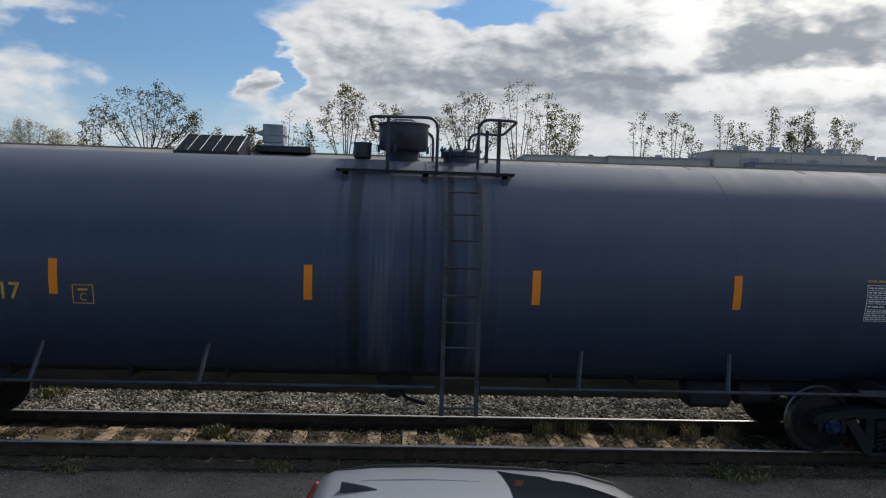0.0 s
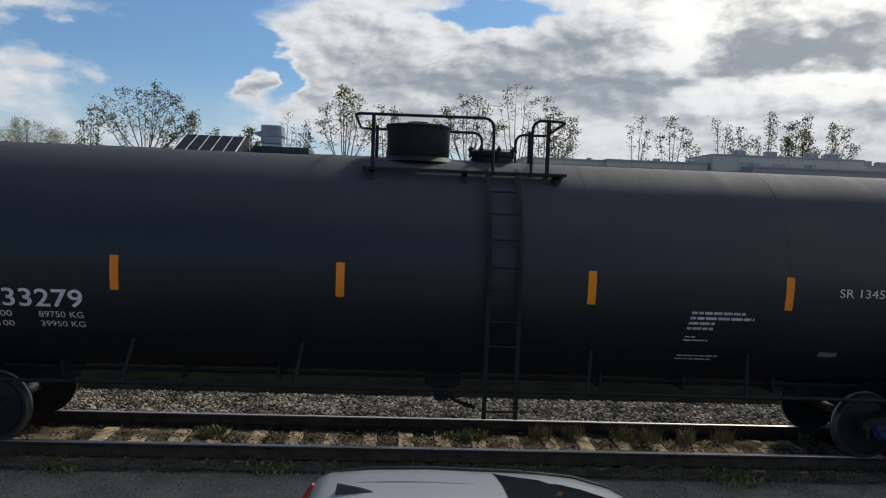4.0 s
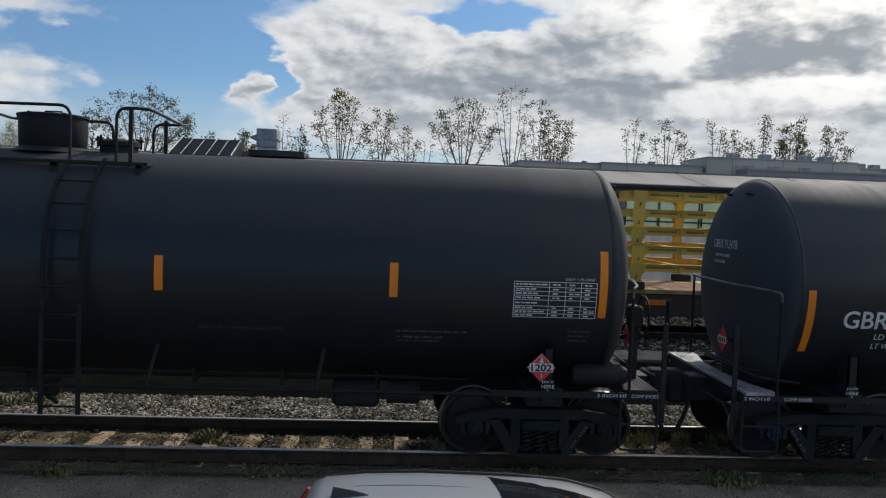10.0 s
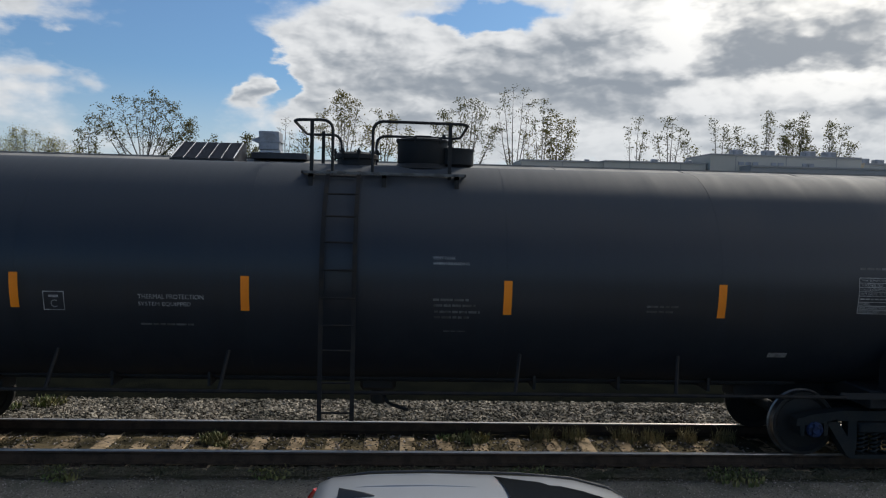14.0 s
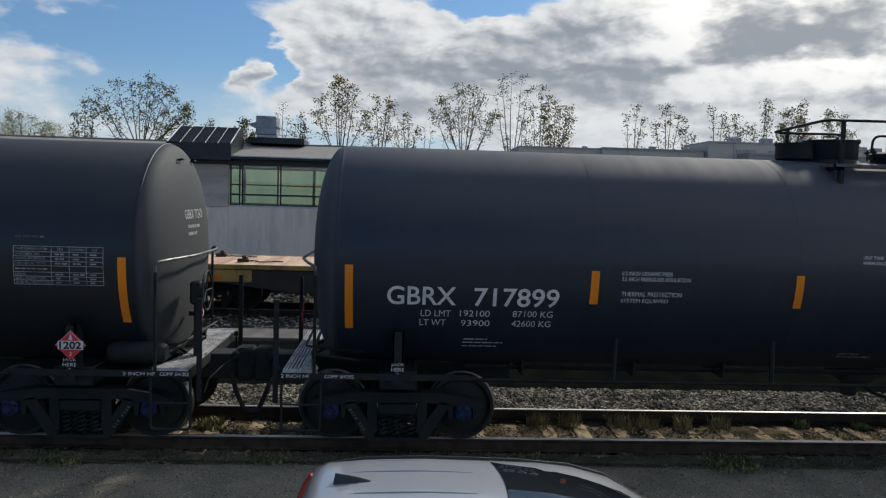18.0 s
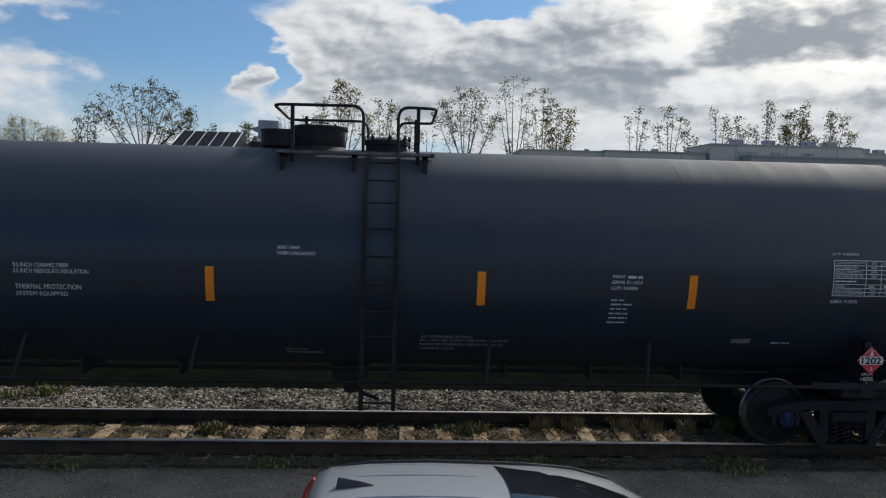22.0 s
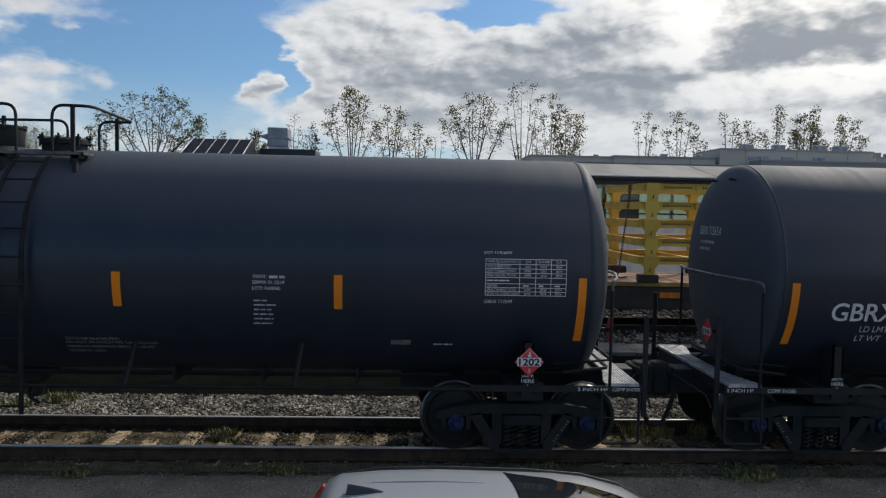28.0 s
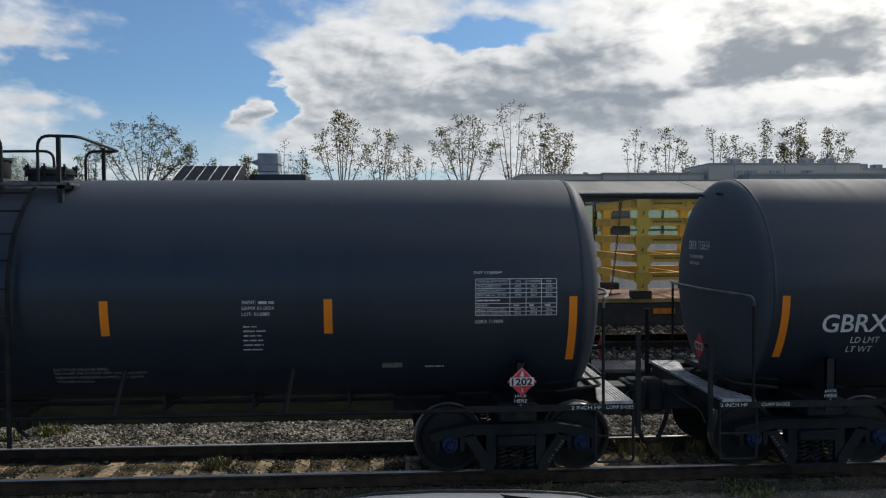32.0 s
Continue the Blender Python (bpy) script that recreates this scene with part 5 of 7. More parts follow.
def head_word(car, word, s, zc, mat):
    """Reporting marks on the dished head, on the near side of its face, with two lines of small print under them."""
    vs, fs = WORDS[word]

    def at(t, z):
        y = t if s > 0 else -t
        r = math.hypot(y, z)
        return (s * (RIM + head_depth(r) + 0.005), y, zc + z)
    a, b = (-0.54, 0.31) if s > 0 else (-0.75, 0.08) if word[0] == "T" else (-0.50, 0.33)
    up = 0.30 if word[0] in "GT" and word[:2] != "GB" else 0.50
    rows = [at(a + p * (b - a), up + q * 0.13) for p, q in vs]
    part("lettering", from_arrays("lettering", rows, fs, mat), None, car)
    for z, f in ((up - 0.13, 0.75), (up - 0.23, 0.55)):
        bm = bmesh.new()
        n = 6
        m0 = a + 0.1
        pts = [(m0 + (b - a - 0.1) * f * k / n) for k in range(n + 1)]
        for p, q in zip(pts, pts[1:]):
            bm.faces.new([bm.verts.new(at(u, w)) for u, w in ((p, z), (q - 0.012, z), (q - 0.012, z + 0.045), (p, z + 0.045))])
        part("small_print", bm, WHITE_F, car)


def dome_gear(car, key, metal, paint):
    """What stands on top: fittings housing, manway, walkway, hand rails and the ladder down the near side."""
    k = {"A": dict(plat=(-0.84, 1.54), dome=(0.04, 0.36, 0.39), loop=(0.50, -0.42), gate=(1.06, 1.59), man=(0.88, 0.28), lad=(0.61, 1.05), small=-0.55),
         "B": dict(plat=(-1.22, 1.52), dome=(-0.47, 0.46, 0.48), loop=(0.54, -1.35), gate=(1.07, 1.54), man=(0.62, 0.34), lad=(0.45, 0.85), small=None),
         "C": dict(plat=(-0.80, 1.62), dome=(0.0, 0.45, 0.48), loop=(0.55, -0.91), gate=(1.15, 1.59), man=(0.92, 0.29), lad=(0.60, 1.05), small=None),
         "D": dict(plat=(-1.05, 1.14), dome=(0.58, 0.37, 0.38), loop=(-0.12, 1.18), gate=(-0.66, -1.19), man=(-0.38, 0.31), lad=(-0.70, -0.29), small=1.06),
         "E": dict(plat=(-1.02, 1.11), dome=(-0.52, 0.38, 0.32), loop=(0.15, -1.05), gate=(0.62, 1.14), man=(0.45, 0.33), lad=(0.22, 0.63), small=-1.08)}["E" if key == "F" else key]
    z0 = 3.86 + DROP[key] + (0.10 if key in "EF" else 0.03 if key == "D" else 0.0)
    p0, p1 = k["plat"]
    for y0, y1 in ((-1.0, -0.62), (0.62, 1.0)):
        bm = bmesh.new()
        grating(bm, p0, p1, y0, y1, z0, 0.06, "x")
        part("top_walkway", bm, BLACK if key in "ABCF" else PIPE_W, car)
    for x in (p0 + 0.12, (p0 + p1) / 2, p1 - 0.12):
        bm = bmesh.new()
        for s in (-1, 1):
            box(bm, x - 0.03, x + 0.03, s * 0.66 - 0.03, s * 0.66 + 0.03, z0 - 0.12, z0 - 0.03)
            box(bm, x - 0.03, x + 0.03, s * 0.95 - 0.03, s * 0.95 + 0.03, z0 - 0.30, z0 - 0.03)
        box(bm, x - 0.03, x + 0.03, -0.98, 0.98, z0 - 0.08, z0 - 0.035)
        part("walkway_bracket", bm, metal, car)
    # fittings housing on its neck
    dx, dr, dh = k["dome"]
    bm = bmesh.new()
    zt = TANK_Z + DROP[key] + 1.50
    neck = dr * (0.62 if key == "A" else 0.96)
    base = 0.19 if key == "A" else 0.05
    lathe(bm, [(0.0, zt), (neck * 1.3, zt), (neck, zt + 0.08), (neck, zt + base), (dr * 0.9, zt + base), (dr * 0.985, zt + base + 0.05), (dr, zt + base + dh - 0.03), (dr + 0.022, zt + base + dh - 0.03),
               (dr + 0.022, zt + base + dh - 0.005), (dr - 0.03, zt + base + dh + 0.008), (0.0, zt + base + dh + 0.014)], "z", 36, (dx, 0, 0))
    dome = part("fittings_housing", bm, metal, car)
    for q in range(6):
        a = q * math.pi / 3 + 0.2
        bm = bmesh.new()
        box(bm, dx + dr * math.cos(a) - 0.02, dx + dr * math.cos(a) + 0.02, dr * math.sin(a) - 0.02, dr * math.sin(a) + 0.02, *((zt + base - 0.03, zt + base + 0.07) if key == "A" else (zt + base + dh - 0.06, zt + base + dh + 0.01)))
        part("housing_clamp", bm, metal, dome)
    bm = bmesh.new()
    tube(bm, rounded([(dx - 0.12, 0, zt + base + dh + 0.02), (dx - 0.12, 0, zt + base + dh + 0.06), (dx + 0.12, 0, zt + base + dh + 0.06), (dx + 0.12, 0, zt + base + dh + 0.02)], 0.03), 0.012, 6)
    part("lid_handle", bm, metal, dome)
    if k["small"] is not None:
        bm = bmesh.new()
        r = 0.13 if key == "A" else 0.27
        h = 0.26 if key == "A" else 0.28
        lathe(bm, [(0.0, zt), (r * 0.8, zt), (r * 0.8, zt + 0.05), (r, zt + 0.08), (r, zt + h), (r * 1.05, zt + h), (r * 1.05, zt + h + 0.03), (0.0, zt + h + 0.05)], "z", 24, (k["small"], 0, 0))
        part("safety_valve", bm, metal, car)
    mx, mr = k["man"]
    bm = bmesh.new()
    lathe(bm, [(0.0, zt), (mr * 0.9, zt), (mr * 0.9, zt + 0.12), (mr, zt + 0.13), (mr, zt + 0.19), (mr * 0.85, zt + 0.22), (0.0, zt + 0.24)], "z", 28, (mx, 0, 0))
    man = part("manway", bm, metal, car)
    for q in range(8):
        a = q * math.pi / 4 + 0.15
        bm = bmesh.new()
        x, y = mx + mr * math.cos(a), mr * math.sin(a)
        tube(bm, [(x, y, zt + 0.10), (x, y, zt + 0.27)], 0.016, 6)
        box(bm, x - 0.03, x + 0.03, y - 0.03, y + 0.03, zt + 0.2, zt + 0.235)
        part("eye_bolt", bm, metal, man)
    # hand rails: one loop round the housing, one beside the ladder gap
    top = 4.59 + DROP[key]
    for xa, xb in (k["loop"], k["gate"]):
        bm = bmesh.new()
        yy = 0.78
        pts = [(xa, -yy, z0 - 0.03), (xa, -yy, top), (xb, -yy, top - 0.01), (xb, yy, top - 0.06), (xa, yy, top - 0.05), (xa, yy, z0 - 0.03)]
        tube(bm, rounded(pts, 0.16), 0.021, 8)
        rail = part("hand_rail", bm, metal if key == "A" else BLACK, car)
        e = 0.25 if xb > xa else -0.25
        for s in (-1, 1):
            bm = bmesh.new()
            box(bm, xb - e - 0.025, xb - e + 0.025, s * yy - 0.02, s * yy + 0.02, z0 - 0.25, top)
            part("rail_post", bm, metal if key == "A" else BLACK, rail)
    zc = TANK_Z + DROP[key]
    x0, x1 = k["lad"]
    bm = bmesh.new()
    for x in (x0, x1):
        bar_path(bm, ladder_line(x, zc, 0.68), 0.055, 0.02)
    lad = part("ladder", bm, paint, car)
    spots = [(-TANK_R - 0.13, 0.78), (-TANK_R - 0.12, 1.16)]
    for i in range(8):
        a = radians(-32 + 12.2 * i)
        r = TANK_R + 0.11
        spots.append((-(r * math.cos(a)) if a > 0 else -r - 0.01, zc + r * math.sin(a)))
    for y, z in spots:
        bm = bmesh.new()
        tube(bm, [(x0 - 0.01, y, z), (x1 + 0.01, y, z)], 0.014, 6)
        part("rung", bm, paint, lad)


def end_gear(car, s, key, metal):
    """Stub sill, draft gear, crossover platform and rails at one end; s is -1 for the left end, 1 for the right one."""
    def bx(bm, a, b, *rest, **kw):
        box(bm, *sorted((s * a, s * b)), *rest, **kw)
    bm = bmesh.new()
    bx(bm, 5.3, 8.78, -0.20, 0.20, 0.66, 1.02, bevel=0.015)
    bx(bm, 6.7, 7.2, -1.32, 1.32, 0.80, 1.05, bevel=0.02)
    bx(bm, 8.33, 8.42, -1.40, 1.40, 0.90, 1.05, bevel=0.01)
    part("stub_sill", bm, metal, car)
    bm = bmesh.new()
    prism(bm, [(s * 6.2, 1.0), (s * 7.9, 1.0), (s * 8.0, 1.55), (s * 6.0, 1.45)][::s], -0.5, 0.5)
    part("saddle", bm, metal, car)
    # side plate with the shoe stencil
    for y in (-1.46, 1.44):
        bm = bmesh.new()
        bx(bm, 6.2, 8.47, y, y + 0.02, 0.965, 1.05)
        pl = part("side_sill", bm, metal, car)
        if y < 0:
            w = ("2 INCH TREAD", "COND. SHOES") if key in "AB" else ("2 INCH HF", "COMP SHOES")
            xs = ((7.62, 8.02), (8.08, 8.44)) if s > 0 else ((-8.45, -8.09), (-7.9, -7.52))
            for t, (a, b) in zip(w, xs):
                bm = bmesh.new()
                flat_word(bm, t, a, b, 0.985, 1.03, y - 0.004)
                part("lettering", bm, WHITE, pl)
    # jacking bracket
    for y in (-1.45, 1.42):
        bm = bmesh.new()
        bx(bm, 6.89, 7.03, y, y + 0.03, 0.90, 1.60)
        for d in (6.89, 7.01):
            bx(bm, d, d + 0.02, min(y, y - 0.0), y + 0.25 if y < 0 else y, 0.95, 1.60)
        jp = part("jacking_bracket", bm, GREY_A if key == "A" else BLACK, car)
        if y < 0:
            for t, z in (("JACK", 1.145), ("HERE", 1.085)):
                bm = bmesh.new()
                flat_word(bm, t, s * 6.96 - 0.085, s * 6.96 + 0.085, z, z + 0.045, y - 0.006)
                part("lettering", bm, WHITE, jp)
            bm = bmesh.new()
            box(bm, s * 6.96 - 0.008, s * 6.96 + 0.008, y - 0.006, y - 0.002, 0.97, 1.06)
            part("lettering", bm, WHITE, jp)
    # crossover platform: a narrow walkway that widens towards both corners
    bm = bmesh.new()
    for y0, y1 in ((-1.45, -0.55), (-0.54, 0.53), (0.54, 1.43)):
        grating(bm, *sorted((s * 8.17, s * 8.43)), y0, y1, 1.09, 0.038)
    for k in range(6):
        x = 8.00 + 0.030 * k
        reach = 0.20 + 0.62 * k / 5
        for y0, y1 in ((-1.45, -1.45 + reach), (1.43 - reach, 1.43)):
            box(bm, *sorted((s * x, s * (x + 0.018))), y0, y1, 1.06, 1.086)
    for y in (-1.47, 1.43):
        box(bm, *sorted((s * 7.99, s * 8.43)), y, y + 0.02, 1.05, 1.092)
    part("end_platform", bm, {"A": GREY_A, "C": BLACK}.get(key, GALV), car, "open steel grating crossover platform")
    # rail round the end; light on its top is coloured in, uprights kept dark
    bm = bmesh.new()
    pts = [(s * 8.03, -1.50, 2.30), (s * 8.03, -1.50, 2.43), (s * 8.14, -1.30, 2.45), (s * 8.30, -0.60, 2.46), (s * 8.30, 0.60, 2.46), (s * 8.14, 1.30, 2.45), (s * 8.03, 1.50, 2.43), (s * 8.03, 1.50, 2.30)]
    tube(bm, rounded(pts, 0.10), 0.020, 8)
    er = part("end_rail", bm, PIPE_W, car, "bent steel grab rail round the tank end")
    for y in (-1.50, 1.50):
        bm = bmesh.new()
        tube(bm, [(s * 8.03, y, 1.06), (s * 8.03, y, 2.31)], 0.021, 8)
        part("rail_upright", bm, PIPE, er)
    for x, y, z1 in ((8.54, -1.34, 1.97), (8.54, 1.30, 2.0)):
        bm = bmesh.new()
        box(bm, s * x - 0.035, s * x + 0.035, y - 0.012, y + 0.012, 0.62, z1, 0.006)
        part("rail_post", bm, BLACK, er)
    # corner steps below the sill
    for y in (-1.42, 1.42):
        bm = bmesh.new()
        a, b = sorted((s * 7.95, s * 8.45))
        pts = [(a, y, 0.98), (a, y, 0.28), (b, y, 0.28), (b, y, 0.98)]
        tube(bm, rounded(pts, 0.05), 0.018, 6)
        tube(bm, [(a, y, 0.62), (b, y, 0.62)], 0.014, 6)
        part("corner_step", bm, metal, car)
    # coupler, knuckle and shank
    bm = bmesh.new()
    bx(bm, 8.60, 8.82, -0.10, 0.10, 0.74, 0.95, bevel=0.015)
    bx(bm, 8.76, 9.04, -0.22, 0.14, 0.62, 1.10, bevel=0.05)
    bx(bm, 8.98, 9.12, 0.02, 0.22, 0.66, 1.04, bevel=0.04)
    bx(bm, 8.72, 8.84, -0.26, 0.26, 0.92, 1.06, bevel=0.03)
    part("coupler", bm, CAST, car)
    bm = bmesh.new()
    tube(bm, rounded([(s * 8.74, -0.34, 0.76), (s * 8.81, -0.36, 0.52), (s * 8.93, -0.35, 0.24), (s * 9.03, -0.33, 0.22)], 0.1), 0.034, 8)
    part("air_hose", bm, TYRE, car)
    bm = bmesh.new()
    tube(bm, rounded([(s * 8.62, -1.38, 0.75), (s * 8.62, -1.20, 0.88), (s * 8.62, -0.4, 0.88), (s * 8.85, -0.1, 1.02)], 0.08), 0.013, 6)
    part("cut_lever", bm, metal, car)
    # pipes and braces behind the platform
    bm = bmesh.new()
    for y in (-0.45, 0.45):
        tube(bm, [(s * 8.20, y, 1.04), (s * 7.8, y * 0.9, 1.30)], 0.022, 6)
    tube(bm, rounded([(s * 7.5, -1.1, 1.15), (s * 8.1, -1.1, 1.22), (s * 8.15, 0.6, 1.22)], 0.08), 0.022, 6)
    tube(bm, rounded([(s * 7.4, -0.9, 1.22), (s * 8.2, -0.95, 1.30), (s * 8.25, 0.9, 1.30)], 0.08), 0.016, 6)
    part("end_brace", bm, metal, car)
    # placard on a bracket before the end
    bm = bmesh.new()
    h, y, z, x = 0.19, -0.36, 1.62, 8.30
    va = [bm.verts.new((s * (x + d), y + a, z + b)) for d in (0.0, 0.012) for a, b in ((0, h), (h, 0), (0, -h), (-h, 0))]
    for q in ((0, 1, 2, 3), (4, 5, 6, 7), (0, 1, 5, 4), (1, 2, 6, 5), (2, 3, 7, 6), (3, 0, 4, 7)):
        bm.faces.new([va[k] for k in q])
    bmesh.ops.recalc_face_normals(bm, faces=bm.faces)
    ep = part("hazard_placard", bm, RED, car, "red diamond hazard placard")
    bm = bmesh.new()
    box(bm, *sorted((s * (x + 0.012), s * (x + 0.017))), y - 0.135, y + 0.135, z - 0.05, z + 0.05)
    part("number_panel", bm, PANEL_W, ep)
    bm = bmesh.new()
    for k in range(4):
        a = y - 0.11 + 0.06 * k
        box(bm, *sorted((s * (x + 0.017), s * (x + 0.020))), a, a + 0.035, z - 0.035, z + 0.035)
    part("number_bars", bm, INK, ep)
    bm = bmesh.new()
    box(bm, *sorted((s * (x - 0.15), s * x)), y - 0.03, y + 0.03, z - 0.03, z + 0.03)
    part("placard_holder", bm, BLACK, ep)
    if s > 0 and key in "ACD":
        # hand brake: wheel, gear case and stand
        bm = bmesh.new()
        rim = [(8.46, -0.62 + 0.27 * math.cos(a), 1.98 + 0.27 * math.sin(a)) for a in (2 * math.pi * q / 28 for q in range(29))]
        tube(bm, rim, 0.016, 6, ends=False)
        for q in range(5):
            a = 2 * math.pi * q / 5
            tube(bm, [(8.44, -0.62, 1.98), (8.46, -0.62 + 0.27 * math.cos(a), 1.98 + 0.27 * math.sin(a))], 0.012, 6)
        bw = part("brake_wheel", bm, metal, car)
        bm = bmesh.new()
        box(bm, 8.26, 8.42, -0.78, -0.46, 1.80, 2.12, 0.03)
        box(bm, 8.30, 8.38, -0.70, -0.54, 1.06, 1.80)
        part("gear_case", bm, metal, bw)


def underside(car, key, metal):
    # side guard pipe with struts up to the shell
    zc = TANK_Z + DROP[key]
    spans = [(-6.25, 6.25)] if key != "A" else [(-6.25, 0.52), (1.12, 6.25)]
    for y in (-1.50, 1.50):
        bm = bmesh.new()
        for a, b in spans:
            tube(bm, [(a, y, 1.0), (b, y, 1.0)], 0.026, 8)
        part("side_pipe", bm, metal if key == "A" else PIPE, car)
        for x in ((-4.50, -2.42, 2.45, 4.45) if key == "A" else (-4.08, -1.93, 1.87, 4.0)):
            bm = bmesh.new()
            tube(bm, [(x - 0.06, y, 0.99), (x + 0.02, y * 0.86, zc - TANK_R * 0.62)], 0.032 if key in "AE" else 0.026, 6)
            part("pipe_strut", bm, metal if key == "A" else PIPE, car)
    # heater and brake pipes hung below the shell
    for y, z, r in ((-0.62, 1.00, 0.018), (-0.40, 0.92, 0.016), (0.25, 0.95, 0.016), (0.6, 1.00, 0.018)):
        bm = bmesh.new()
        tube(bm, [(-6.0, y, z), (6.0, y, z)], r, 6)
        part("heater_pipe", bm, BLACK, car)
    for x in (-5.2, -3.6, -2.3, 2.2, 3.4, 4.7):
        bm = bmesh.new()
        box(bm, x - 0.018, x + 0.018, -0.72, 0.72, 0.88, 1.10)
        part("pipe_hanger", bm, BLACK, car)
    bm = bmesh.new()
    box(bm, -0.26, 0.26, -0.30, 0.30, 0.74, 1.05, 0.05)
    tube(bm, rounded([(0.05, -0.1, 0.72), (0.14, -0.5, 0.62), (0.42, -0.8, 0.60)], 0.1), 0.025, 6)
    lathe(bm, [(0.0, 0.50), (0.10, 0.50), (0.12, 0.54), (0.12, 0.7)], "z", 16, (0, 0, 0))
    part("bottom_outlet", bm, BLACK, car)
    if key in "ACD":
        bm = bmesh.new()
        lathe(bm, [(0.0, 7.32), (0.10, 7.34), (0.145, 7.42), (0.145, 8.0), (0.10, 8.08), (0.0, 8.10)], "x", 20, (0, -1.15, 1.22))
        part("air_reservoir", bm, metal, car)
    if key in "AC":
        bm = bmesh.new()
        box(bm, 4.1, 4.75, -0.85, -0.45, 0.62, 0.98, 0.06)
        lathe(bm, [(0.0, 4.85), (0.16, 4.85), (0.16, 5.3), (0.0, 5.32)], "x", 16, (0, -0.7, 0.82))
        part("brake_cylinder", bm, BLACK, car)


DROP = {"A": -0.06, "B": 0.0, "C": -0.01, "D": -0.04, "E": 0.01, "F": 0.02}
MIDDLE = {"A": 0.67, "B": 18.72, "C": 36.77, "D": 54.83, "E": 72.885, "F": 90.94}
LOOKS = {
    "A": "dusty blue-grey tank car with dark spill streaks below the dome",
    "B": "black tank car with white lettering and orange reflector strips",
    "C": "matt black tank car with a tall top housing and white lettering",
    "D": "black tank car with faded stencils and a pale top walkway",
    "E": "newly stencilled black tank car with blue bearing caps",
    "F": "black tank car with white marks on its dished head",
}
CARS = []


def tank_car(key):
    metal = GREY_A if key == "A" else BLACK
    car = thing("tank_car", LOOKS[key], "tank car", "cars of the train", at=pose(MIDDLE[key], 0, RAIL_Z))
    zc = TANK_Z + DROP[key]
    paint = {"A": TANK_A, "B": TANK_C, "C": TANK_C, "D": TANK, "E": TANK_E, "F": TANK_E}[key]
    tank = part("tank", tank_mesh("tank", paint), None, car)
    tank.location.z = DROP[key]
    # jacket seams and the welded rim of each head
    for x in STRIPS[key][0]:
        x += 0.05
        bm = bmesh.new()
        lathe(bm, [(TANK_R - 0.004, x - 0.010), (TANK_R + 0.002, x - 0.009), (TANK_R + 0.002, x + 0.009), (TANK_R - 0.004, x + 0.010)], "x", 72, (0, 0, zc))
        part("jacket_seam", bm, paint, car)
    for s in (-1, 1):
        bm = bmesh.new()
        lathe(bm, [(TANK_R - 0.01, s * (RIM - 0.03)), (TANK_R + 0.006, s * (RIM - 0.03)), (TANK_R + 0.007, s * (RIM + 0.004)), (TANK_R - 0.02, s * (RIM + 0.02))], "x", 96, (0, 0, zc))
        part("head_rim", bm, paint, car)
        for y in (-0.32, 0.32):
            bm = bmesh.new()
            x = s * (RIM + head_depth(1.36))
            tube(bm, rounded([(x - s * 0.04, y - 0.05, zc + 1.30), (x + s * 0.07, y - 0.05, zc + 1.33), (x + s * 0.07, y + 0.05, zc + 1.33), (x - s * 0.04, y + 0.05, zc + 1.30)], 0.03), 0.012, 6)
            part("lifting_lug", bm, metal, car)
    short, tall, (a0, a1), (b0, b1) = STRIPS[key]
    for xs, v1, v0, w in ((short, a0, a1, 0.107), (tall, b0, b1, 0.104)):
        for x in xs:
            bm = bmesh.new()
            shell_patch(bm, x, x + w, v0, v1, zc)
            part("reflector_strip", bm, ORANGE, car, "orange retroreflective strip")
    words = {"A": [("17", -4.89, -4.66, -0.411, 0.221)], "B": BIG_B, "C": BIG_C, "D": BIG_D, "E": BIG_E, "F": BIG_F}[key]
    lettering(car, words, YELLOW_T if key == "A" else WHITE, zc)
    lettering(car, {"C": DIM_C, "D": DIM_D, "E": DIM_E}.get(key, []), PIPE_W if key == "C" else WHITE_F, zc)
    small_print(car, key, zc, {"A": FLAT_Y, "D": PIPE_W, "C": PIPE_W}.get(key, WHITE_M))
    inspection_table(car, key, zc, WHITE_F if key == "D" else WHITE)
    if key in "AD":
        u = -4.03 if key == "A" else -4.15
        bm = bmesh.new()
        v, h, w = -0.45, 0.25, 0.012
        for a, b, c, d in ((u, u + 0.26, v, v + w), (u, u + 0.26, v + h - w, v + h), (u, u + w, v, v + h), (u + 0.26 - w, u + 0.26, v, v + h)):
            shell_patch(bm, a, b, c, d, zc, 0.006)
        shell_patch(bm, u + 0.07, u + 0.19, v + 0.17, v + 0.20, zc, 0.006)
        part("plate_mark", bm, YELLOW_T if key == "A" else WHITE_F, car)
        vs, fs = shell_word("C", u + 0.09, u + 0.17, v + 0.04, 0.10, zc)
        part("lettering", from_arrays("lettering", vs, fs, YELLOW_T if key == "A" else WHITE_F), None, car)
    if key in "BDE":
        bm = bmesh.new()
        u = {"B": 5.03, "D": 5.28, "E": 5.17}[key]
        shell_patch(bm, u, u + 0.26, -1.05, -0.96, zc, 0.008)
        part("data_plate", bm, PLATE_G, car, "bright metal data plate")
    if key in HEADS:
        for s in (-1, 1):
            head_word(car, HEADS[key], s, zc, WHITE_M)
    else:
        bm = bmesh.new()
        for i in range(9):
            y = -1.2 + 0.07 * i
            z = 0.34
            q = [(RIM + 0.012 + head_depth(math.hypot(yy, zz)), yy, zc + zz) for yy, zz in ((y, z), (y + 0.05, z), (y + 0.05, z + 0.1), (y, z + 0.1))]
            bm.faces.new([bm.verts.new(p) for p in q])
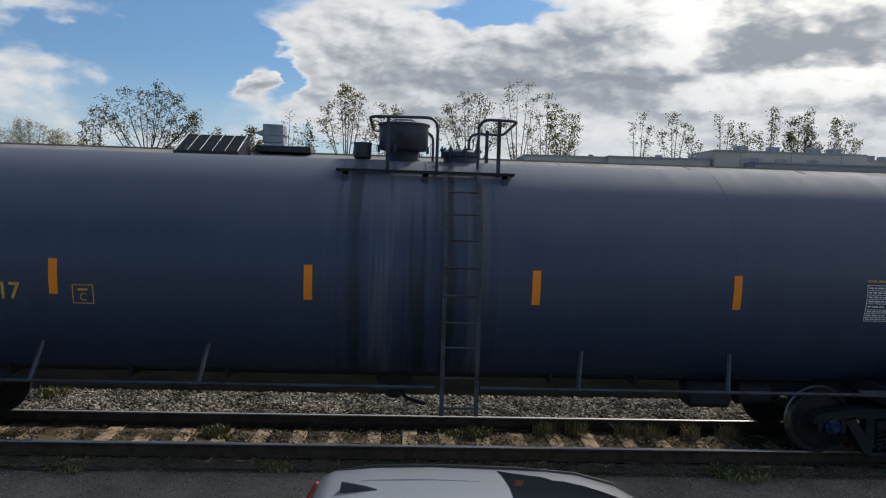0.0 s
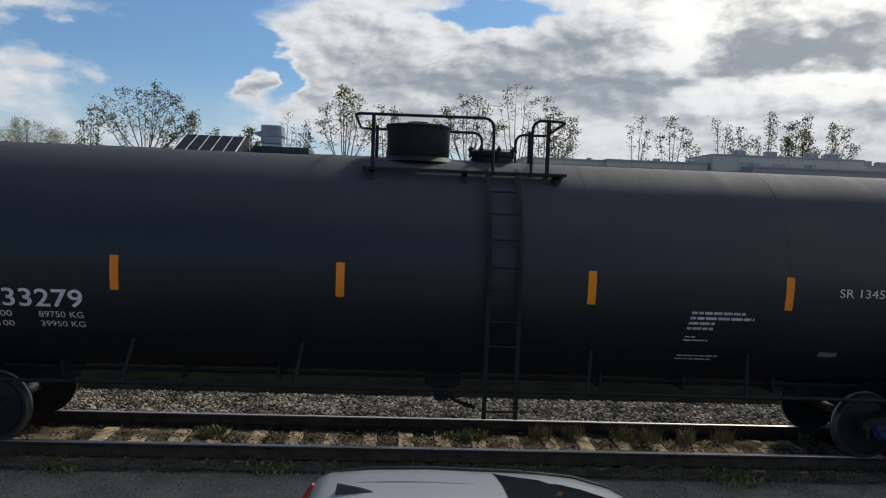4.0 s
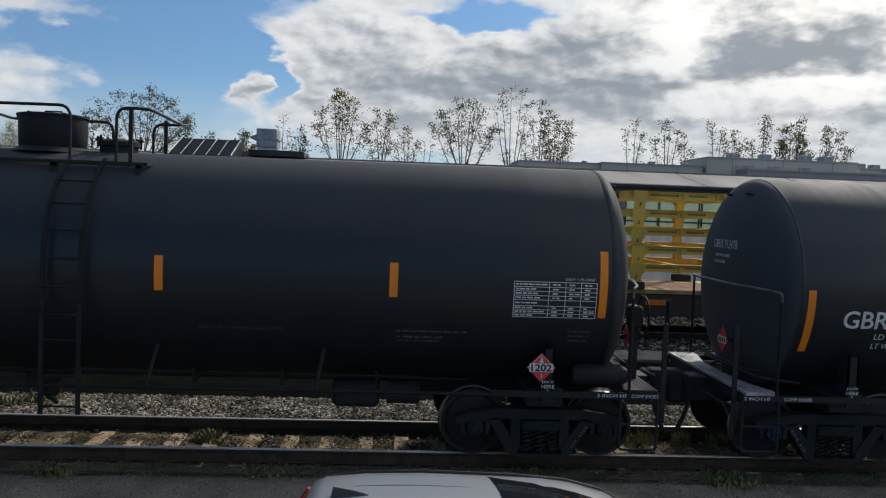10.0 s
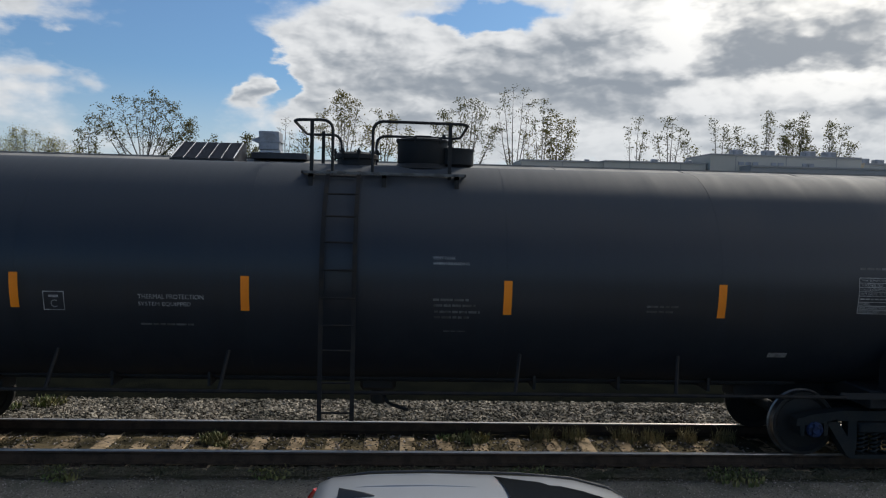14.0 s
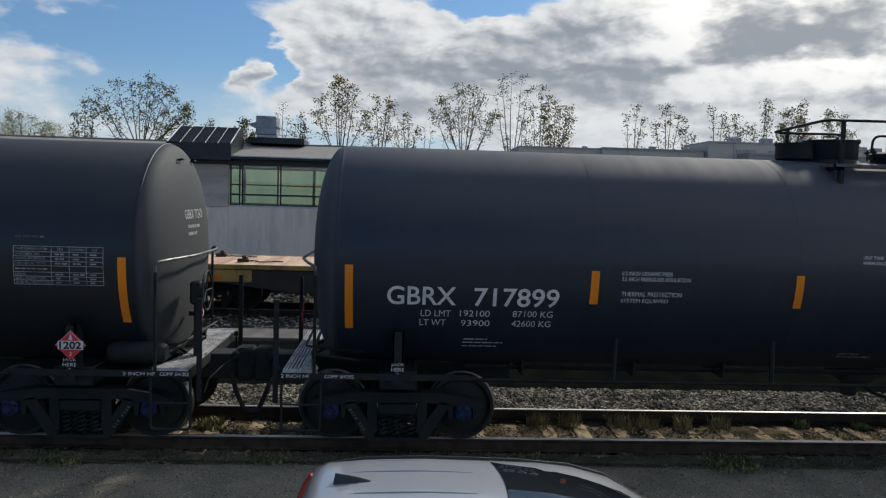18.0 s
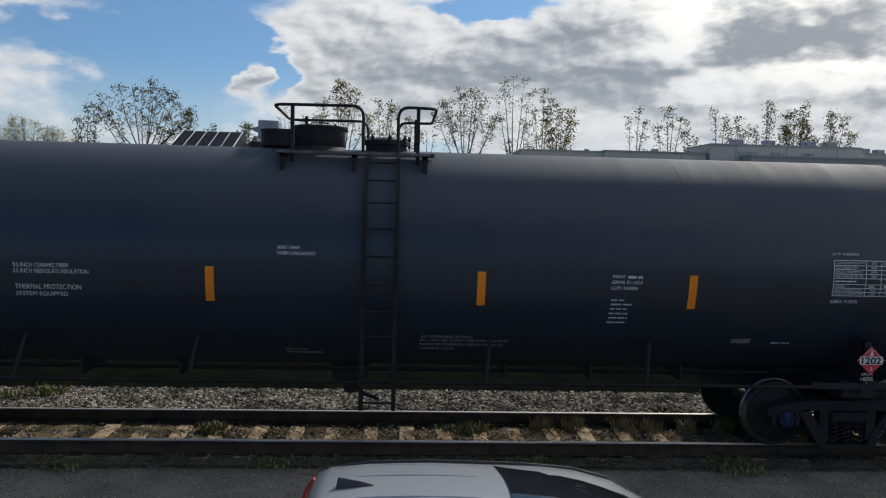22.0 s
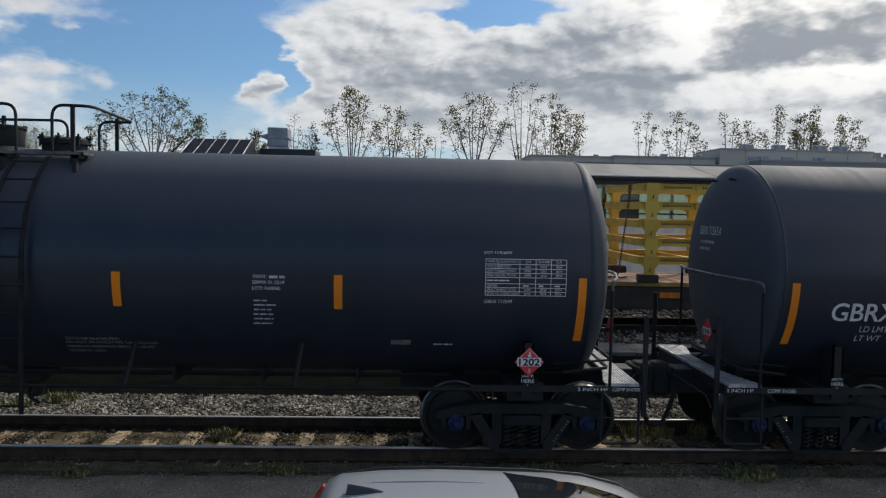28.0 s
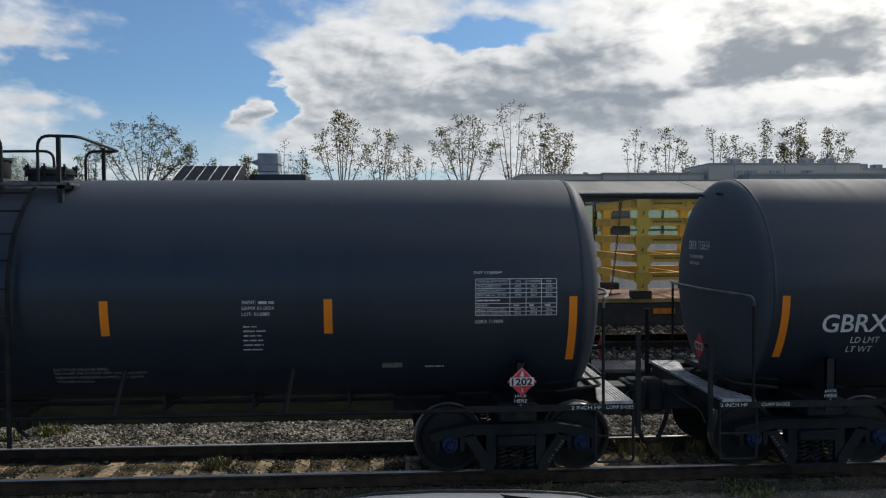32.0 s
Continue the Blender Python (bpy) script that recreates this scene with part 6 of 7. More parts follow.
        part("small_print", bm, FLAT_Y, car)
    trucks(car, CAP_DARK if key == "C" else CAP_BLUE)
    px = {"A": 7.08, "B": 6.96, "C": 6.85, "D": 7.0, "E": 6.965, "F": 6.96}[key]
    placard(car, px, 1.37 if key != "A" else 1.26, -1.52)
    dome_gear(car, key, metal, metal if key == "A" else PIPE)
    for s in (-1, 1):
        end_gear(car, s, key, metal)
    underside(car, key, metal)
    CARS.append(car)


for key in "ABCDEF":
    tank_car(key)

# ---- the flat car on the far track, with its stack of yellow frames ----
FX0, FX1, FY0, FY1, FZ = -8.7, 17.6, 10.0, 13.4, 1.64


def flat_car():
    car = thing("flat_car", "weathered wood-decked flat car standing on the far track", "flat car", at=pose(0, 0, 0))
    for y0, y1 in ((FY0, FY0 + 0.10), (FY1 - 0.10, FY1)):
        bm = bmesh.new()
        box(bm, FX0, FX1, y0, y1, 1.52, FZ + 0.005, 0.008)
        part("deck_edge", bm, FLAT_Y, car, "faded yellow deck edge")
        bm = bmesh.new()
        a, b = FX0, FX1
        prism(bm, [(a, 1.50), (b, 1.50), (b, 1.16), (b - 3.6, 1.14), (b - 5.4, 0.90), (a + 6.6, 0.90), (a + 4.6, 1.14), (a, 1.16)], y0 + 0.02, y1 - 0.02)
        part("side_sill", bm, FLAT_D, car)
        if y0 < 11:
            bm = bmesh.new()
            box(bm, FX0 + 0.1, -3.2, FY0 - 0.002, FY0 + 0.016, 1.17, 1.50)
            part("sill_panel", bm, FLAT_Y, car, "faded yellow sill panel")
    bm = bmesh.new()
    box(bm, FX0 + 0.3, FX1 - 0.3, 11.35, 11.85, 0.85, 1.55, 0.02)
    for k in range(16):
        x = FX0 + 0.8 + k * 1.65
        box(bm, x - 0.05, x + 0.05, FY0 + 0.1, FY1 - 0.1, 1.22, 1.56)
    part("underframe", bm, FLAT_D, car)
    for x in (FX0, FX1 - 0.14):
        bm = bmesh.new()
        box(bm, x, x + 0.14, FY0, FY1, 1.10, FZ + 0.01, 0.01)
        part("end_sill", bm, FLAT_Y, car)
    # deck planks across the car
    n = 120
    w = (FX1 - FX0 - 0.28) / n
    bm = bmesh.new()
    box(bm, -w / 2 + 0.006, w / 2 - 0.006, FY0 + 0.10, FY1 - 0.10, FZ - 0.06, FZ, 0.006)
    me = finish(bm, "deck_plank", DECK, 0)
    rnd = random.Random(8)
    for k in range(n):
        p = part("deck_plank", me, None, car)
        p.location = (FX0 + 0.14 + (k + 0.5) * w, 0, rnd.uniform(-0.006, 0.004))
    for x in (-8.5, -4.62, 4.03, 7.87, 10.9, 14.6):
        bm = bmesh.new()
        box(bm, x, x + 0.62, FY0 - 0.012, FY0 - 0.004, 1.20, 1.36)
        part("reflector", bm, ORANGE_D, car, "orange reflector strip")
    # mark on the sill, a row of weathered characters that cannot be read
    bm = bmesh.new()
    for k in range(9):
        box(bm, 1.05 + k * 0.24, 1.17 + k * 0.24, FY0 + 0.012, FY0 + 0.019, 1.20, 1.34)
    part("sill_mark", bm, RUST, car)
    # trucks
    for tx in (-4.4, 14.0):
        for y in (-1.0, 1.0):
            f = part("side_frame", SIDE_FRAME, None, car)
            f.matrix_basis = pose(tx, 11.6, RAIL_TOP_Z) @ (FLIP if y > 0 else Matrix())
        for d in (-AXLE, AXLE):
            ws = part("wheelset", WHEELSET, None, car)
            ws.matrix_basis = pose(tx + d, 11.6, RAIL_TOP_Z + WHEEL_R)
    for k in range(7):
        x = 0.3 + k * 0.9
        bm = bmesh.new()
        tube(bm, [(x, FY0 + 0.35, 0.95), (x + 0.35, FY0 + 0.35, 0.78)], 0.02, 6)
        part("brake_rod", bm, FLAT_D, car)
    # hand brake stand at the left end
    bm = bmesh.new()
    box(bm, -9.12, -8.98, 10.55, 10.70, 1.3, 3.15, 0.01)
    rim = [(-9.22, 10.62 + 0.28 * math.cos(a), 2.75 + 0.28 * math.sin(a)) for a in (2 * math.pi * q / 24 for q in range(25))]
    tube(bm, rim, 0.03, 6, ends=False)
    for q in range(4):
        a = math.pi * q / 2
        tube(bm, [(-9.2, 10.62, 2.75), (-9.22, 10.62 + 0.28 * math.cos(a), 2.75 + 0.28 * math.sin(a))], 0.02, 6)
    box(bm, -9.16, -8.9, 10.45, 10.8, 2.55, 3.0, 0.02)
    part("brake_stand", bm, YELLOW, car, "yellow hand brake stand")
    bm = bmesh.new()
    for y in (10.4, 12.8):
        tube(bm, rounded([(-8.75, y, 1.3), (-8.75, y, 2.0), (-7.9, y, 1.95), (-7.9, y, 1.68)], 0.1), 0.02, 6)
    part("grab_iron", bm, RUST, car)
    return car


flat_car()


def chain(points, name, label):
    """A hanging chain of oval links, every other one turned on edge."""
    bm = bmesh.new()
    pts = [Vector(p) for p in points]
    for a, b in zip(pts, pts[1:]):
        n = max(2, int((b - a).length / 0.075))
        for i in range(n):
            c = a.lerp(b, (i + 0.5) / n)
            d = (b - a).normalized()
            s = d.cross(Vector((0, 1, 0)))
            s = s.normalized() if s.length > 0.01 else Vector((1, 0, 0))
            if i % 2:
                s = d.cross(s)
            ring = [c + d * 0.055 * math.cos(t) + s * 0.03 * math.sin(t) for t in (2 * math.pi * k / 8 for k in range(9))]
            tube(bm, ring, 0.011, 4, ends=False)
    return solid(name, bm, RUST, label, "chain")


def winch_and_chain(x, y, seed):
    t = thing("tie_down", "rusty tie-down winch with a slack chain on the deck", "tie-down", "deck tie-downs", at=pose(x, y, FZ))
    rnd = random.Random(seed)
    bm = bmesh.new()
    box(bm, -0.16, 0.16, -0.09, 0.09, 0.0, 0.10, 0.02)
    part("winch_base", bm, RUST, t)
    bm = bmesh.new()
    lathe(bm, [(0, -0.12), (0.07, -0.12), (0.05, -0.08), (0.05, 0.08), (0.07, 0.12), (0, 0.12)], "y", 14, (0.05, 0, 0.13))
    part("drum", bm, RUST, t)
    bm = bmesh.new()
    pts = [(0.15 + 0.16 * k, rnd.uniform(-0.18, 0.18), 0.03) for k in range(7)]
    for a, b in zip(pts, pts[1:]):
        m = (Vector(a) + Vector(b)) / 2
        d = (Vector(b) - Vector(a)) / 2
        s = Vector((-d.y, d.x, 0)).normalized() * 0.035
        tube(bm, [m + d * math.cos(q) + s * math.sin(q) for q in (2 * math.pi * k / 8 for k in range(9))], 0.016, 5, ends=False)
    part("slack_chain", bm, RUST, t)


for i, (x, y) in enumerate(((-7.0, 10.9), (-6.0, 10.7), (-3.6, 10.9), (-4.6, 12.6), (2.6, 11.0), (3.2, 10.6), (3.9, 12.4), (5.6, 12.7), (-0.6, 12.8), (6.2, 11.2))):
    winch_and_chain(x, y, i)
pole = bmesh.new()
for k in range(4):
    tube(pole, [(-8.4, 11.2 + 0.35 * k, 1.95), (-7.3, 11.1 + 0.35 * k, 1.72)], 0.03, 6)
solid("deck_poles", pole, RUST, "bundle of rusty poles leaning at the deck end", "poles")


def frame_layer(i, z):
    """One yellow lifting frame: channel side and end beams, a cross beam, four gusseted columns that stand on the frame below."""
    x0, x1, y0, y1, h = 7.20, 10.84, 9.93, 13.77, 0.215
    f = thing("steel_frame", "yellow painted steel frame in a stack on the flat car", "steel frame", "stacked yellow frames")
    f.location = (0.025 * math.sin(i * 2.1), 0.02 * math.cos(i * 1.7), z)
    for y, s in ((y0, 1), (y1, -1)):
        bm = bmesh.new()
        box(bm, x0, x1, *sorted((y, y + s * 0.02)), 0.018, h - 0.018)
        box(bm, x0, x1, *sorted((y - s * 0.05, y + s * 0.09)), h - 0.018, h)
        box(bm, x0, x1, *sorted((y - s * 0.05, y + s * 0.09)), 0, 0.018)
        sb = part("side_beam", bm, YELLOW, f, "", 0)
        if s > 0:
            for a, b in ((7.85, 8.65), (8.95, 9.45), (10.05, 10.5)):
                bm = bmesh.new()
                k = a
                while k < b:
                    box(bm, k, k + 0.045, y - 0.004, y - 0.001, 0.085, 0.135)
                    k += 0.075
                part("stencil_bars", bm, RUST, sb, "", 0)
            for a in (8.78, 9.75, 10.68):
                bm = bmesh.new()
                box(bm, a - 0.012, a + 0.012, y - 0.05, y, 0.018, h - 0.018)
                part("stiffener", bm, YELLOW, sb, "", 0)
    for x, s in ((x0, 1), (x1, -1)):
        bm = bmesh.new()
        box(bm, *sorted((x + s * 0.03, x + s * 0.05)), y0 + 0.1, y1 - 0.1, 0.018, h - 0.018)
        box(bm, *sorted((x - s * 0.02, x + s * 0.10)), y0 + 0.1, y1 - 0.1, h - 0.018, h)
        box(bm, *sorted((x - s * 0.02, x + s * 0.10)), y0 + 0.1, y1 - 0.1, 0, 0.018)
        part("end_beam", bm, YELLOW, f, "", 0)
    bm = bmesh.new()
    box(bm, 8.78, 8.90, y0 + 0.1, y1 - 0.1, 0.03, h - 0.03)
    part("cross_beam", bm, YELLOW, f, "", 0)
    for x in (7.53, 10.12):
        for y, s in ((y0, 1), (y1, -1)):
            bm = bmesh.new()
            yy = y - s * 0.055
            prism(bm, [(x - 0.25, 0.0), (x + 0.25, 0.0), (x + 0.145, -0.13), (x + 0.145, -0.295), (x - 0.145, -0.295), (x - 0.145, -0.13)], *sorted((yy, yy + s * 0.015)))
            box(bm, x - 0.12, x + 0.12, *sorted((yy + s * 0.015, yy + s * 0.16)), -0.295, 0.0)
            box(bm, x - 0.19, x + 0.19, *sorted((yy - s * 0.003, yy + s * 0.05)), 0.0, h + 0.012)
            c = part("column", bm, YELLOW, f, "", 0)
            if s > 0:
                bm = bmesh.new()
                box(bm, x + 0.0, x + 0.025, yy - 0.006, yy - 0.001, -0.2, -0.1)
                box(bm, x - 0.035, x + 0.0, yy - 0.006, yy - 0.001, -0.2, -0.18)
                part("latch_slot", bm, FLAT_D, c, "", 0)


for i in range(5):
    frame_layer(i, 2.155 + i * 0.512)
for x in (7.53, 10.12):
    for y in (10.08, 13.3):
        bm = bmesh.new()
        box(bm, x - 0.28, x + 0.28, y - 0.16, y + 0.16, FZ, 1.86, 0.02)
        solid("bearing_block", bm, FLAT_D, "dark bearing block under the stacked frames", "block", "bearing blocks")
chain([(7.14, 10.6, 4.45), (7.0, 10.5, 3.5), (6.80, 10.35, 2.1), (6.72, 10.3, 1.70)], "lashing_chain", "rusty lashing chain slung over the yellow stack")
chain([(7.17, 10.9, 4.45), (7.16, 10.9, 4.1)], "lashing_chain", "short loose end of the rusty lashing chain")
chain([(10.93, 10.35, 4.43), (10.95, 10.33, 3.2), (11.0, 10.3, 2.75), (11.02, 10.2, 1.72)], "lashing_chain", "rusty lashing chain hooked to the deck edge")
chain([(10.92, 10.7, 4.43), (10.92, 10.7, 3.75)], "lashing_chain", "short loose end of the rusty lashing chain")
hook = thing("deck_hook", "rusty lashing hook shackled to the deck edge", "hook")
bm = bmesh.new()
tube(bm, rounded([(10.92, 10.08, FZ), (10.92, 10.08, FZ + 0.16), (11.12, 10.08, FZ + 0.16), (11.12, 10.08, FZ)], 0.08), 0.022, 6)
part("shackle", bm, RUST, hook)
bm = bmesh.new()
box(bm, 10.82, 11.22, 10.02, 10.14, FZ, FZ + 0.035, 0.006)
part("base_plate", bm, RUST, hook)

# ---- trees behind the shelter, at the end of autumn ----


def young_tree(name, label, x, y, top, half, stems, leafy, seed, spread=1.0, gold=False, low=0.35, fine=False):
    """Several slender stems that fan out from one stool, fine twigs, and small leaf clumps in the upper part."""
    t = thing(name, label, "tree", "row of trees", at=pose(x, y, 0))
    rnd = random.Random(seed)
    bm = bmesh.new()
    tips = []
    fork = min(8.2, top * 0.58)
    tube(bm, [(0, 0, 0), (0.05, 0, fork * 0.5), (0, 0, fork)], [0.15, 0.13, 0.10], 6, ends=False)
    for s in range(stems):
        u = (s + 0.5) / stems * 2 - 1 + rnd.uniform(-0.16, 0.16)
        h = fork + (top - fork) * (1.0 - 0.52 * abs(u) ** 2.0) * rnd.uniform(0.9, 1.0)
        ex = half * u * spread
        pts, n = [], 9
        yy = rnd.uniform(-0.5, 0.5) * half
        z0 = fork * rnd.uniform(0.72, 1.0)
        for k in range(n + 1):
            f = k / n
            bend = f ** 0.62
            pts.append(Vector((ex * bend + rnd.uniform(-1, 1) * 0.07 * f, yy * bend, z0 + (h - z0) * f)))
        tube(bm, pts, [max(0.012, 0.075 * (1 - k / n) ** 0.8) for k in range(n + 1)], 5, ends=False)
        for k in range(2, n + 1):
            for q in range(5):
                p = pts[k] if k == n else pts[k].lerp(pts[min(k + 1, n)], rnd.random())
                a = rnd.uniform(0, 6.283)
                ln = rnd.uniform(0.5, 1.2) * (0.42 + 0.10 * half) * (1.2 - 0.5 * k / n)
                e = p + Vector((math.cos(a) * ln * 1.05 + 0.25 * u, math.sin(a) * ln * 1.05, ln * rnd.uniform(0.15, 0.75)))
                e.z = min(e.z, top + 0.2)
                tube(bm, [p, p.lerp(e, 0.5) + Vector((0, 0, -0.04)), e], [0.017, 0.012, 0.006], 3, ends=False)
                tips.append((p.lerp(e, 0.65), abs(u)))
                tips.append((e, abs(u)))
    part("trunk", bm, BARK, t, "", 60)
    v, fc = [], []
    for e, side in tips:
        if e.z / top < low + 0.03 - 0.10 * side + rnd.uniform(-0.07, 0.10) or rnd.random() > leafy:
            continue
        for q in range(rnd.randint(4, 8)):
            c = e + Vector((rnd.gauss(0, 0.19), rnd.gauss(0, 0.19), rnd.gauss(0, 0.19)))
            a = Vector((rnd.gauss(0, 1), rnd.gauss(0, 1), rnd.gauss(0, 1))).normalized()
            b = a.cross(Vector((rnd.gauss(0, 1), rnd.gauss(0, 1), rnd.gauss(0, 1)))).normalized()
            sz = rnd.uniform(0.04, 0.08) if fine else rnd.uniform(0.07, 0.13)
            k = len(v)
            v += [tuple(c + a * sz), tuple(c + b * sz * 0.65), tuple(c - a * sz), tuple(c - b * sz * 0.65)]
            fc.append((k, k + 1, k + 2, k + 3))
    if fc:
        part("crown", from_arrays("crown", v, fc, LEAF_W if fine else LEAF_Y if gold else LEAF), None, t)
    return t


GREEN = "young multi-stemmed tree with thin autumn leaves"
BARE = "nearly bare slender young tree with a few leaves"
for i, (x, top, half, stems, leafy, low, label, gold) in enumerate([
        (-31.33, 12.8, 1.15, 3, 0.75, 0.62, GREEN, 0), (-25.7, 15.1, 4.9, 13, 0.62, 0.70, GREEN, 0), (-22.0, 12.6, 1.8, 5, 0.5, 0.6, GREEN, 0), (-18.5, 10.8, 0.8, 3, 0.6, 0.7, GREEN, 0),
        (-15.2, 10.9, 0.9, 4, 0.9, 0.6, GREEN, 0), (-11.33, 12.9, 0.8, 3, 0.12, 0.8, BARE, 0), (-9.43, 11.6, 0.85, 3, 0.5, 0.7, BARE, 0),
        (-5.29, 15.8, 2.7, 8, 0.85, 0.70, GREEN, 1), (-1.13, 14.2, 1.55, 4, 0.6, 0.6, GREEN, 1), (1.6, 12.5, 1.2, 4, 0.5, 0.66, BARE, 1), (3.7, 11.5, 0.7, 2, 0.05, 0.8, BARE, 0),
        (7.56, 15.3, 3.7, 10, 0.75, 0.72, GREEN, 0), (12.62, 17.6, 2.0, 5, 0.30, 0.80, BARE, 0), (13.9, 12.2, 1.6, 4, 0.4, 0.6, GREEN, 1), (15.7, 16.2, 1.1, 3, 0.6, 0.74, GREEN, 0), (17.43, 14.2, 1.9, 6, 0.75, 0.58, GREEN, 1),
        (25.8, 14.1, 1.4, 3, 0.35, 0.72, BARE, 0), (29.48, 14.5, 1.6, 4, 0.45, 0.72, BARE, 0), (31.44, 12.7, 0.9, 3, 0.4, 0.7, BARE, 0), (34.8, 15.0, 0.95, 2, 0.45, 0.74, BARE, 0),
        (36.87, 13.7, 1.0, 3, 0.6, 0.72, GREEN, 0), (40.05, 15.0, 1.65, 4, 0.7, 0.72, GREEN, 0), (43.41, 14.8, 1.75, 6, 0.85, 0.64, GREEN, 0), (47.43, 14.3, 1.95, 5, 0.8, 0.66, GREEN, 0)]):
    young_tree("young_tree", label, x, 70, top, half, stems, leafy, 100 + i, 1.0, bool(gold), low)
young_tree("shrub", "broad yellowing willow shrub behind the shelter", -37.6, 70, 11.0, 3.0, 12, 0.9, 77, 1.1, True, 0.3, True)
young_tree("shrub", "broad yellowing willow shrub behind the shelter", -34.2, 70, 9.9, 2.2, 9, 0.9, 78, 1.1, True, 0.3, True)
young_tree("shrub", "leafy shrub at the far end of the tree row", -41.5, 70, 10.2, 2.5, 8, 0.8, 79, 1.1, True, 0.3, True)

# ---- the parked car beside the road ----


def loft(bm, sections, mat=0):
    """Skins a row of closed sections, each a list of points of the same number."""
    rings = [[bm.verts.new(p) for p in s] for s in sections]
    n = len(rings[0])
    fs = []
    for a, b in zip(rings, rings[1:]):
        for k in range(n):
            fs.append(bm.faces.new((a[k], a[(k + 1) % n], b[(k + 1) % n], b[k])))
    fs.append(bm.faces.new(rings[0]))
    fs.append(bm.faces.new(rings[-1][::-1]))
    for f in fs:
        f.material_index = mat
    bmesh.ops.recalc_face_normals(bm, faces=fs)


def parked_car():
    car = thing("parked_car", "silver-white hatchback with a dark shark-fin aerial parked on the yard road", "car", at=pose(0, -6.02, 0.05))
    G = 1.56      # roof height over the road

    def ring(x, z0, z1, w0, w1, crown=0.03, r=0.10):
        """A closed body section at x: half width w0 at the bottom, w1 at the top, rounded shoulders."""
        pts = [(x, -w0, z0), (x, -w0 - 0.01, (z0 * 2 + z1) / 3), (x, -w1 - 0.01, z1 - r), (x, -w1 + r * 0.35, z1 - r * 0.3)]
        top = [(x, -w1 * f, z1 + crown * (1 - f * f)) for f in (0.80, 0.6, 0.4, 0.2)]
        left = pts + top
        return left + [(x, 0, z1 + crown)] + [(a, -b, c) for a, b, c in left[::-1]]
    # lower body
    bm = bmesh.new()
    secs = [(-0.10, 0.42, 0.80, 0.70, 0.66), (-0.02, 0.30, 0.92, 0.80, 0.76), (0.25, 0.24, 0.98, 0.86, 0.82), (0.9, 0.22, 0.98, 0.88, 0.85), (1.8, 0.22, 0.96, 0.88, 0.85), (2.8, 0.22, 0.95, 0.88, 0.85),
            (3.2, 0.24, 0.87, 0.86, 0.79), (3.65, 0.28, 0.77, 0.80, 0.70), (3.86, 0.36, 0.66, 0.66, 0.60)]
    loft(bm, [ring(x, a, b, c, d, 0.02, 0.08) for x, a, b, c, d in secs])
    body = part("body", bm, PAINT, car, "", 50)
    # cabin with the roof
    bm = bmesh.new()
    secs = [(0.02, 0.90, 1.05, 0.78, 0.74), (0.10, 0.90, 1.36, 0.82, 0.64), (0.17, 0.90, G - 0.05, 0.84, 0.60), (0.27, 0.90, G - 0.008, 0.84, 0.61), (0.55, 0.90, G + 0.010, 0.85, 0.635), (1.0, 0.90, G + 0.018, 0.86, 0.645),
            (1.4, 0.90, G + 0.008, 0.86, 0.645), (1.62, 0.90, G - 0.004, 0.86, 0.665), (1.9, 0.90, G - 0.022, 0.86, 0.69), (2.15, 0.90, G - 0.058, 0.86, 0.72), (2.45, 0.89, G - 0.145, 0.86, 0.75), (2.75, 0.88, G - 0.31, 0.86, 0.78), (3.0, 0.87, 1.06, 0.85, 0.81)]
    loft(bm, [ring(x, a, b, c, d, 0.035, 0.07) for x, a, b, c, d in secs])
    part("cabin", bm, PAINT, car, "", 50)
    # roof ribs
    for y, h in ((-0.48, 0.006), (-0.20, 0.008), (0.20, 0.008), (0.48, 0.006)):
        bm = bmesh.new()
        z = G + 0.018 + 0.035 * (1 - (y / 0.575) ** 2)
        pts = [(0.42 + 1.0 * k / 10, y, z - 0.004 - 0.018 * ((k - 5) / 5) ** 2) for k in range(11)]
        tube(bm, pts, [0.004] + [0.013] * 9 + [0.004], 6)
        part("roof_rib", bm, PAINT, body)
    # windscreen: a dark bowed pane laid over the slope, and the rear glass
    bm = bmesh.new()
    rows = []
    for k in range(9):
        f = k / 8
        x = 1.55 + f * 1.22
        xs_ = [1.4, 1.62, 1.9, 2.15, 2.45, 2.75, 3.0]
        zs_ = [G + 0.043, G + 0.031, G + 0.013, G - 0.023, G - 0.11, G - 0.275, 1.09]
        z = float(np.interp(x, xs_, zs_)) + 0.014
        w = 0.52 - 0.05 * f * f
        rows.append([bm.verts.new((x - 0.06 * (abs(j) / 4) ** 2 * (1 - f), w * j / 4, z - (0.034 + 0.02 * f) * (j / 4) ** 2)) for j in range(-4, 5)])
    for a, b in zip(rows, rows[1:]):
        for j in range(8):
            bm.faces.new((a[j], b[j], b[j + 1], a[j + 1]))
    part("windscreen", bm, CAR_GLASS, car, "dark windscreen", 60)
    bm = bmesh.new()
    q = [(0.055, -0.5, 1.12), (0.055, 0.5, 1.12), (0.16, 0.46, 1.44), (0.16, -0.46, 1.44)]
    f = bm.faces.new([bm.verts.new((a - 0.03, b, c)) for a, b, c in q])
    bmesh.ops.solidify(bm, geom=[f], thickness=0.01)
    part("rear_glass", bm, CAR_GLASS, car)
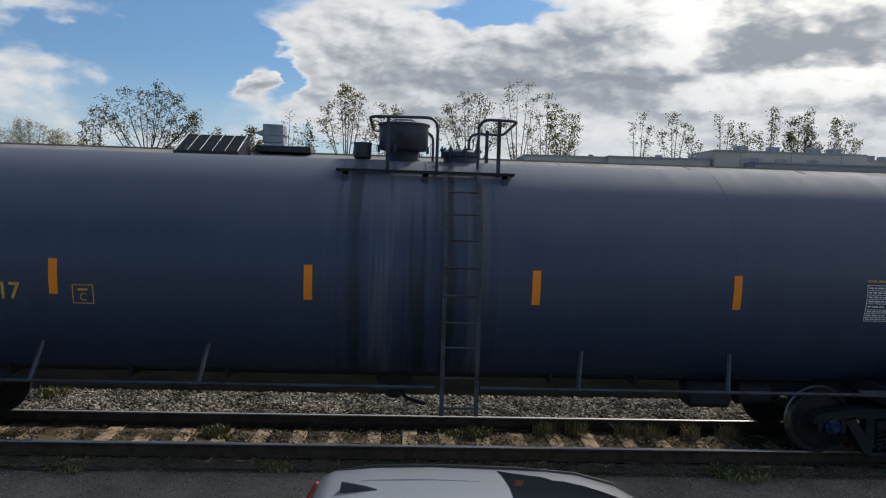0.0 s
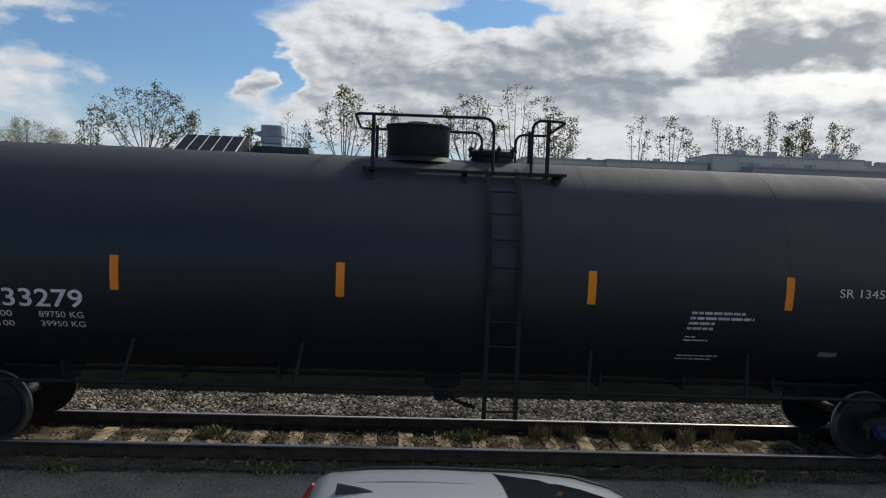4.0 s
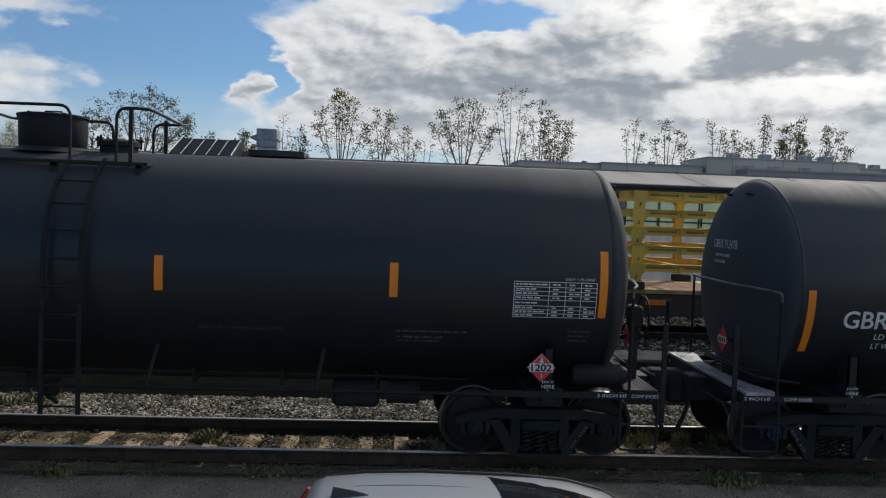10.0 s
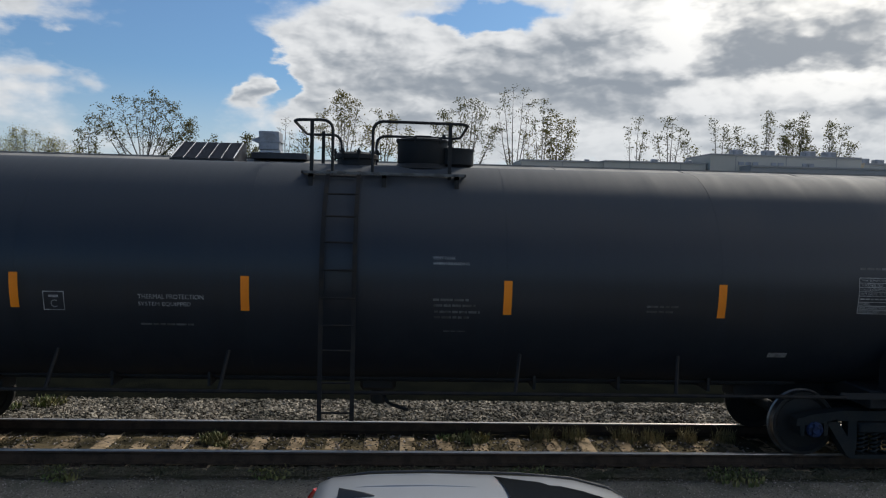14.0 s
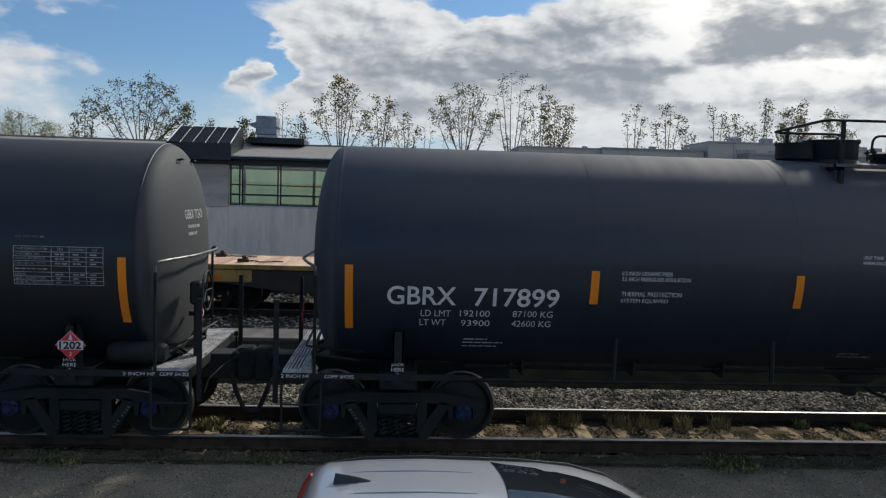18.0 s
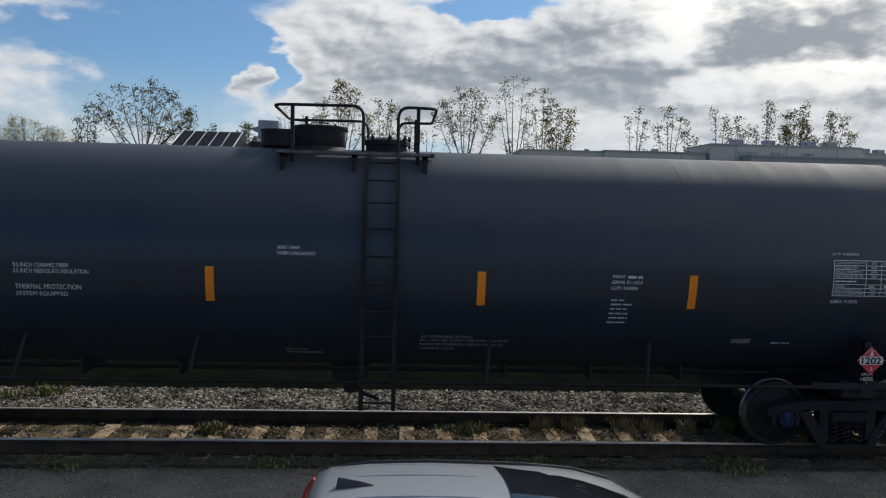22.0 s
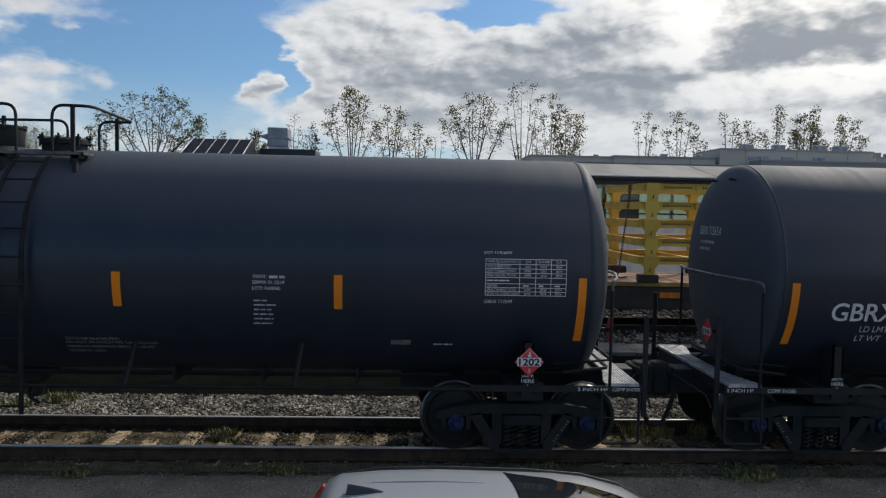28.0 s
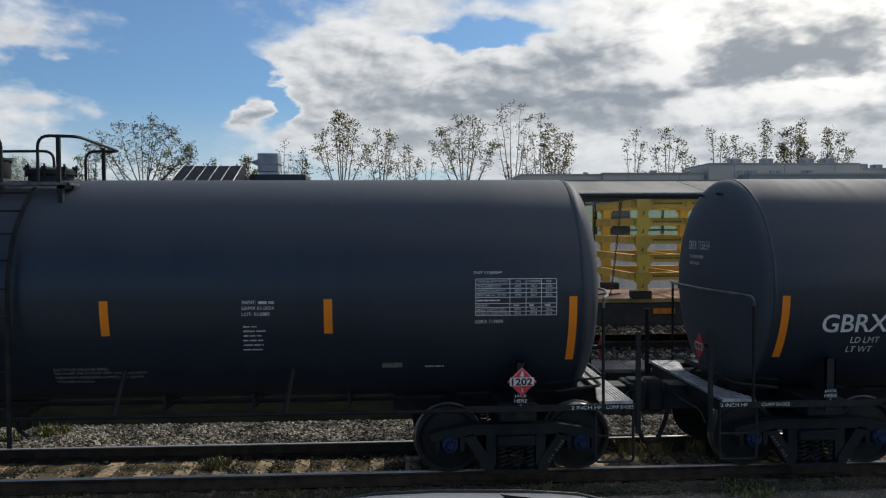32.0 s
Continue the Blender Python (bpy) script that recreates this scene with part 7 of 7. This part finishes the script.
    for s in (-1, 1):
        for a, b in ((0.45, 1.20), (1.27, 2.10)):
            bm = bmesh.new()
            t1 = 1.42
            q = [(a, s * 0.885, 1.02), (b + (0.2 if b > 2 else 0), s * 0.885, 1.02), (b - (0.18 if b > 2 else 0), s * 0.735, t1), (a + (0.06 if a < 1 else 0), s * 0.735, t1)]
            f = bm.faces.new([bm.verts.new(p) for p in q])
            bmesh.ops.solidify(bm, geom=[f], thickness=0.01)
            part("side_window", bm, CAR_GLASS, car)
        # roof gutter, the thin dark line along the edge
        bm = bmesh.new()
        pts = [(x, s * w, z) for x, w, z in ((0.22, 0.60, G - 0.045), (0.55, 0.632, G - 0.004), (1.0, 0.644, G + 0.004), (1.4, 0.644, G - 0.006), (1.7, 0.672, G - 0.022), (2.15, 0.722, G - 0.075), (2.45, 0.752, G - 0.16), (2.75, 0.785, G - 0.33))]
        tube(bm, pts, 0.010, 6)
        part("roof_gutter", bm, PLASTIC, car)
        # tail lamp up the rear corner, head lamp, mirror
        bm = bmesh.new()
        pts = [(0.0, s * 0.77, 0.95), (0.03, s * 0.73, 1.15), (0.09, s * 0.66, 1.33), (0.13, s * 0.625, 1.42)]
        tube(bm, pts, [0.05, 0.045, 0.035, 0.02], 8)
        part("tail_lamp", bm, TAIL, car, "tall red tail lamp")
        bm = bmesh.new()
        box(bm, 3.46, 3.70, min(s * 0.42, s * 0.70), max(s * 0.42, s * 0.70), 0.62, 0.74, 0.03)
        part("head_lamp", bm, LENS, car)
        bm = bmesh.new()
        box(bm, 2.22, 2.36, min(s * 0.92, s * 1.08), max(s * 0.92, s * 1.08), 1.02, 1.16, 0.03)
        part("mirror", bm, PAINT, car)
    bm = bmesh.new()
    z = G + 0.05
    rows = []
    for k in range(7):
        f = k / 6
        x, h, w = 0.34 + 0.25 * f, 0.052 * (1 - f) ** 0.75 + 0.002, 0.032 * (1 - 0.6 * f)
        rows.append([(x, -w, z - 0.012), (x + 0.01, -w * 0.4, z + h * 0.8), (x + 0.012, 0, z + h), (x + 0.01, w * 0.4, z + h * 0.8), (x, w, z - 0.012)])
    loft(bm, rows)
    part("aerial", bm, PLASTIC, car, "black shark-fin aerial", 50)
    bm = bmesh.new()
    tube(bm, [(2.86, -0.55, 1.12), (2.72, -0.10, 1.26), (2.66, 0.08, 1.31)], 0.010, 5)
    tube(bm, [(2.88, 0.15, 1.12), (2.70, 0.45, 1.25)], 0.010, 5)
    part("wiper", bm, PLASTIC, car)
    bm = bmesh.new()
    box(bm, -0.13, -0.02, -0.72, 0.72, 0.30, 0.50, 0.03)
    box(bm, 3.76, 3.90, -0.62, 0.62, 0.28, 0.46, 0.03)
    part("bumper", bm, PLASTIC, car)
    for x in (0.62, 3.02):
        for s in (-1, 1):
            bm = bmesh.new()
            lathe(bm, [(0.19, -0.10), (0.29, -0.105), (0.315, -0.08), (0.32, 0.0), (0.315, 0.08), (0.29, 0.105), (0.19, 0.10)], "y", 28, (x, s * 0.80, 0.32))
            ty = part("tyre", bm, TYRE, car)
            bm = bmesh.new()
            lathe(bm, [(0.0, -0.06), (0.05, -0.075), (0.12, -0.05), (0.195, -0.085), (0.195, 0.085), (0.12, 0.05), (0.0, 0.06)], "y", 24, (x, s * 0.80, 0.32))
            part("rim", bm, ALLOY, ty)


parked_car()

# ---- pieces of the ground, one by one ----


def tie_mesh():
    bm = bmesh.new()
    box(bm, -0.115, 0.115, -0.98, 1.28, -0.16, 0.0, 0.012)
    return finish(bm, "tie", TIE, 0)


def plate_mesh():
    bm = bmesh.new()
    box(bm, -0.09, 0.09, -0.17, 0.17, 0.0, 0.016, 0.004)
    for x in (-0.06, 0.06):
        for y in (-0.11, 0.11):
            box(bm, x - 0.012, x + 0.012, y - 0.012, y + 0.012, 0.016, 0.05)
    return finish(bm, "tie_plate", RAIL_SIDE, 0)


track = thing("track_ties", "weathered oak ties under the near rails", "railway ties", kind="structure")
TIE_ME, PLATE_ME = tie_mesh(), plate_mesh()
rnd = random.Random(5)
for k in range(-50, 51):
    x = -0.205 + k * 0.556
    t = part("tie", TIE_ME, None, track)
    t.matrix_basis = pose(x + rnd.uniform(-0.03, 0.03), rnd.uniform(-0.05, 0.05), 0.112 + rnd.uniform(-0.012, 0.006), rnd.uniform(-0.5, 0.5), rnd.uniform(-1.2, 1.2), rnd.uniform(-2.0, 2.0))
    for y in (-0.75, 0.75):
        p = part("tie_plate", PLATE_ME, None, t)
        p.location = (0, y, 0.0)
far = thing("far_track_ties", "dark creosoted ties of the far track", "railway ties", kind="structure")
FAR_ME = TIE_ME.copy()
FAR_ME.materials.clear()
FAR_ME.materials.append(TIE_F)
for k in range(-45, 46):
    t = part("tie", FAR_ME, None, far)
    t.matrix_basis = pose(0.1 + k * 0.556, 11.6, 0.12 + rnd.uniform(-0.01, 0.01), 0, 0, rnd.uniform(-1.5, 1.5))
# concrete slabs of the service path between the tracks
path = thing("service_path", "pale concrete slab path between the tracks", "path", kind="structure")
bm = bmesh.new()
box(bm, -1.19, 1.19, -0.64, 0.64, -0.12, 0.0, 0.015)
SLAB = finish(bm, "slab", CONCRETE, 0)
for k in range(-16, 17):
    s = part("slab", SLAB, None, path)
    s.matrix_basis = pose(0.4 + k * 2.4, 7.82, 0.17 + rnd.uniform(-0.008, 0.008), rnd.uniform(-0.3, 0.3), rnd.uniform(-0.2, 0.2), 0)


# ---- what moves ----
def rolled(t):
    """The train's travel at t seconds, gliding smoothly from row to row."""
    ts, ds = [r[0] for r in TRAVEL], [r[1] for r in TRAVEL]
    k = min(max(int(np.searchsorted(ts, t)) - 1, 0), len(ts) - 2)

    def slope(i):
        if i in (0, len(ts) - 1):
            j = 0 if i == 0 else len(ts) - 2
            return (ds[j + 1] - ds[j]) / (ts[j + 1] - ts[j])
        h0, h1 = ts[i] - ts[i - 1], ts[i + 1] - ts[i]
        return ((ds[i] - ds[i - 1]) / h0 * h1 + (ds[i + 1] - ds[i]) / h1 * h0) / (h0 + h1)
    h = ts[k + 1] - ts[k]
    f = (t - ts[k]) / h
    a, b = slope(k) * h, slope(k + 1) * h
    return ds[k] * (2 * f ** 3 - 3 * f * f + 1) + a * (f ** 3 - 2 * f * f + f) + ds[k + 1] * (3 * f * f - 2 * f ** 3) + b * (f ** 3 - f * f)


def motions():
    times = [k * 0.1333333 for k in range(217)] + [29.0, 32.0]
    slow = [k * 0.5 for k in range(59)] + [30.0, 32.0]
    for car, key in zip(CARS, "ABCDEF"):
        walk(car, [(t, pose(MIDDLE[key] + rolled(t), 0, RAIL_Z)) for t in slow])
    for ws, rest in WHEELS:
        walk(ws, [(t, rest @ pose(0, 0, 0, 0, math.degrees(rolled(t) / WHEEL_R), 0)) for t in times])


motions()
